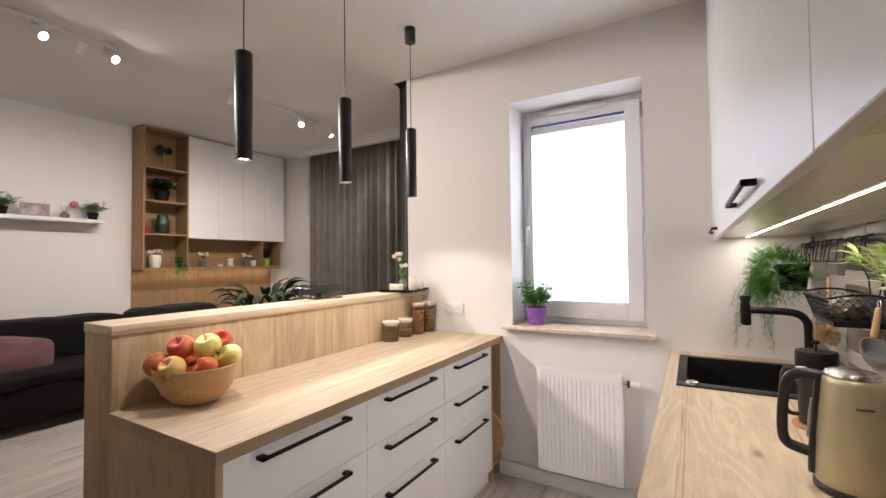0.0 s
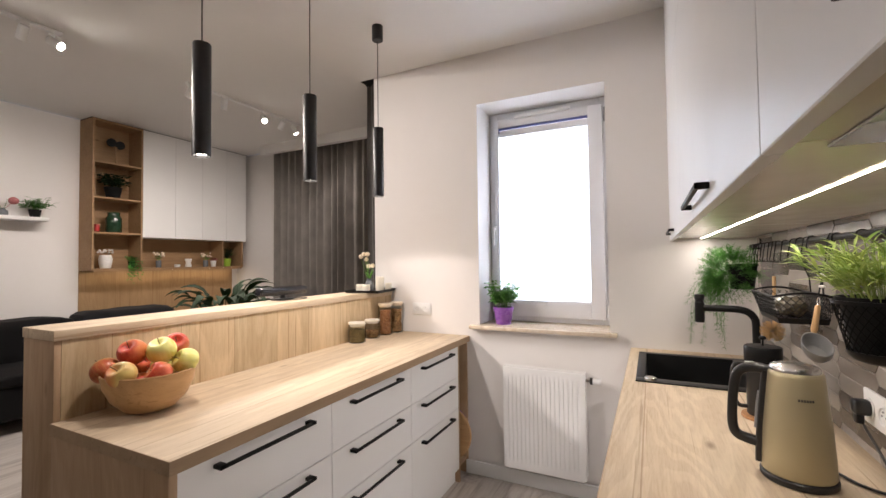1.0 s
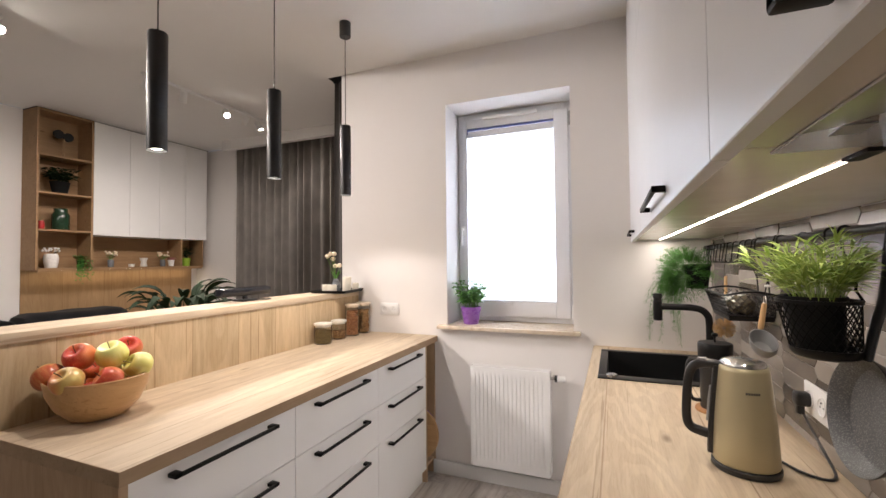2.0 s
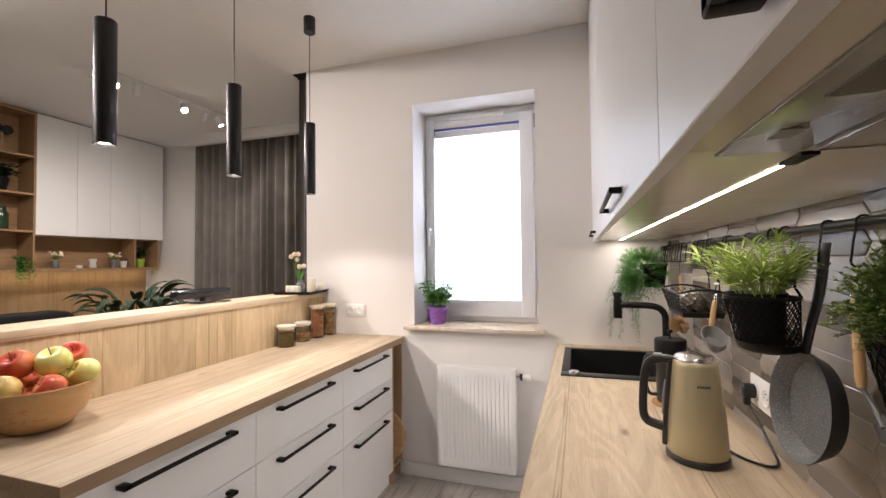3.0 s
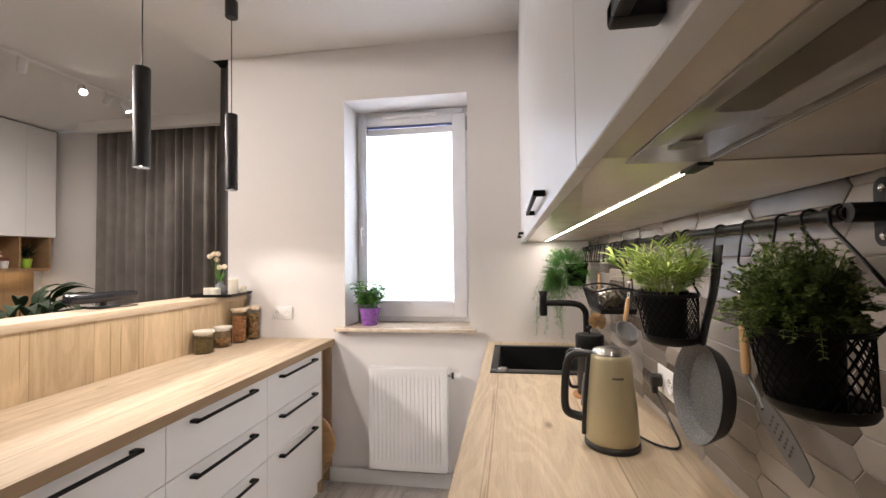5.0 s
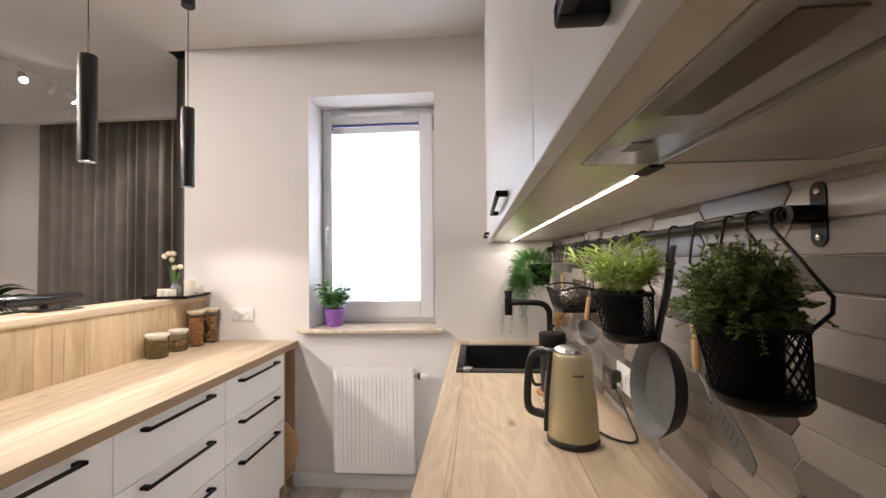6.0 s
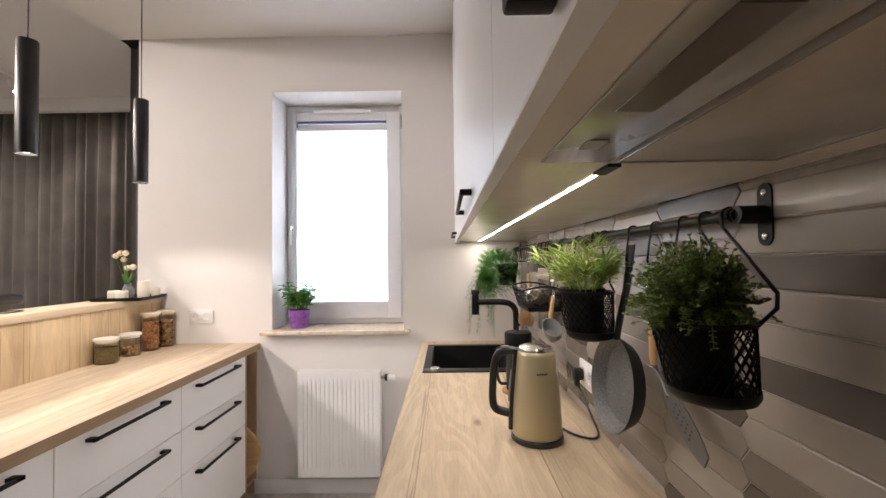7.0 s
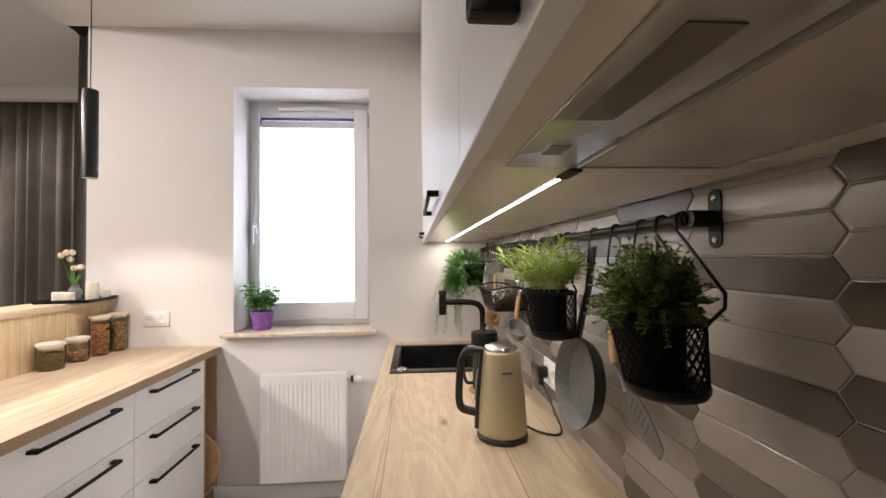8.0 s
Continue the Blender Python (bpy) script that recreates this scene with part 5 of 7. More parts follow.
def basket(centre, r_top, r_bot, h, hooks, label, seed, stretch=1.0, hang=0.0):
    """A black lattice basket with wire arms that hook over the rail."""
    c = Vector(centre)
    b = thing("hanging_basket", c, label, "hanging basket", "hanging baskets")

    def pt(a, t, grow=0.0):
        r = r_bot + (r_top - r_bot) * t + grow
        return c + Vector((r * math.cos(a) + hang * (1 - t), r * stretch * math.sin(a), h * t))
    n = 40
    for name, t0, t1 in (("rim", 0.94, 1.0), ("bottom_band", 0.0, 0.17)):
        bm = bmesh.new()
        rg = [[bm.verts.new(pt(6.283185 * k / n, t, g)) for k in range(n)] for t, g in (((t0, 0), (t1, 0), (t1, 0.003), (t0, 0.003)) if name == "rim" else ((-0.02, -0.014), (t1, 0), (t1, 0.003), (0.10, 0.003), (0.03, -0.001), (-0.02, -0.0135)))]
        for i in range(len(rg)):
            for k in range(n):
                bm.faces.new((rg[i][k], rg[i][(k + 1) % n], rg[(i + 1) % len(rg)][(k + 1) % n], rg[(i + 1) % len(rg)][k]))
        if name == "bottom_band":
            bm.faces.new(rg[0][::-1])
        part(name, bm, M_BLACK, b)
    bm = bmesh.new()
    m = 26
    steps = 7
    for sgn in (1, -1):
        for k in range(m):
            rows = []
            for s in range(steps + 1):
                t = 0.16 + 0.79 * s / steps
                a = 6.283185 * (k + sgn * s * 0.62) / m
                rows.append([bm.verts.new(pt(a - 0.020, t, 0.0015 + 0.0004 * sgn)), bm.verts.new(pt(a + 0.020, t, 0.0015 + 0.0004 * sgn))])
            for p, q in zip(rows, rows[1:]):
                bm.faces.new((p[0], p[1], q[1], q[0]))
    ext = bmesh.ops.extrude_face_region(bm, geom=list(bm.faces))
    for v in ext["geom"]:
        if isinstance(v, bmesh.types.BMVert):
            d = Vector((c.x - v.co.x, c.y - v.co.y, 0)).normalized()
            v.co += d * 0.0012
    part("lattice", bm, M_LATTICE, b, "diamond lattice side")
    for y in hooks:
        pts = [(RX + 0.0115 * math.cos(radians(a)), y, RZ + 0.0115 * math.sin(radians(a))) for a in (-30, 10, 50, 90, 130, 170)]
        low = Vector((RX - 0.040, y - 0.135, c.z + h + 0.034))
        pts += [(RX - 0.014, y - 0.006, RZ - 0.016), tuple(low), tuple(low + Vector((-0.002, -0.001, -0.016)))]
        a0 = math.atan2((low.y - c.y) / stretch, low.x - c.x)
        pts.append(tuple(pt(a0, 0.97, 0.003)))
        part("hook_arm", tube(bmesh.new(), pts, 0.0024, 8), M_BLACK, b)
    return b


def inner_pot(c, r_top, r_bot, h, hang):
    bm = bmesh.new()
    lathe(bm, [(0, 0.004), (r_bot, 0.004), (r_top, h), (r_top + 0.004, h), (r_top + 0.004, h + 0.008), (r_top - 0.002, h + 0.008), (r_top - 0.003, h - 0.006), (0, h - 0.008)], c, 32)
    for v in bm.verts:
        v.co.x += hang * (1 - (v.co.z - c.z) / h)
    return bm


BA = Vector((0.386, 0.216, 1.221))
basket(BA, 0.0555, 0.046, 0.099, (0.292, 0.345), "black lattice basket hung on the rail by wire arms", 1, 1.0, 0.014)
BB = Vector((0.384, 0.645, 1.217))
basket(BB, 0.060, 0.048, 0.106, (0.765, 0.825), "black lattice basket hung on the rail, holding a grassy plant", 2, 1.0, 0.012)


def wire_basket(x0, x1, y0, y1, z0, z1):
    """A long tapered basket of diamond lattice with a rim wire, a closed bottom tray and two hook arms."""
    b = thing("wire_basket", ((x0 + x1) / 2, (y0 + y1) / 2, z0), "long black lattice basket with wrapped packets inside", "hanging basket", "hanging baskets")
    inx, iny = 0.020, 0.045

    def corner(i, t):
        k = 1 - t
        return Vector(((x0 + inx * k, x1 - inx * 0.3 * k)[i in (1, 2)], (y0 + iny * k, y1 - iny * k)[i in (2, 3)], z0 + (z1 - z0) * t))

    part("rim", tube(bmesh.new(), [corner(i, 1.0).lerp(corner((i + 1) % 4, 1.0), q) + Vector((0, 0, 0.012 * (i % 2 == 0) * math.sin(math.pi * q))) for i in range(4) for q in (0.04, 0.2, 0.35, 0.5, 0.65, 0.8, 0.96)], 0.0034, 8, closed=True), M_BLACK, b)
    bm = bmesh.new()
    lo, hi = [bm.verts.new(corner(i, 0.0)) for i in range(4)], [bm.verts.new(corner(i, 0.20)) for i in range(4)]
    bm.faces.new(lo[::-1])
    for i in range(4):
        bm.faces.new((lo[i], lo[(i + 1) % 4], hi[(i + 1) % 4], hi[i]))
    part("bottom_tray", bm, M_BLACK, b)
    bm = bmesh.new()
    for i in range(4):
        n = 16 if i % 2 else 7
        for sgn in (1, -1):
            for k in range(-3, n + 3):
                u0, u1 = k / n, (k + sgn * 3.2) / n
                c0, c1 = 0.18, 1.0
                lo_u, hi_u = min(u0, u1), max(u0, u1)
                if hi_u <= 0 or lo_u >= 1:
                    continue

                def at(c):
                    u = u0 + (u1 - u0) * (c - 0.18) / 0.82
                    return u, corner(i, c).lerp(corner((i + 1) % 4, c), u)
                inside = [c for c in (c0 + (c1 - c0) * q / 12 for q in range(13)) if 0 <= at(c)[0] <= 1]
                if len(inside) > 1:
                    rod(bm, at(inside[0])[1], at(inside[-1])[1], 0.0011, n=5, caps=False)
    part("lattice", bm, M_BLACK, b, "diamond lattice side")
    for y in (y0 + 0.10, y1 - 0.10):
        pts = [(RX + 0.0115 * math.cos(radians(a)), y, RZ + 0.0115 * math.sin(radians(a))) for a in (-30, 10, 50, 90, 130, 170)]
        pts += [(RX - 0.014, y, RZ - 0.02), (x1 - 0.004, y, z1 + 0.05), (x1 - 0.001, y, z1)]
        part("hook_arm", tube(bmesh.new(), pts, 0.0024, 8), M_BLACK, b)
    return b


BC2 = Vector((0.430, 1.372, 1.203))
wire_basket(0.356, 0.500, 1.215, 1.530, 1.200, 1.283)
rnd = random.Random(8)
for k in range(5):
    bm = bmesh.new()
    q = bmesh.ops.create_icosphere(bm, subdivisions=3, radius=0.030, matrix=Matrix.Translation(BC2 + Vector((rnd.uniform(-0.018, 0.010), (k - 2) * 0.048, 0.038 + rnd.uniform(0, 0.008)))) @ Matrix.Diagonal((1.1, 1.0, 0.95, 1)))
    for v in q["verts"]:
        v.co += Vector((noise.noise(v.co * 60), noise.noise(v.co * 60 + Vector((5, 0, 0))), noise.noise(v.co * 60 + Vector((0, 5, 0))))) * 0.010
    solid("wrapped_packet", bm, M_FOIL if k > 1 else M_HERBWRAP, "crumpled clear-wrapped packet in the wire basket", "packet", group="packets in the basket")

# bushy plant in the near basket
pa = thing("bushy_plant", BA + Vector((0, 0, 0.004)), "dark green small-leaved plant in a black pot", "potted plant")
part("pot", inner_pot(BA + Vector((-0.004, 0.012, 0.001)), 0.045, 0.034, 0.098, 0.012), M_POTBLACK, pa, "black plastic pot")
lv = Leaves(31)
top = BA + Vector((0, 0, 0.099))
for i in range(620):
    a = lv.rnd.random() * 6.283
    el = math.asin(lv.rnd.uniform(-0.45, 1.0))
    out = Vector((math.cos(a) * math.cos(el), math.sin(a) * math.cos(el), math.sin(el)))
    rad = lv.rnd.uniform(0.046, 0.074) * (1 + 0.25 * noise.noise(out * 2.2))
    if i % 14 == 0:
        rad *= 1.22
    tip = top + Vector((-0.004, 0.006, 0.022)) + Vector((out.x * rad * 0.98, out.y * rad * (1.05 if out.y > 0 else 0.86), out.z * rad * 1.02))
    b0 = top + Vector((out.x * 0.02, out.y * 0.02, 0.0))
    lv.stem([b0, b0.lerp(tip, 0.5) + Vector((0, 0, 0.008)), tip], 0.0005)
    for k in range(15):
        t = 1 - 0.6 * lv.rnd.random() ** 1.6
        p = b0.lerp(tip, t) + Vector((0, 0, 0.03 * t * (1 - t)))
        aa = lv.rnd.random() * 6.283
        lv.blade(p, out * 0.7 + Vector((math.cos(aa), math.sin(aa), lv.rnd.uniform(-0.4, 0.8))), lv.rnd.uniform(0.0042, 0.0075), lv.rnd.uniform(0.0030, 0.0050), 0.5, 2, 0.5, lv.rnd.uniform(-0.8, 0.8))
for i in range(16):
    a = lv.rnd.uniform(-2.9, -1.0)
    b0 = top + Vector((0.045 * math.cos(a), 0.045 * math.sin(a), 0.012))
    way = Vector((math.cos(a), math.sin(a), 0.5)).normalized()
    p, pts = b0.copy(), [b0.copy()]
    for q in range(lv.rnd.randint(5, 11)):
        p = p + way * 0.006
        way = (way + Vector((0, 0, -0.34))).normalized()
        pts.append(p.copy())
        for k in range(4):
            aa = lv.rnd.random() * 6.283
            lv.blade(p, (math.cos(aa), math.sin(aa), lv.rnd.uniform(-0.4, 0.5)), lv.rnd.uniform(0.004, 0.007), lv.rnd.uniform(0.003, 0.0048), 0.5, 2, 0.5)
    lv.stem(pts, 0.0005)
part("foliage", lv.mesh("foliage", M_BOX), M_BOX, pa, "small dark green leaves")

# grassy plant in the middle basket
pb = thing("grassy_plant", BB + Vector((0, 0, 0.004)), "bright green ornamental grass plant in a black pot", "potted plant")
part("pot", inner_pot(BB + Vector((-0.002, 0.013, 0.001)), 0.047, 0.037, 0.102, 0.010), M_POTBLACK, pb, "black plastic pot")
lv = Leaves(41)
top = BB + Vector((0, 0, 0.100))
for i in range(74):
    a, q = lv.rnd.random() * 6.283, 0.036 * math.sqrt(lv.rnd.random())
    b0 = top + Vector((q * math.cos(a), q * math.sin(a), 0))
    lean = lv.rnd.uniform(0.05, 0.95)
    way = Vector((math.cos(a) * lean - 0.06, math.sin(a) * lean + 0.10, 1)).normalized()
    L = lv.rnd.uniform(0.065, 0.125)
    pts = [b0, b0 + way * L * 0.5 + Vector((0, 0, 0.006)), b0 + way * L]
    lv.stem(pts, 0.0011)
    for k in range(10):
        t = lv.rnd.uniform(0.25, 1.0)
        p = pts[0].lerp(pts[2], t)
        aa = a + lv.rnd.uniform(-1.6, 1.6)
        d = Vector((math.cos(aa), math.sin(aa), lv.rnd.uniform(0.1, 1.4)))
        lv.blade(p, d, lv.rnd.uniform(0.028, 0.058), lv.rnd.uniform(0.0034, 0.0064), 0.75, 5, 0.35, lv.rnd.uniform(-0.5, 0.5))
for i, p in enumerate(lv.v):
    if p.x > TX - 0.018:
        lv.v[i] = Vector((TX - 0.018, p.y, p.z))
part("foliage", lv.mesh("foliage", M_BAMBOO), M_BAMBOO, pb, "bright yellow-green grassy leaves")
rnd = random.Random(5)
bm = bmesh.new()
for k in range(12):
    p = top + Vector((rnd.uniform(-0.06, 0.0), rnd.uniform(0.03, 0.10), rnd.uniform(0.02, 0.05)))
    bmesh.ops.create_icosphere(bm, subdivisions=1, radius=0.006, matrix=Matrix.Translation(p) @ Matrix.Diagonal((1, 1, 0.5, 1)))
part("blossoms", bm, M_WHITECER, pb, "tiny white blossoms")

# trailing fern at the far end
pc = thing("trailing_fern", (0.410, 2.030, 1.255), "feathery trailing asparagus fern in a black hanging pot", "potted plant")
bm = bmesh.new()
lathe(bm, [(0, 0), (0.045, 0), (0.058, 0.105), (0.062, 0.107), (0.062, 0.116), (0.056, 0.116), (0.053, 0.10), (0, 0.098)], (0.410, 2.030, 1.255), 32)
fpot = part("pot", bm, M_POTBLACK, pc, "black pot")
for y in (2.005, 2.055):
    pts = [(RX + 0.0115 * math.cos(radians(a)), y, RZ + 0.0115 * math.sin(radians(a))) for a in (-30, 10, 50, 90, 130, 170)]
    pts += [(RX - 0.018, y, RZ - 0.03), (0.464, y, 1.40), (0.462, y, 1.366)]
    part("hook_arm", tube(bmesh.new(), pts, 0.0022, 8), M_BLACK, pc)
lv = Leaves(51)
ball = Vector((0.360, 1.985, 1.325))
for i in range(540):
    out = Vector((lv.rnd.gauss(0, 1) - 0.2, lv.rnd.gauss(0, 1), lv.rnd.gauss(0, 1) + 0.15)).normalized()
    p = ball + Vector((out.x * 0.068, out.y * 0.066, out.z * 0.066))
    L = lv.rnd.uniform(0.03, 0.085)
    droop = lv.rnd.uniform(0.3, 1.2)
    d = (out + Vector((0, 0, 0.25))).normalized()
    if i < 60:
        p = ball + Vector((lv.rnd.uniform(-0.075, 0.0), lv.rnd.uniform(-0.07, 0.04), lv.rnd.uniform(-0.06, 0.03)))
        L, droop = lv.rnd.uniform(0.08, 0.20) if i > 14 else lv.rnd.uniform(0.18, 0.36), lv.rnd.uniform(1.2, 2.4)
        d = Vector((lv.rnd.uniform(-1.0, 0.1), lv.rnd.uniform(-0.7, 0.3), lv.rnd.uniform(-0.5, 0.4))).normalized()
    pts = [p.copy()]
    for s in range(int(L / 0.009)):
        p = p + d * 0.009 + Vector((lv.rnd.uniform(-1, 1), lv.rnd.uniform(-1, 1), 0)) * 0.0018
        d = (d + Vector((0, 0, -droop * 0.09))).normalized()
        p.x = min(p.x, TX - 0.02)
        p.y = min(p.y, WY - 0.03)
        flat = Vector((p.x - 0.41, p.y - 2.03, 0))
        if p.z < 1.366 and flat.length < 0.066:
            break
        pts.append(p.copy())
        for k in range(4):
            aa = lv.rnd.random() * 6.283
            w = d * 0.4 + Vector((math.cos(aa), math.sin(aa), lv.rnd.uniform(-0.4, 0.7)))
            lv.blade(p, w, lv.rnd.uniform(0.013, 0.025), 0.0028, 0.3, 2)
    lv.stem(pts, 0.0006)
part("foliage", lv.mesh("foliage", M_FERN), M_FERN, pc, "feathery green fronds")

# ---- pan, ladle, spatula, brush on the rail ----
PC = Vector((0.432, 0.630, 1.122))
pan = thing("frying_pan", PC, "grey stone-coated frying pan hung by its black handle", "frying pan")
face = Matrix.Translation(PC) @ Matrix.Rotation(radians(3), 4, "Z") @ Matrix.Rotation(radians(6), 4, "Y") @ pose(0, 0, 0, 0, -90, 0) @ Matrix.Diagonal((1, 1, 0.78, 1))
bm = bmesh.new()
lathe(bm, [(0, -0.040), (0.076, -0.040), (0.084, -0.036), (0.102, 0.000), (0.1035, 0.001), (0.1035, -0.003), (0.088, -0.041), (0.078, -0.045), (0, -0.045)], (0, 0, 0), 64)
bmesh.ops.transform(bm, matrix=face, verts=bm.verts)
part("outer_shell", bm, M_PANOUT, pan, "black outer side")
bm = bmesh.new()
lathe(bm, [(0, -0.0392), (0.0755, -0.0392), (0.0835, -0.0352), (0.1015, 0.0006), (0.1030, 0.0014)], (0, 0, 0), 64)
bmesh.ops.transform(bm, matrix=face, verts=bm.verts)
part("coating", bm, M_PANIN, pan, "speckled grey coating")
bm = bmesh.new()
pts = curve_pts([PC + Vector((0.010, -0.012, 0.098)), PC + Vector((0.018, -0.018, 0.15)), PC + Vector((0.028, -0.028, 0.21)), PC + Vector((0.033, -0.035, 0.275)), PC + Vector((0.035, -0.038, 0.300))], 20)
rings = []
for i, p in enumerate(pts):
    w = 0.0125 + 0.005 * i / len(pts)
    rings.append([bm.verts.new(p + Vector((0.006 * math.sin(q), w * math.cos(q), 0))) for q in [6.283185 * k / 12 for k in range(12)]])
for a, b in zip(rings, rings[1:]):
    for k in range(12):
        bm.faces.new((a[k], a[(k + 1) % 12], b[(k + 1) % 12], b[k]))
bm.faces.new(rings[0][::-1])
bm.faces.new(rings[-1])
part("handle", bm, M_BLACKPL, pan, "black handle")


def utensil(kind, top, lean, label, k=1.0):
    u = thing(kind, top, label, kind.replace("_", " "))
    t = Vector(top)
    d = Vector(lean).normalized()
    bm = bmesh.new()
    tube(bm, [t, t + d * 0.012 * k, t + d * 0.06 * k, t + d * 0.125 * k, t + d * 0.14 * k], [0.005, 0.0065, 0.007, 0.0078, 0.006], 12)
    part("handle", bm, M_HANDLEWOOD, u, "pale wooden handle")
    ring = [t + d * -0.010 + Vector((0, 0.011 * math.cos(q), 0.011 * math.sin(q))) for q in [6.283 * k / 14 for k in range(14)]]
    part("hanging_loop", tube(bmesh.new(), ring, 0.0016, 6, closed=True), M_STEEL, u)
    return u, t + d * 0.138 * k, d


u, e, d = utensil("slotted_spatula", (0.468, 0.515, 1.330), (0.02, -0.02, -1), "grey slotted spatula with a wooden handle on the rail")
neck = curve_pts([e, e + Vector((0.003, -0.006, -0.014)), e + Vector((0.004, -0.025, -0.030)), e + Vector((0.000, -0.050, -0.048))], 14)
part("neck", tube(bmesh.new(), neck, 0.0042, 8), M_SKIMMER, u)
run = Vector((-0.02, -0.87, -0.50)).normalized()
sq = Vector((0.02, 0.50, -0.87)).normalized()
bm = bmesh.new()
grid = []
for i in range(11):
    t = i / 10
    w = 0.004 + 0.022 * math.sin(math.pi * min(1, 0.08 + t * 0.86)) ** 0.6
    c = e + Vector((0.0, -0.040, -0.040)) + run * 0.142 * t
    grid.append([bm.verts.new(c + sq * w * s) for s in (-1, -0.5, 0, 0.5, 1)])
for i in range(10):
    for k in range(4):
        bm.faces.new((grid[i][k], grid[i][k + 1], grid[i + 1][k + 1], grid[i + 1][k]))
ext = bmesh.ops.extrude_face_region(bm, geom=list(bm.faces))
for v in ext["geom"]:
    if isinstance(v, bmesh.types.BMVert):
        v.co.x += 0.0022
part("blade", bm, M_SKIMMER, u, "grey slotted blade")
# dark discs on the uncut blade paint the shade of its holes
bm = bmesh.new()
for i in range(5):
    for k in (-1, 0, 1):
        c = e + Vector((-0.0012, -0.040, -0.040)) + run * (0.038 + 0.014 * i) + sq * 0.009 * k
        rod(bm, c, c + Vector((0.0008, 0, 0)), 0.0024, n=10)
part("slot_shade", bm, M_SLOT, u)
u, e, d = utensil("soup_ladle", (0.440, 1.150, 1.268), (-0.12, 0.10, -1), "grey ladle with a wooden handle on the rail", 0.55)
part("hanging_wire", tube(bmesh.new(), [(0.4405, 1.150, 1.289), (0.458, 1.150, 1.38), (RX - 0.011, 1.150, RZ - 0.004), (RX - 0.006, 1.150, RZ + 0.010), (RX + 0.006, 1.150, RZ + 0.010), (RX + 0.011, 1.150, RZ - 0.004)], 0.0018, 7), M_BLACK, u)
bm = bmesh.new()
tube(bm, curve_pts([e, e + d * 0.02, e + d * 0.045 + Vector((-0.002, -0.006, 0))], 10), 0.0055, 10)
part("neck", bm, M_LADLE, u)
bm = bmesh.new()
lathe(bm, [(0.040, 0.026), (0.043, 0.026), (0.041, 0.008), (0.030, -0.008), (0, -0.014), (0, -0.011), (0.028, -0.005), (0.038, 0.009), (0.040, 0.026)], e + d * 0.048 + Vector((-0.002, -0.046, 0)), 32, Matrix.Rotation(radians(26), 4, "X") @ Matrix.Diagonal((0.75, 1.25, 1, 1)))
part("scoop", bm, M_LADLE, u, "grey ladle scoop")
br = thing("dish_brush", (0.462, 1.73, 1.075), "natural bristle brush hung from the rail", "brush")
part("handle", tube(bmesh.new(), [(0.466, 1.73, 1.325), (0.464, 1.73, 1.24), (0.462, 1.73, 1.125)], 0.006, 10), M_HANDLEWOOD, br)
lv = Leaves(61)
for i in range(420):
    a, el = lv.rnd.random() * 6.283, lv.rnd.uniform(-1.2, 1.2)
    dd = Vector((math.cos(a) * math.cos(el), math.sin(a) * math.cos(el), math.sin(el)))
    p0 = Vector((0.455, 1.73, 1.110))
    p1 = p0 + dd * 0.042
    p1.x = min(p1.x, TX - 0.012)
    lv.stem([p0 + dd * 0.01, p1], 0.0007)
part("bristles", lv.mesh("bristles", M_BRUSH), M_BRUSH, br, "straw-coloured bristles")

# ---- living room: curtain ----


def pleats(name, x0, x1, y, z0, z1, pitch, depth, seed, label, cloth=M_CURTAIN):
    rnd = random.Random(seed)
    c = thing(name, ((x0 + x1) / 2, y, z0), label, "curtain")
    n = int((x1 - x0) / 0.010)
    zs = [z0 + (z1 - z0) * k / 10 for k in range(11)]
    bm = bmesh.new()
    ph, cols = 0.0, []
    for i in range(n + 1):
        x = x0 + (x1 - x0) * i / n
        ph += 6.283 * 0.010 / (pitch * (1 + 0.45 * noise.noise((x * 2.3, seed, 0))))
        amp = depth * (0.75 + 0.5 * noise.noise((x * 3.1, seed + 4, 0)))
        cols.append([bm.verts.new((x + 0.010 * noise.noise((x * 5, zz * 0.7, seed)), y + amp * (math.sin(ph + 0.5 * noise.noise((x, zz * 0.6, 9))) + 0.15 * math.sin(2.3 * ph + 1.0)) * (0.75 + 0.25 * (zz - z1) / (z0 - z1)), zz)) for zz in zs])
    for a, b in zip(cols, cols[1:]):
        for k in range(10):
            bm.faces.new((a[k], b[k], b[k + 1], a[k + 1]))
    ext = bmesh.ops.extrude_face_region(bm, geom=list(bm.faces))
    for v in ext["geom"]:
        if isinstance(v, bmesh.types.BMVert):
            v.co.y += 0.003
    part("cloth", bm, cloth, c, "grey pleated cloth")
    part("track", boxes((x0, x1, y - 0.012, y + 0.012, z1 + 0.001, z1 + 0.02)), M_BLACK, c)


pleats("curtain", -4.87, -1.90, 4.06, 0.012, 3.03, 0.135, 0.078, 2, "dark grey floor-length pleated curtain, drawn closed")
pleats("side_curtain", -2.345, -1.90, 2.90, 0.012, 3.058, 0.13, 0.040, 6, "narrow grey side curtain hanging from the ceiling, shade put into its colour", M_SHADECURTAIN)

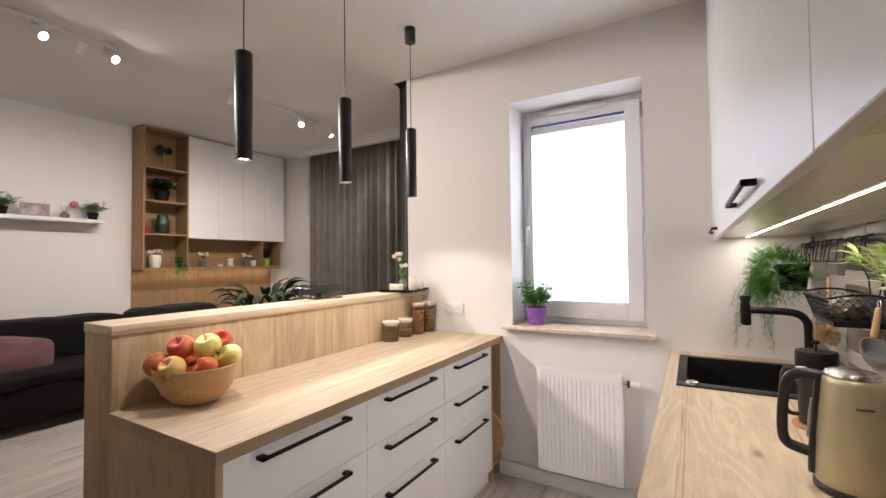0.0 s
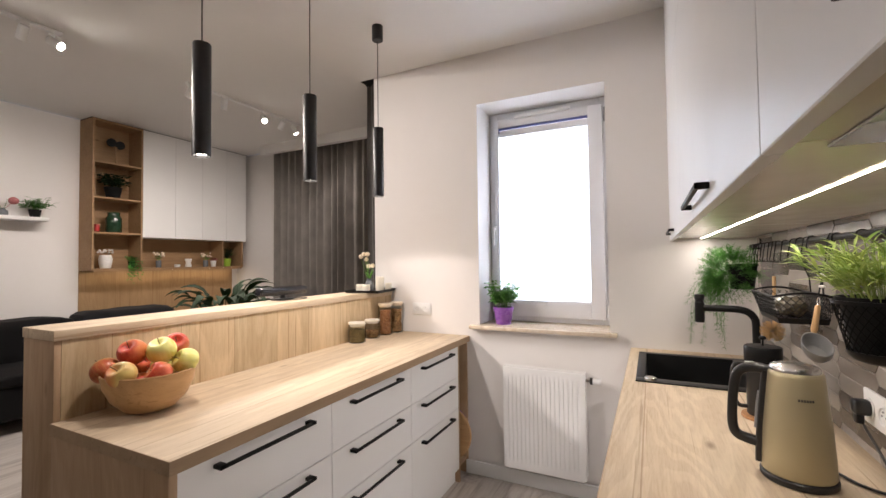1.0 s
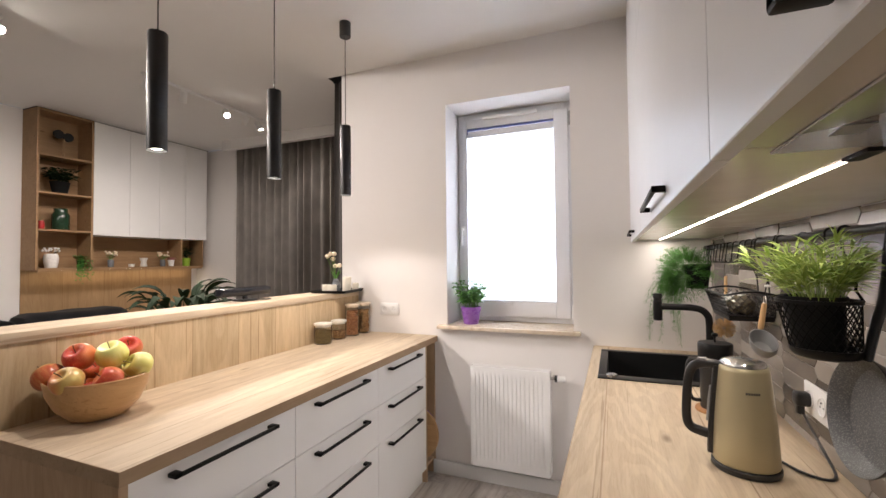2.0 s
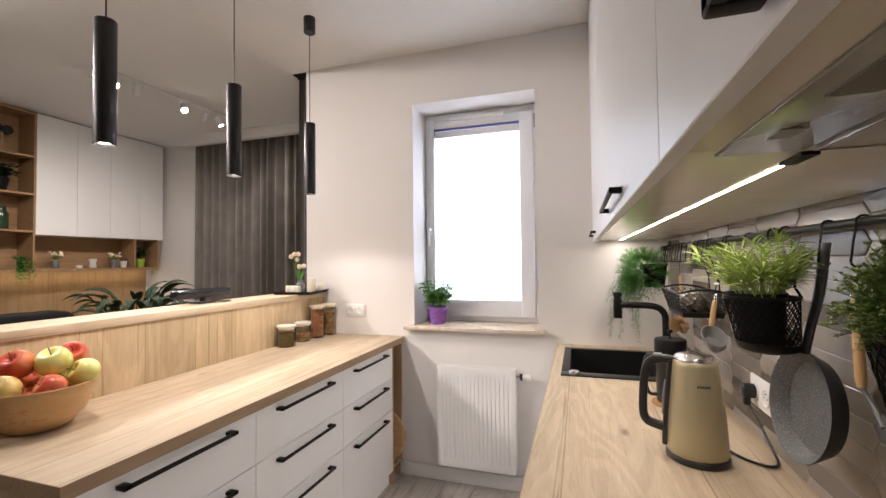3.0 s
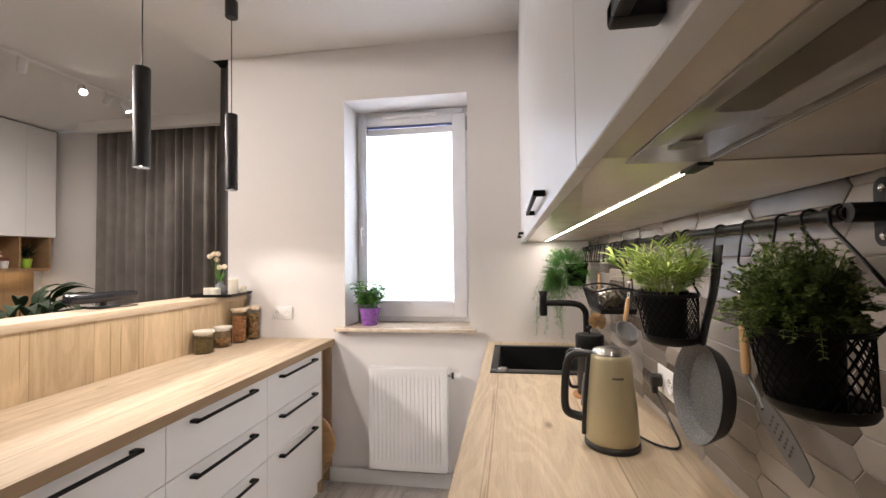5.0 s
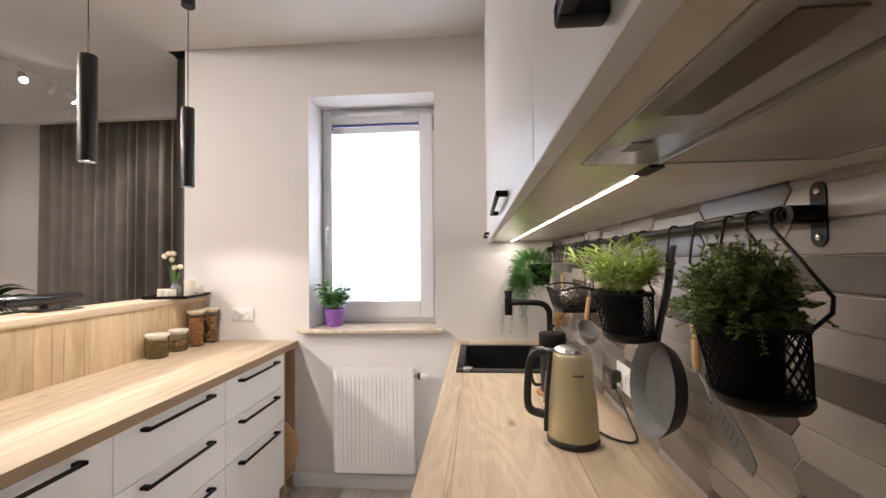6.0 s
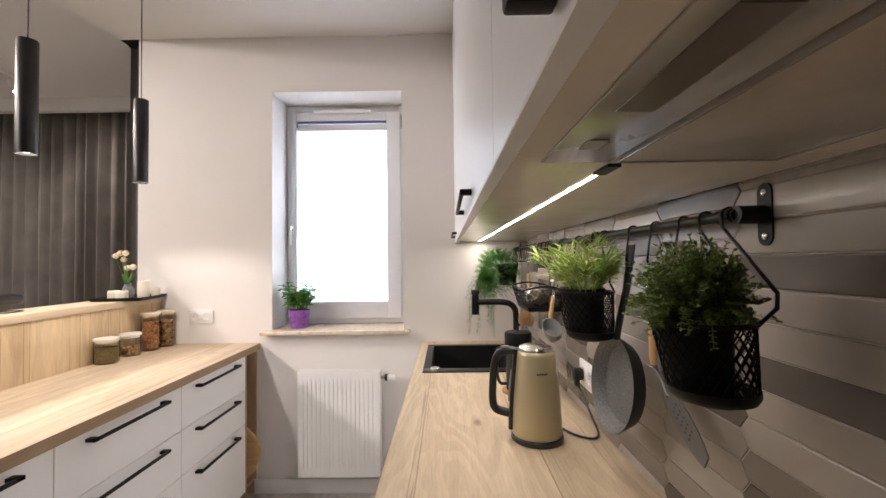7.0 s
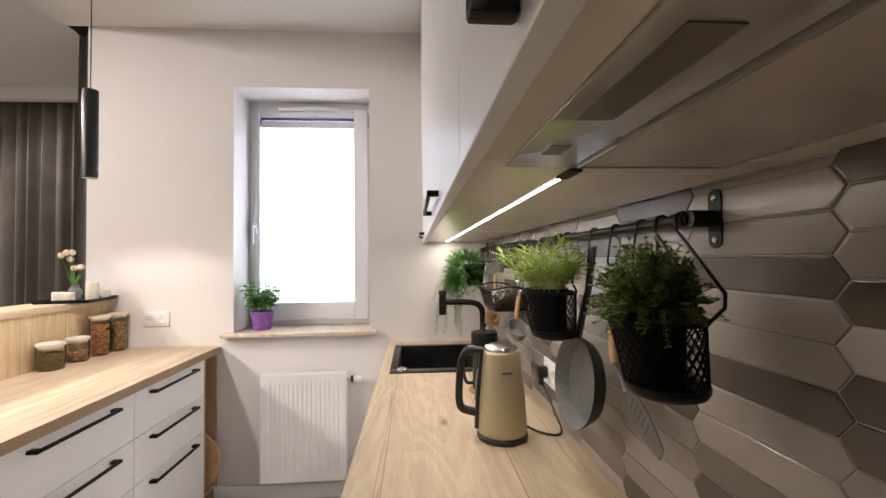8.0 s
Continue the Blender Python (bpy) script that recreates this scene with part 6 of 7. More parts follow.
# ---- living room: wall unit ----
FX = -5.52
unit = thing("wall_shelf_unit", (-5.66, 3.1, 1.33), "oak wall shelf unit with open niches", "shelf unit")
t = 0.020
Y0, Y1, Y2, Y3 = 2.150, 2.672, 3.745, 4.085
part("side_board", boxes((LX + 0.001, FX, Y0, Y0 + t, 1.345, 3.058)), M_SHELFOAK, unit)
part("side_board", boxes((LX + 0.001, FX, Y1 - t, Y1, 1.7455, 3.058)), M_SHELFOAK, unit)
part("top_board", boxes((LX + 0.001, FX, Y0 + t, Y1 - t, 3.038, 3.058)), M_SHELFOAK, unit)
part("back_board", boxes((LX + 0.001, LX + 0.013, Y0 + t, Y1 - t, 1.365, 3.038)), M_SHELFOAK, unit)
part("back_board", boxes((LX + 0.001, LX + 0.013, Y1 - t, Y3 - t, 1.365, 1.735)), M_SHELFOAK, unit)
for z in (2.565, 2.160, 1.760):
    part("shelf", boxes((LX + 0.0135, FX, Y0 + t, Y1 - t, z, z + t)), M_SHELFOAK, unit)
part("bottom_board", boxes((LX + 0.001, FX, Y0 + t, Y3 - t, 1.345, 1.365)), M_SHELFOAK, unit)
part("front_lip", boxes((FX - 0.014, FX, Y0 + t, Y3 - t, 1.327, 1.3448)), M_SHELFOAK, unit)
part("divider", boxes((LX + 0.0135, FX, Y1 - t, Y1, 1.3655, 1.7452)), M_SHELFOAK, unit)
part("divider", boxes((LX + 0.0135, FX, Y2, Y2 + t, 1.3655, 1.7345)), M_SHELFOAK, unit)
part("side_board", boxes((LX + 0.001, FX, Y3 - t, Y3, 1.345, 1.735)), M_SHELFOAK, unit)
panel = setting("wall_panel", boxes((LX + 0.0008, LX + 0.012, Y0, Y3 + 0.02, 0.0, 1.344)), M_NICHEOAK, "oak panel on the wall below the shelf unit", "wall panel")
led2 = thing("shelf_light", (-5.66, 3.1, 1.338), "warm light strip under the oak shelf unit", "light strip")
part("diffuser", boxes((-5.70, -5.688, Y0 + 0.30, Y3 - 0.05, 1.337, 1.3445)), glow("warm_strip_light", (1.0, 0.80, 0.55), 2.5), led2)
lamp("shelf_lamp", "AREA", pose(-5.694, 3.11, 1.335), 1.0, (1.0, 0.80, 0.56), size=0.012, size_y=1.85)
for i, (a, b) in enumerate(((Y1 + 0.002, 3.07), (3.07, 3.44), (3.44, 3.81), (3.81, 4.142))):
    c = thing("hanging_cabinet", (-5.66, (a + b) / 2, 1.737), "white handleless hanging cabinet beside the oak niches", "cabinet", "white hanging cabinets")
    part("body", boxes((LX + 0.001, FX - 0.02, a + 0.001, b - 0.001, 1.737, 3.058)), M_CARCASS, c)
    part("door", box(bmesh.new(), FX - 0.0195, FX, a + 0.0015, b - 0.0015, 1.738, 3.057, 0.001, 1), M_FRONT, c)
# solid black strip stands in for the shade in the gap above the cabinets
setting("shadow_gap_strip", boxes((LX + 0.001, FX - 0.03, Y0, 4.178, 3.0585, LC)), M_BLACK, "black strip painting the shadow gap above the hanging cabinets", "trim")

# ---- small things on the oak shelves ----


def vase_like(name, x, y, z, prof, m, label, cat, leaf=None, leaf_m=None, seed=0, up=0.1, spread=0.06, n=40, size=(0.03, 0.012), hang=0.0, flowers=None):
    o = thing(name, (x, y, z), label, cat)
    part("pot", lathe(bmesh.new(), prof, (x, y, z), 28), m, o)
    h = max(p[1] for p in prof)
    if leaf_m:
        lv = Leaves(seed)
        for i in range(n):
            a = lv.rnd.random() * 6.283
            k = lv.rnd.random()
            b0 = Vector((x + 0.01 * math.cos(a), y + 0.01 * math.sin(a), z + h * 0.95))
            tip = b0 + Vector((spread * k * math.cos(a), spread * k * math.sin(a), up * lv.rnd.uniform(0.35, 1.0)))
            if hang and i % 3 == 0:
                tip = b0 + Vector((0.065, (lv.rnd.random() - 0.5) * 0.16, -hang * lv.rnd.uniform(0.4, 1)))
                lv.stem([b0, b0 + Vector((0.055, (tip.y - b0.y) * 0.6, 0.02)), tip], 0.0012)
                for q in range(7):
                    p = (b0 + Vector((0.06, (tip.y - b0.y) * 0.8, 0))).lerp(tip, q / 6)
                    lv.blade(p, (0.4, lv.rnd.uniform(-1, 1), -0.2), size[0], size[1], 0.5, 3)
                continue
            lv.stem([b0, tip], 0.001)
            for q in range(4):
                aa = lv.rnd.random() * 6.283
                lv.blade(b0.lerp(tip, lv.rnd.uniform(0.4, 1)), (math.cos(aa), math.sin(aa), lv.rnd.uniform(-0.2, 0.8)), size[0] * lv.rnd.uniform(0.7, 1.2), size[1], 0.6, 3)
        part("leaves", lv.mesh("leaves", leaf_m), leaf_m, o)
    if flowers:
        rnd = random.Random(seed + 1)
        ball = bmesh.new()
        bmesh.ops.create_icosphere(ball, subdivisions=1, radius=0.014)
        me = mesh_of("bloom", ball, flowers)
        for i in range(16):
            a, k = rnd.random() * 6.283, math.sqrt(rnd.random())
            f = part("bloom", me, flowers, o)
            f.matrix_basis = Matrix.Translation((x + spread * k * math.cos(a), y + spread * k * math.sin(a), z + h + up * rnd.uniform(0.5, 1.0)))
    return o


POT = [(0, 0), (0.040, 0), (0.055, 0.09), (0.058, 0.095), (0.052, 0.095), (0.048, 0.08), (0, 0.078)]
SMALL = [(0, 0), (0.030, 0), (0.038, 0.07), (0.040, 0.085), (0.035, 0.085), (0.03, 0.07), (0, 0.068)]
JARP = [(0, 0), (0.072, 0), (0.078, 0.01), (0.078, 0.17), (0.06, 0.20), (0.06, 0.235), (0.064, 0.24), (0.0, 0.245)]
MX = -5.64
vase_like("shelf_plant", MX, 2.41, 2.1805, [(p * 1.6, q * 1.4) for p, q in POT], M_POTBLACK, "leafy plant in a dark pot on the oak shelf", "potted plant", True, M_LILY, 71, 0.16, 0.16, 60, (0.07, 0.04))
vase_like("green_glass_jar", MX, 2.42, 1.7805, JARP, M_GREENGLASS, "large green glass jar on the oak shelf", "jar")
vase_like("red_tin", MX + 0.03, 2.235, 1.7805, [(0, 0), (0.026, 0), (0.028, 0.004), (0.028, 0.07), (0.024, 0.09), (0, 0.092)], plain("red_tin_paint", (0.4, 0.03, 0.03), 0.4), "small red tin beside the glass jar", "tin")
vase_like("white_vase", MX, 2.34, 1.3655, [(0, 0), (0.05, 0), (0.062, 0.06), (0.066, 0.11), (0.055, 0.15), (0.050, 0.155), (0, 0.14)], M_WHITECER, "patterned white ceramic vase with pale blooms", "vase", True, M_LILY, 73, 0.06, 0.07, 8, (0.02, 0.01), flowers=M_WHITECER)
vase_like("trailing_ivy", MX + 0.06, 2.585, 1.3655, SMALL, M_GREENGLASS, "green trailing ivy spilling over the shelf edge", "potted plant", True, M_FERN, 74, 0.06, 0.06, 34, (0.03, 0.025), hang=0.26)
vase_like("flower_jar", MX, 2.93, 1.3655, [(0, 0), (0.03, 0), (0.032, 0.08), (0.028, 0.09), (0, 0.08)], M_GREYGLASS, "small glass jar with pale dried flowers", "vase", True, M_BASIL, 75, 0.10, 0.07, 20, (0.02, 0.01), flowers=M_FLOWER)
vase_like("oil_burner", MX, 3.32, 1.3655, [(0, 0), (0.036, 0), (0.04, 0.01), (0.03, 0.06), (0.042, 0.10), (0.044, 0.112), (0.036, 0.112), (0, 0.10)], M_WHITECER, "white ceramic oil burner on the oak shelf", "oil burner")
vase_like("tea_light", MX, 3.17, 1.3655, [(0, 0), (0.03, 0), (0.034, 0.03), (0.03, 0.035), (0, 0.025)], M_WHITECER, "white tea-light cup on the oak shelf", "candle")
vase_like("flower_jar", MX, 3.57, 1.3655, [(0, 0), (0.03, 0), (0.032, 0.08), (0.028, 0.09), (0, 0.08)], M_GREYGLASS, "small glass jar with pale dried flowers", "vase", True, M_BASIL, 76, 0.10, 0.07, 20, (0.02, 0.01), flowers=M_FLOWER)
vase_like("succulent_pot", MX + 0.04, 3.66, 1.3655, SMALL, M_WHITECER, "small reddish plant in a white pot", "potted plant", True, M_PINK, 77, 0.04, 0.04, 18, (0.03, 0.014))
vase_like("lime_pot_plant", MX, 3.91, 1.3655, [(0, 0), (0.042, 0), (0.055, 0.10), (0.057, 0.112), (0.05, 0.112), (0, 0.09)], M_LIME, "dark green plant in a lime-green pot", "potted plant", True, M_LILY, 78, 0.16, 0.09, 40, (0.05, 0.02))
# small wooden ornament with two discs in the top niche
orn = thing("wooden_ornament", (MX, 2.43, 2.5855), "small wooden ornament with dark discs in the top niche", "ornament")
part("stand", boxes((MX - 0.03, MX + 0.03, 2.37, 2.49, 2.5855, 2.603)), M_WHITECER, orn)
part("post", rod(bmesh.new(), (MX, 2.44, 2.603), (MX, 2.44, 2.80), 0.010, n=12), M_SHELFOAK, orn)
for dy, zz in ((-0.045, 2.845), (0.045, 2.83)):
    part("disc", rod(bmesh.new(), (MX - 0.012, 2.435 + dy, zz), (MX + 0.012, 2.435 + dy, zz), 0.048, n=28), M_BLACK, orn)

# ---- white picture shelf ----
bm = box(bmesh.new(), LX + 0.001, LX + 0.19, -0.6, 1.812, 1.868, 1.905, 0.002)
solid("picture_shelf", bm, M_FRONT, "long white floating shelf on the living-room wall", "shelf")
PZ = 1.9055
fr = thing("photo_frame", (-5.70, 1.25, PZ), "grey photo frame with a pinkish print", "photo frame")
bm = bmesh.new()
x0 = -5.715
for s in ((1.135, 1.365, 0.0, 0.020), (1.135, 1.365, 0.118, 0.138), (1.135, 1.157, 0.0205, 0.1175), (1.343, 1.365, 0.0205, 0.1175)):
    box(bm, x0, x0 + 0.016, s[0], s[1], PZ + s[2], PZ + s[3], 0.002)
part("frame", bm, M_GREYFRAME, fr)
part("print", boxes((x0 + 0.003, x0 + 0.008, 1.157, 1.343, PZ + 0.0205, PZ + 0.1175)), M_PICTURE, fr, "pink and grey print")
vase_like("bud_vase", -5.70, 1.485, PZ, [(0, 0), (0.038, 0), (0.042, 0.02), (0.038, 0.05), (0.02, 0.06), (0.018, 0.075), (0, 0.06)], M_GREYGLASS, "small grey bud vase with a pink bloom", "vase", True, M_STEM, 80, 0.12, 0.05, 3, (0.02, 0.006), flowers=None)
bm = bmesh.new()
bmesh.ops.create_icosphere(bm, subdivisions=2, radius=0.042, matrix=Matrix.Translation((-5.70, 1.565, PZ + 0.155)) @ Matrix.Diagonal((1, 1, 0.9, 1)))
for v in bm.verts:
    v.co += Vector((0, 0, 1)) * 0.006 * noise.noise(v.co * 90)
rod(bm, (-5.70, 1.485, PZ + 0.05), (-5.70, 1.55, PZ + 0.13), 0.002, n=6)
solid("pink_bloom", bm, M_PINK, "dusty pink ball flower standing in the bud vase", "flower")
for y, sd in ((1.73, 81), (1.00, 82), (0.55, 83)):
    vase_like("shelf_grass", -5.70, y, PZ, [(p * 0.95, q * 0.85) for p, q in POT], M_POTBLACK, "small green grass plant in a black pot", "potted plant", True, M_FERN, sd, 0.13, 0.14, 60, (0.06, 0.012))

# ---- sofa ----
sofa = thing("sofa", (-5.25, 0.9, 0), "long black velvet sofa with a loose cover", "sofa")


def soft(x0, x1, y0, y1, z0, z1, bev, rough, seed, cuts=14):
    bm = box(bmesh.new(), x0, x1, y0, y1, z0, z1)
    bmesh.ops.subdivide_edges(bm, edges=list(bm.edges), cuts=cuts, use_grid_fill=True)
    cx, cy, cz = (x0 + x1) / 2, (y0 + y1) / 2, (z0 + z1) / 2
    for v in bm.verts:
        q = Vector(((v.co.x - cx) / ((x1 - x0) / 2), (v.co.y - cy) / ((y1 - y0) / 2), (v.co.z - cz) / ((z1 - z0) / 2)))
        k = (abs(q.x) ** bev + abs(q.y) ** (bev * 2.5) + abs(q.z) ** bev) ** (1 / bev)
        if k > 1:
            q = Vector((q.x / k, q.y / (1 + (k - 1) * 0.25), q.z / k))
        v.co = Vector((cx + q.x * (x1 - x0) / 2, cy + q.y * (y1 - y0) / 2, cz + q.z * (z1 - z0) / 2))
        n = noise.noise(v.co * 3.2 + Vector((seed, 0, 0))) + 0.5 * noise.noise(v.co * 9 + Vector((0, seed, 0)))
        v.co += Vector((rough * n, 0, rough * 0.8 * noise.noise(v.co * 4 + Vector((0, 0, seed)))))
    return bm


part("base", soft(-5.74, -4.74, -1.0, 2.0, 0.10, 0.44, 9, 0.02, 1, 20), M_SOFA, sofa)
part("backrest", soft(-5.78, -5.38, -1.0, 2.0, 0.30, 0.885, 6, 0.025, 2, 20), M_SOFA, sofa)
part("seat_cushion", soft(-5.50, -4.72, -0.95, 0.5, 0.38, 0.50, 6, 0.02, 3), M_SOFA, sofa)
part("seat_cushion", soft(-5.50, -4.72, 0.5, 1.95, 0.38, 0.50, 6, 0.02, 4), M_SOFA, sofa)
for y in (-0.8, 1.8):
    for x in (-5.65, -4.85):
        part("leg", rod(bmesh.new(), (x, y, 0), (x, y, 0.14), 0.025, n=12), M_BLACK, sofa)
arm = thing("armchair", (-5.3, 2.5, 0), "charcoal upholstered armchair behind the half wall", "armchair")
part("base", soft(-5.70, -4.85, 2.1, 3.0, 0.08, 0.45, 7, 0.015, 6), M_SOFA2, arm)
part("backrest", soft(-5.76, -5.35, 2.02, 3.0, 0.30, 0.90, 5, 0.02, 7), M_SOFA2, arm)
for y in (2.2, 2.9):
    for x in (-5.6, -4.95):
        part("leg", rod(bmesh.new(), (x, y, 0), (x, y, 0.12), 0.02, n=10), M_BLACK, arm)
bm = soft(-0.09, 0.09, -0.25, 0.25, -0.20, 0.20, 2.6, 0.012, 9)
for v in bm.verts:
    e = max(abs(v.co.y) / 0.25, abs(v.co.z) / 0.20)
    v.co.x *= max(0.15, 1 - e ** 3 * 0.85)
bmesh.ops.transform(bm, matrix=Matrix.Translation((-5.18, 1.0, 0.605)) @ Euler((radians(-13), radians(-38), 0)).to_matrix().to_4x4(), verts=bm.verts)
solid("cushion", bm, M_PILLOW, "dusty mauve cushion leaning on the black sofa", "cushion")

# ---- plant behind the half wall ----
pl = thing("floor_plant", (-3.0, 1.92, 0), "large dark-leaved floor plant in a tall black planter", "potted plant")
bm = bmesh.new()
lathe(bm, [(0, 0), (0.13, 0), (0.17, 0.82), (0.175, 0.84), (0.16, 0.84), (0.15, 0.80), (0, 0.79)], (-3.0, 1.92, 0), 36)
part("planter", bm, M_POTBLACK, pl)
lv = Leaves(91)
for i in range(46):
    a = lv.rnd.random() * 6.283
    k = lv.rnd.uniform(0.15, 0.85)
    b0 = Vector((-3.0 + 0.05 * math.cos(a), 1.92 + 0.05 * math.sin(a), 0.80))
    d = Vector((math.cos(a) * k, math.sin(a) * k, 1.15)).normalized()
    L = lv.rnd.uniform(0.22, 0.40)
    m = b0 + d * L
    lv.stem([b0, b0 + d * L * 0.5 + Vector((0, 0, 0.015)), m], 0.003)
    lv.blade(m, d * 0.8 + Vector((math.cos(a) * 0.4, math.sin(a) * 0.4, 0.0)), lv.rnd.uniform(0.19, 0.29), lv.rnd.uniform(0.060, 0.088), 1.6, 7, 0.42, lv.rnd.uniform(-0.4, 0.4))
part("foliage", lv.mesh("foliage", M_LILY), M_LILY, pl, "long dark green arching leaves")

# ---- sensor bar on the ledge ----
sb = thing("sensor_bar", (-1.845, 1.42, LZ), "black glossy camera sensor bar on a small stand", "sensor bar")
bm = box(bmesh.new(), -1.872, -1.818, 1.245, 1.580, LZ + 0.034, LZ + 0.076, 0.008, 3)
bmesh.ops.transform(bm, matrix=Matrix.Translation((-1.845, 1.415, LZ + 0.056)) @ Matrix.Rotation(radians(8), 4, "Y") @ Matrix.Translation((1.845, -1.415, -LZ - 0.056)), verts=bm.verts)
part("bar", bm, M_SCREEN, sb)
part("neck", rod(bmesh.new(), (-1.845, 1.415, LZ + 0.012), (-1.845, 1.415, LZ + 0.040), 0.016, 0.012, n=16), M_BLACKPL, sb)
bm = box(bmesh.new(), -1.885, -1.805, 1.365, 1.465, LZ + 0.0008, LZ + 0.014, 0.005)
part("foot", bm, M_BLACKPL, sb)
bm = tube(bmesh.new(), curve_pts([(-1.80, 1.45, LZ + 0.004), (-1.78, 1.50, LZ + 0.004), (-1.80, 1.56, LZ + 0.004), (-1.85, 1.55, LZ + 0.004), (-1.87, 1.48, LZ + 0.004)], 20), 0.0025, 7)
solid("sensor_cable", bm, M_BLACKPL, "thin black cable coiled on the oak ledge", "cable")

# ---- track lights ----
TXX = -3.73


def track(y0, y1, spots):
    tr = thing("track_light", (TXX, (y0 + y1) / 2, LC - 0.02), "white ceiling track with adjustable lit spotlights", "track light", "ceiling track lights")
    part("track", boxes((TXX - 0.016, TXX + 0.016, y0, y1, LC - 0.022, LC - 0.0005)), M_WHITEPL, tr)
    for y, aim, lit, cone in spots:
        p = Vector((TXX, y, LC - 0.022))
        sp = part("adapter", boxes((TXX - 0.014, TXX + 0.014, y - 0.03, y + 0.03, LC - 0.036, LC - 0.0225)), M_WHITEPL, tr)
        j = p + Vector((0, 0, -0.065))
        part("stem", rod(bmesh.new(), p + Vector((0, 0, -0.012)), j, 0.006, n=10), M_WHITEPL, sp)
        d = (Vector(aim) - j).normalized()
        rot = d.to_track_quat("Z", "Y").to_matrix().to_4x4()
        bm = bmesh.new()
        lathe(bm, [(0, -0.045), (0.026, -0.045), (0.030, -0.040), (0.031, 0.055), (0.028, 0.055), (0.026, 0.046), (0, 0.046)], (0, 0, 0), 26)
        bmesh.ops.transform(bm, matrix=Matrix.Translation(j) @ rot, verts=bm.verts)
        part("spot_head", bm, M_WHITEPL, sp, "white cylindrical spot head")
        if lit:
            bm = bmesh.new()
            lathe(bm, [(0, 0.0475), (0.0255, 0.0475), (0.0255, 0.0505), (0, 0.0515)], (0, 0, 0), 24)
            bmesh.ops.transform(bm, matrix=Matrix.Translation(j) @ rot, verts=bm.verts)
            part("lamp_disc", bm, M_SPOT, sp, "bright lamp disc")
            lamp("track_spot", "SPOT", look(j + d * 0.060, Vector(aim)), TRACK_POWER * lit, LAMP_WARM, spot_size=cone, spot_blend=1.0, radius=0.13)


# spots at negative y are unseen, added to brighten the window wall and sofa
track(-1.75, 1.15, ((0.70, (-1.6, 1.7, 1.0), 0.55, 92), (0.94, (-5.3, 1.0, 0.9), 0.36, 118), (1.11, (-1.3, 2.3, 1.3), 0.60, 92),
                    (-0.2, (-0.95, 2.2, 1.1), 0.62, 60), (-0.7, (-5.3, 0.2, 0.9), 0.36, 118), (-1.5, (-0.85, 2.3, 1.3), 0.85, 58)))
track(2.06, 3.45, ((2.10, (-5.3, 1.8, 1.0), 0.38, 124), (2.25, (-2.3, 1.4, 0.6), 0.58, 114), (2.44, (-4.6, 2.8, 0.6), 0.38, 118),
                   (2.92, (-2.0, 2.0, 1.1), 0.50, 92), (3.17, (-5.2, 3.3, 1.0), 0.33, 118), (3.36, (-3.0, 3.9, 1.2), 0.34, 118)))

# ---- floor planks ----
FLOOR = bpy.data.objects["floor"]
PW, PL = 0.193, 1.29
bm = box(bmesh.new(), 0.0008, PW - 0.0008, 0.0008, PL - 0.0008, -0.0075, 0.0)
plank_mesh = mesh_of("plank", bm, M_FLOOR)
count = 0
x = LX
row = 0
while x < 0.5:
    y = BY + (0.43 * row) % PL - PL
    while y < LY:
        y0, y1 = max(y, BY), min(y + PL, LY if x < -1.86 else WY + 0.01)
        if y1 - y0 > 0.05:
            ob = new("plank", plank_mesh)
            ob.parent = FLOOR
            ob.location = (x, y0, 0)
            ob.scale = (min(1, (TX + 0.1 - x) / PW), (y1 - y0) / PL, 1)
            count += 1
        y += PL
    x += PW
    row += 1

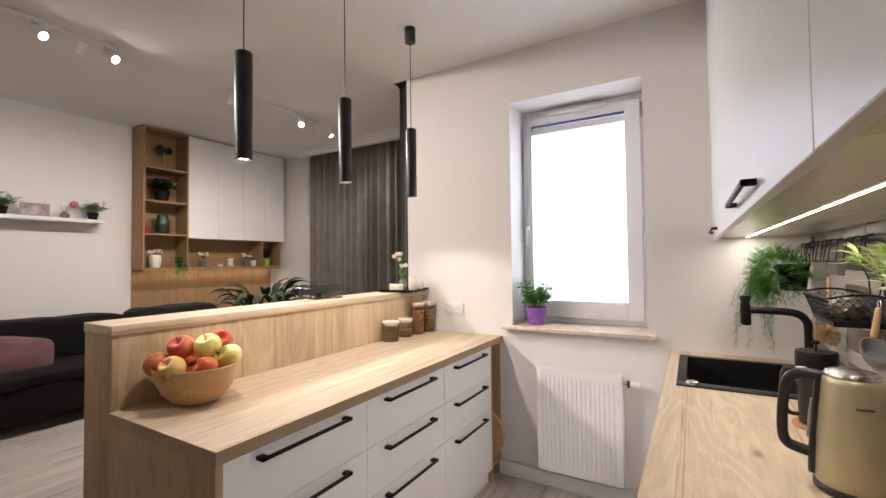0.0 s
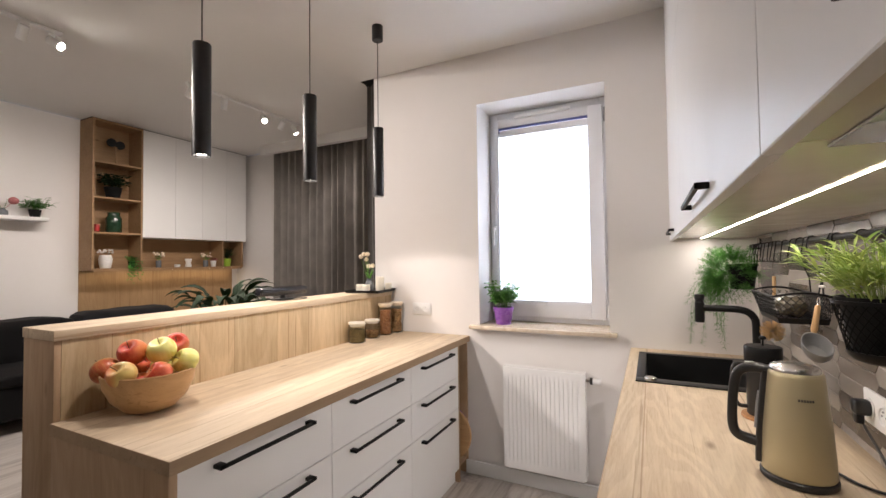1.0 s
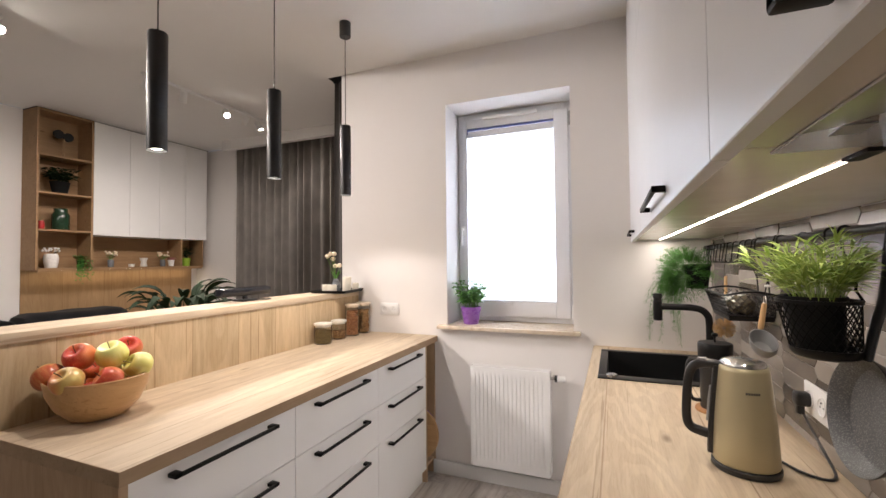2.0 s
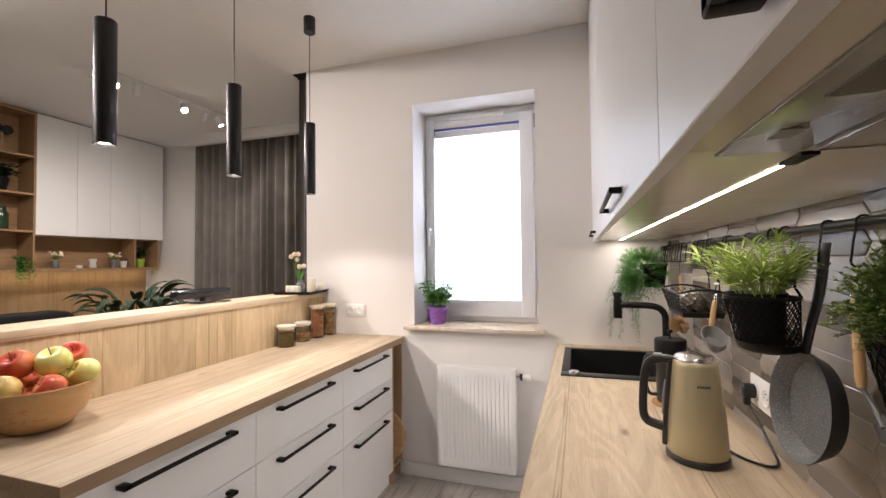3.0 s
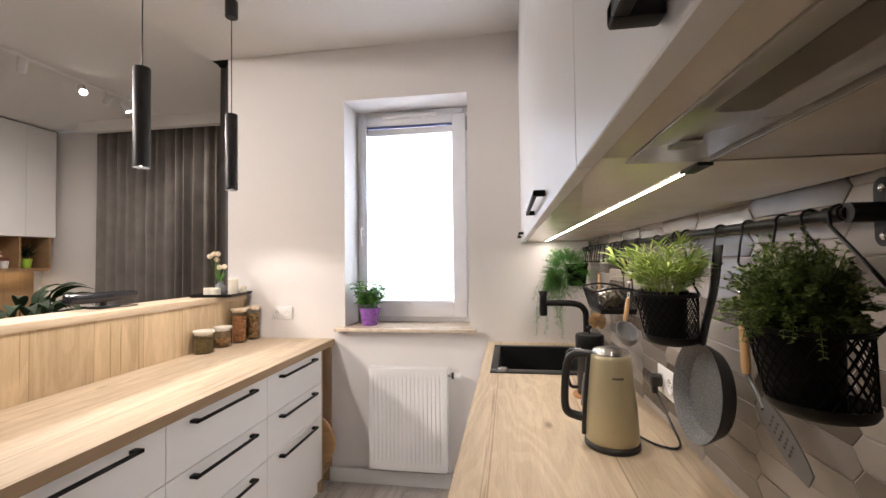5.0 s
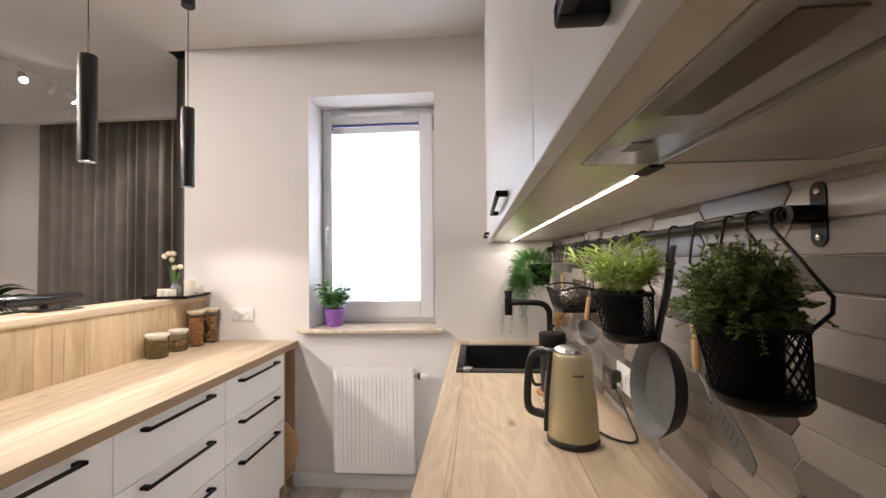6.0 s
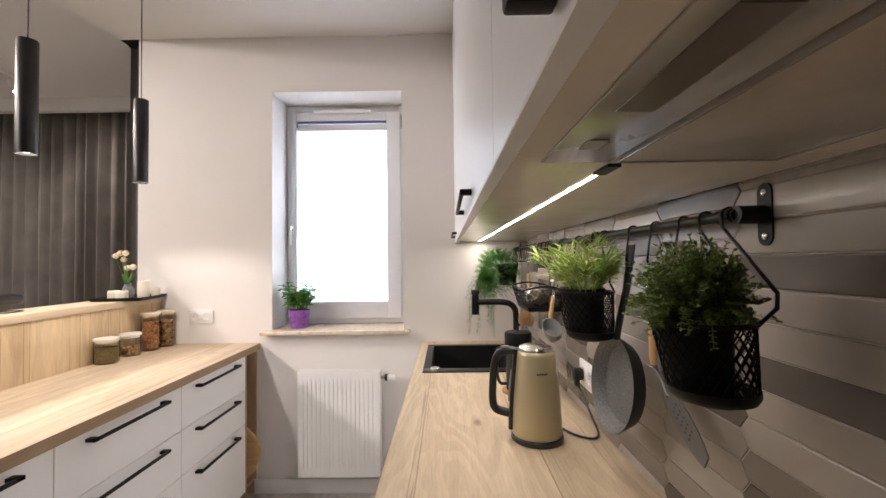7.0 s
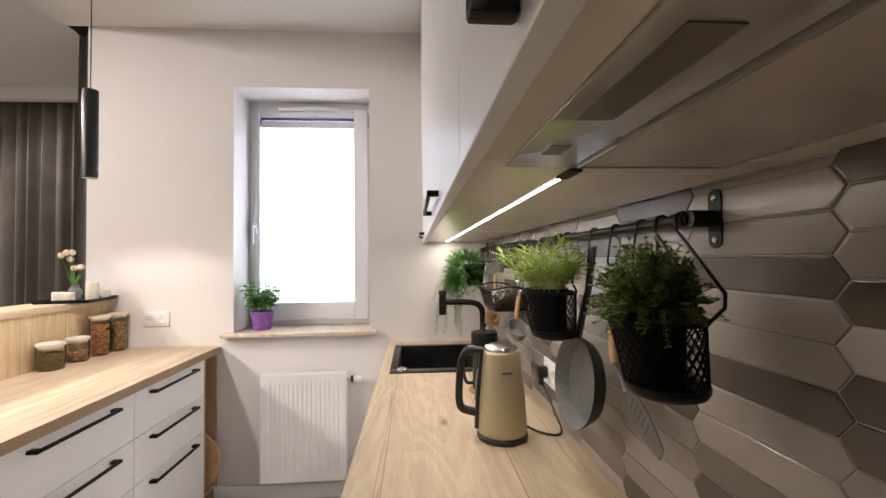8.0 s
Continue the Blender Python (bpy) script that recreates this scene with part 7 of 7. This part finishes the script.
# ---- wall tiles: long hexagons in staggered columns ----
TW = tagged(new("tiled_splashback", mesh_of("tiled_splashback", boxes((TX - 0.0034, TX + 0.0058, -1.6, WY - 0.0125, TOPZ + 0.0005, UZ - 0.0005)), M_GROUT)), "glazed beige and taupe long hexagon tiles in grey grout", "tiled wall", kind="structure")
PITCH, HH, TIP, JO = 0.2355, 0.0475, 0.0175, 0.0008


def tile_mesh(cut=0):
    """One tile with a softly raised face. cut: -1 keeps the upper half, 1 the lower half."""
    half, h = PITCH / 2, HH / 2
    ring = [(-half - TIP / 2, 0), (-half + TIP / 2, h), (half - TIP / 2, h), (half + TIP / 2, 0), (half - TIP / 2, -h), (-half + TIP / 2, -h)]

    def inset(d):
        out = []
        for u, w in ring:
            uu = u - math.copysign(d * 1.35, u)
            out.append((uu, w - math.copysign(d, w) if w else 0.0))
        return out
    bm = bmesh.new()
    loops = []
    for d, dep in ((JO, 0.0005), (JO, 0.0045), (JO + 0.0008, 0.0052), (JO + 0.0022, 0.0056)):
        loops.append([bm.verts.new((-dep, u, w)) for u, w in inset(d)])
    for a, b in zip(loops, loops[1:]):
        for i in range(6):
            bm.faces.new((a[i], a[(i + 1) % 6], b[(i + 1) % 6], b[i]))
    bm.faces.new(loops[-1])
    if cut:
        bmesh.ops.bisect_plane(bm, geom=list(bm.verts) + list(bm.edges) + list(bm.faces), plane_co=(0, 0, 0), plane_no=(0, 0, cut), clear_outer=True)
    me = mesh_of("tile", bm, M_TILE)
    me.polygons.foreach_set("use_smooth", [False] * len(me.polygons))
    return me


TILE = tile_mesh()
z_ref, y_ref = 1.469, 0.214
rnd = random.Random(77)
for col in range(-8, 9):
    yc = y_ref + col * PITCH
    if yc + PITCH / 2 > WY - 0.01 or yc < -1.5:
        continue
    off = 0.0 if col % 2 == 0 else HH / 2
    k = -12
    while True:
        zc = z_ref + off + k * HH
        if zc + HH / 2 > UZ + 0.032:
            break
        if zc - HH / 2 > TOPZ - 0.022:
            ob = new("tile", TILE)
            ob.parent = TW
            ob.location = (TX, yc, zc)
            ob.rotation_euler = (0, rnd.uniform(-0.014, 0.014), rnd.uniform(-0.004, 0.004))
        k += 1
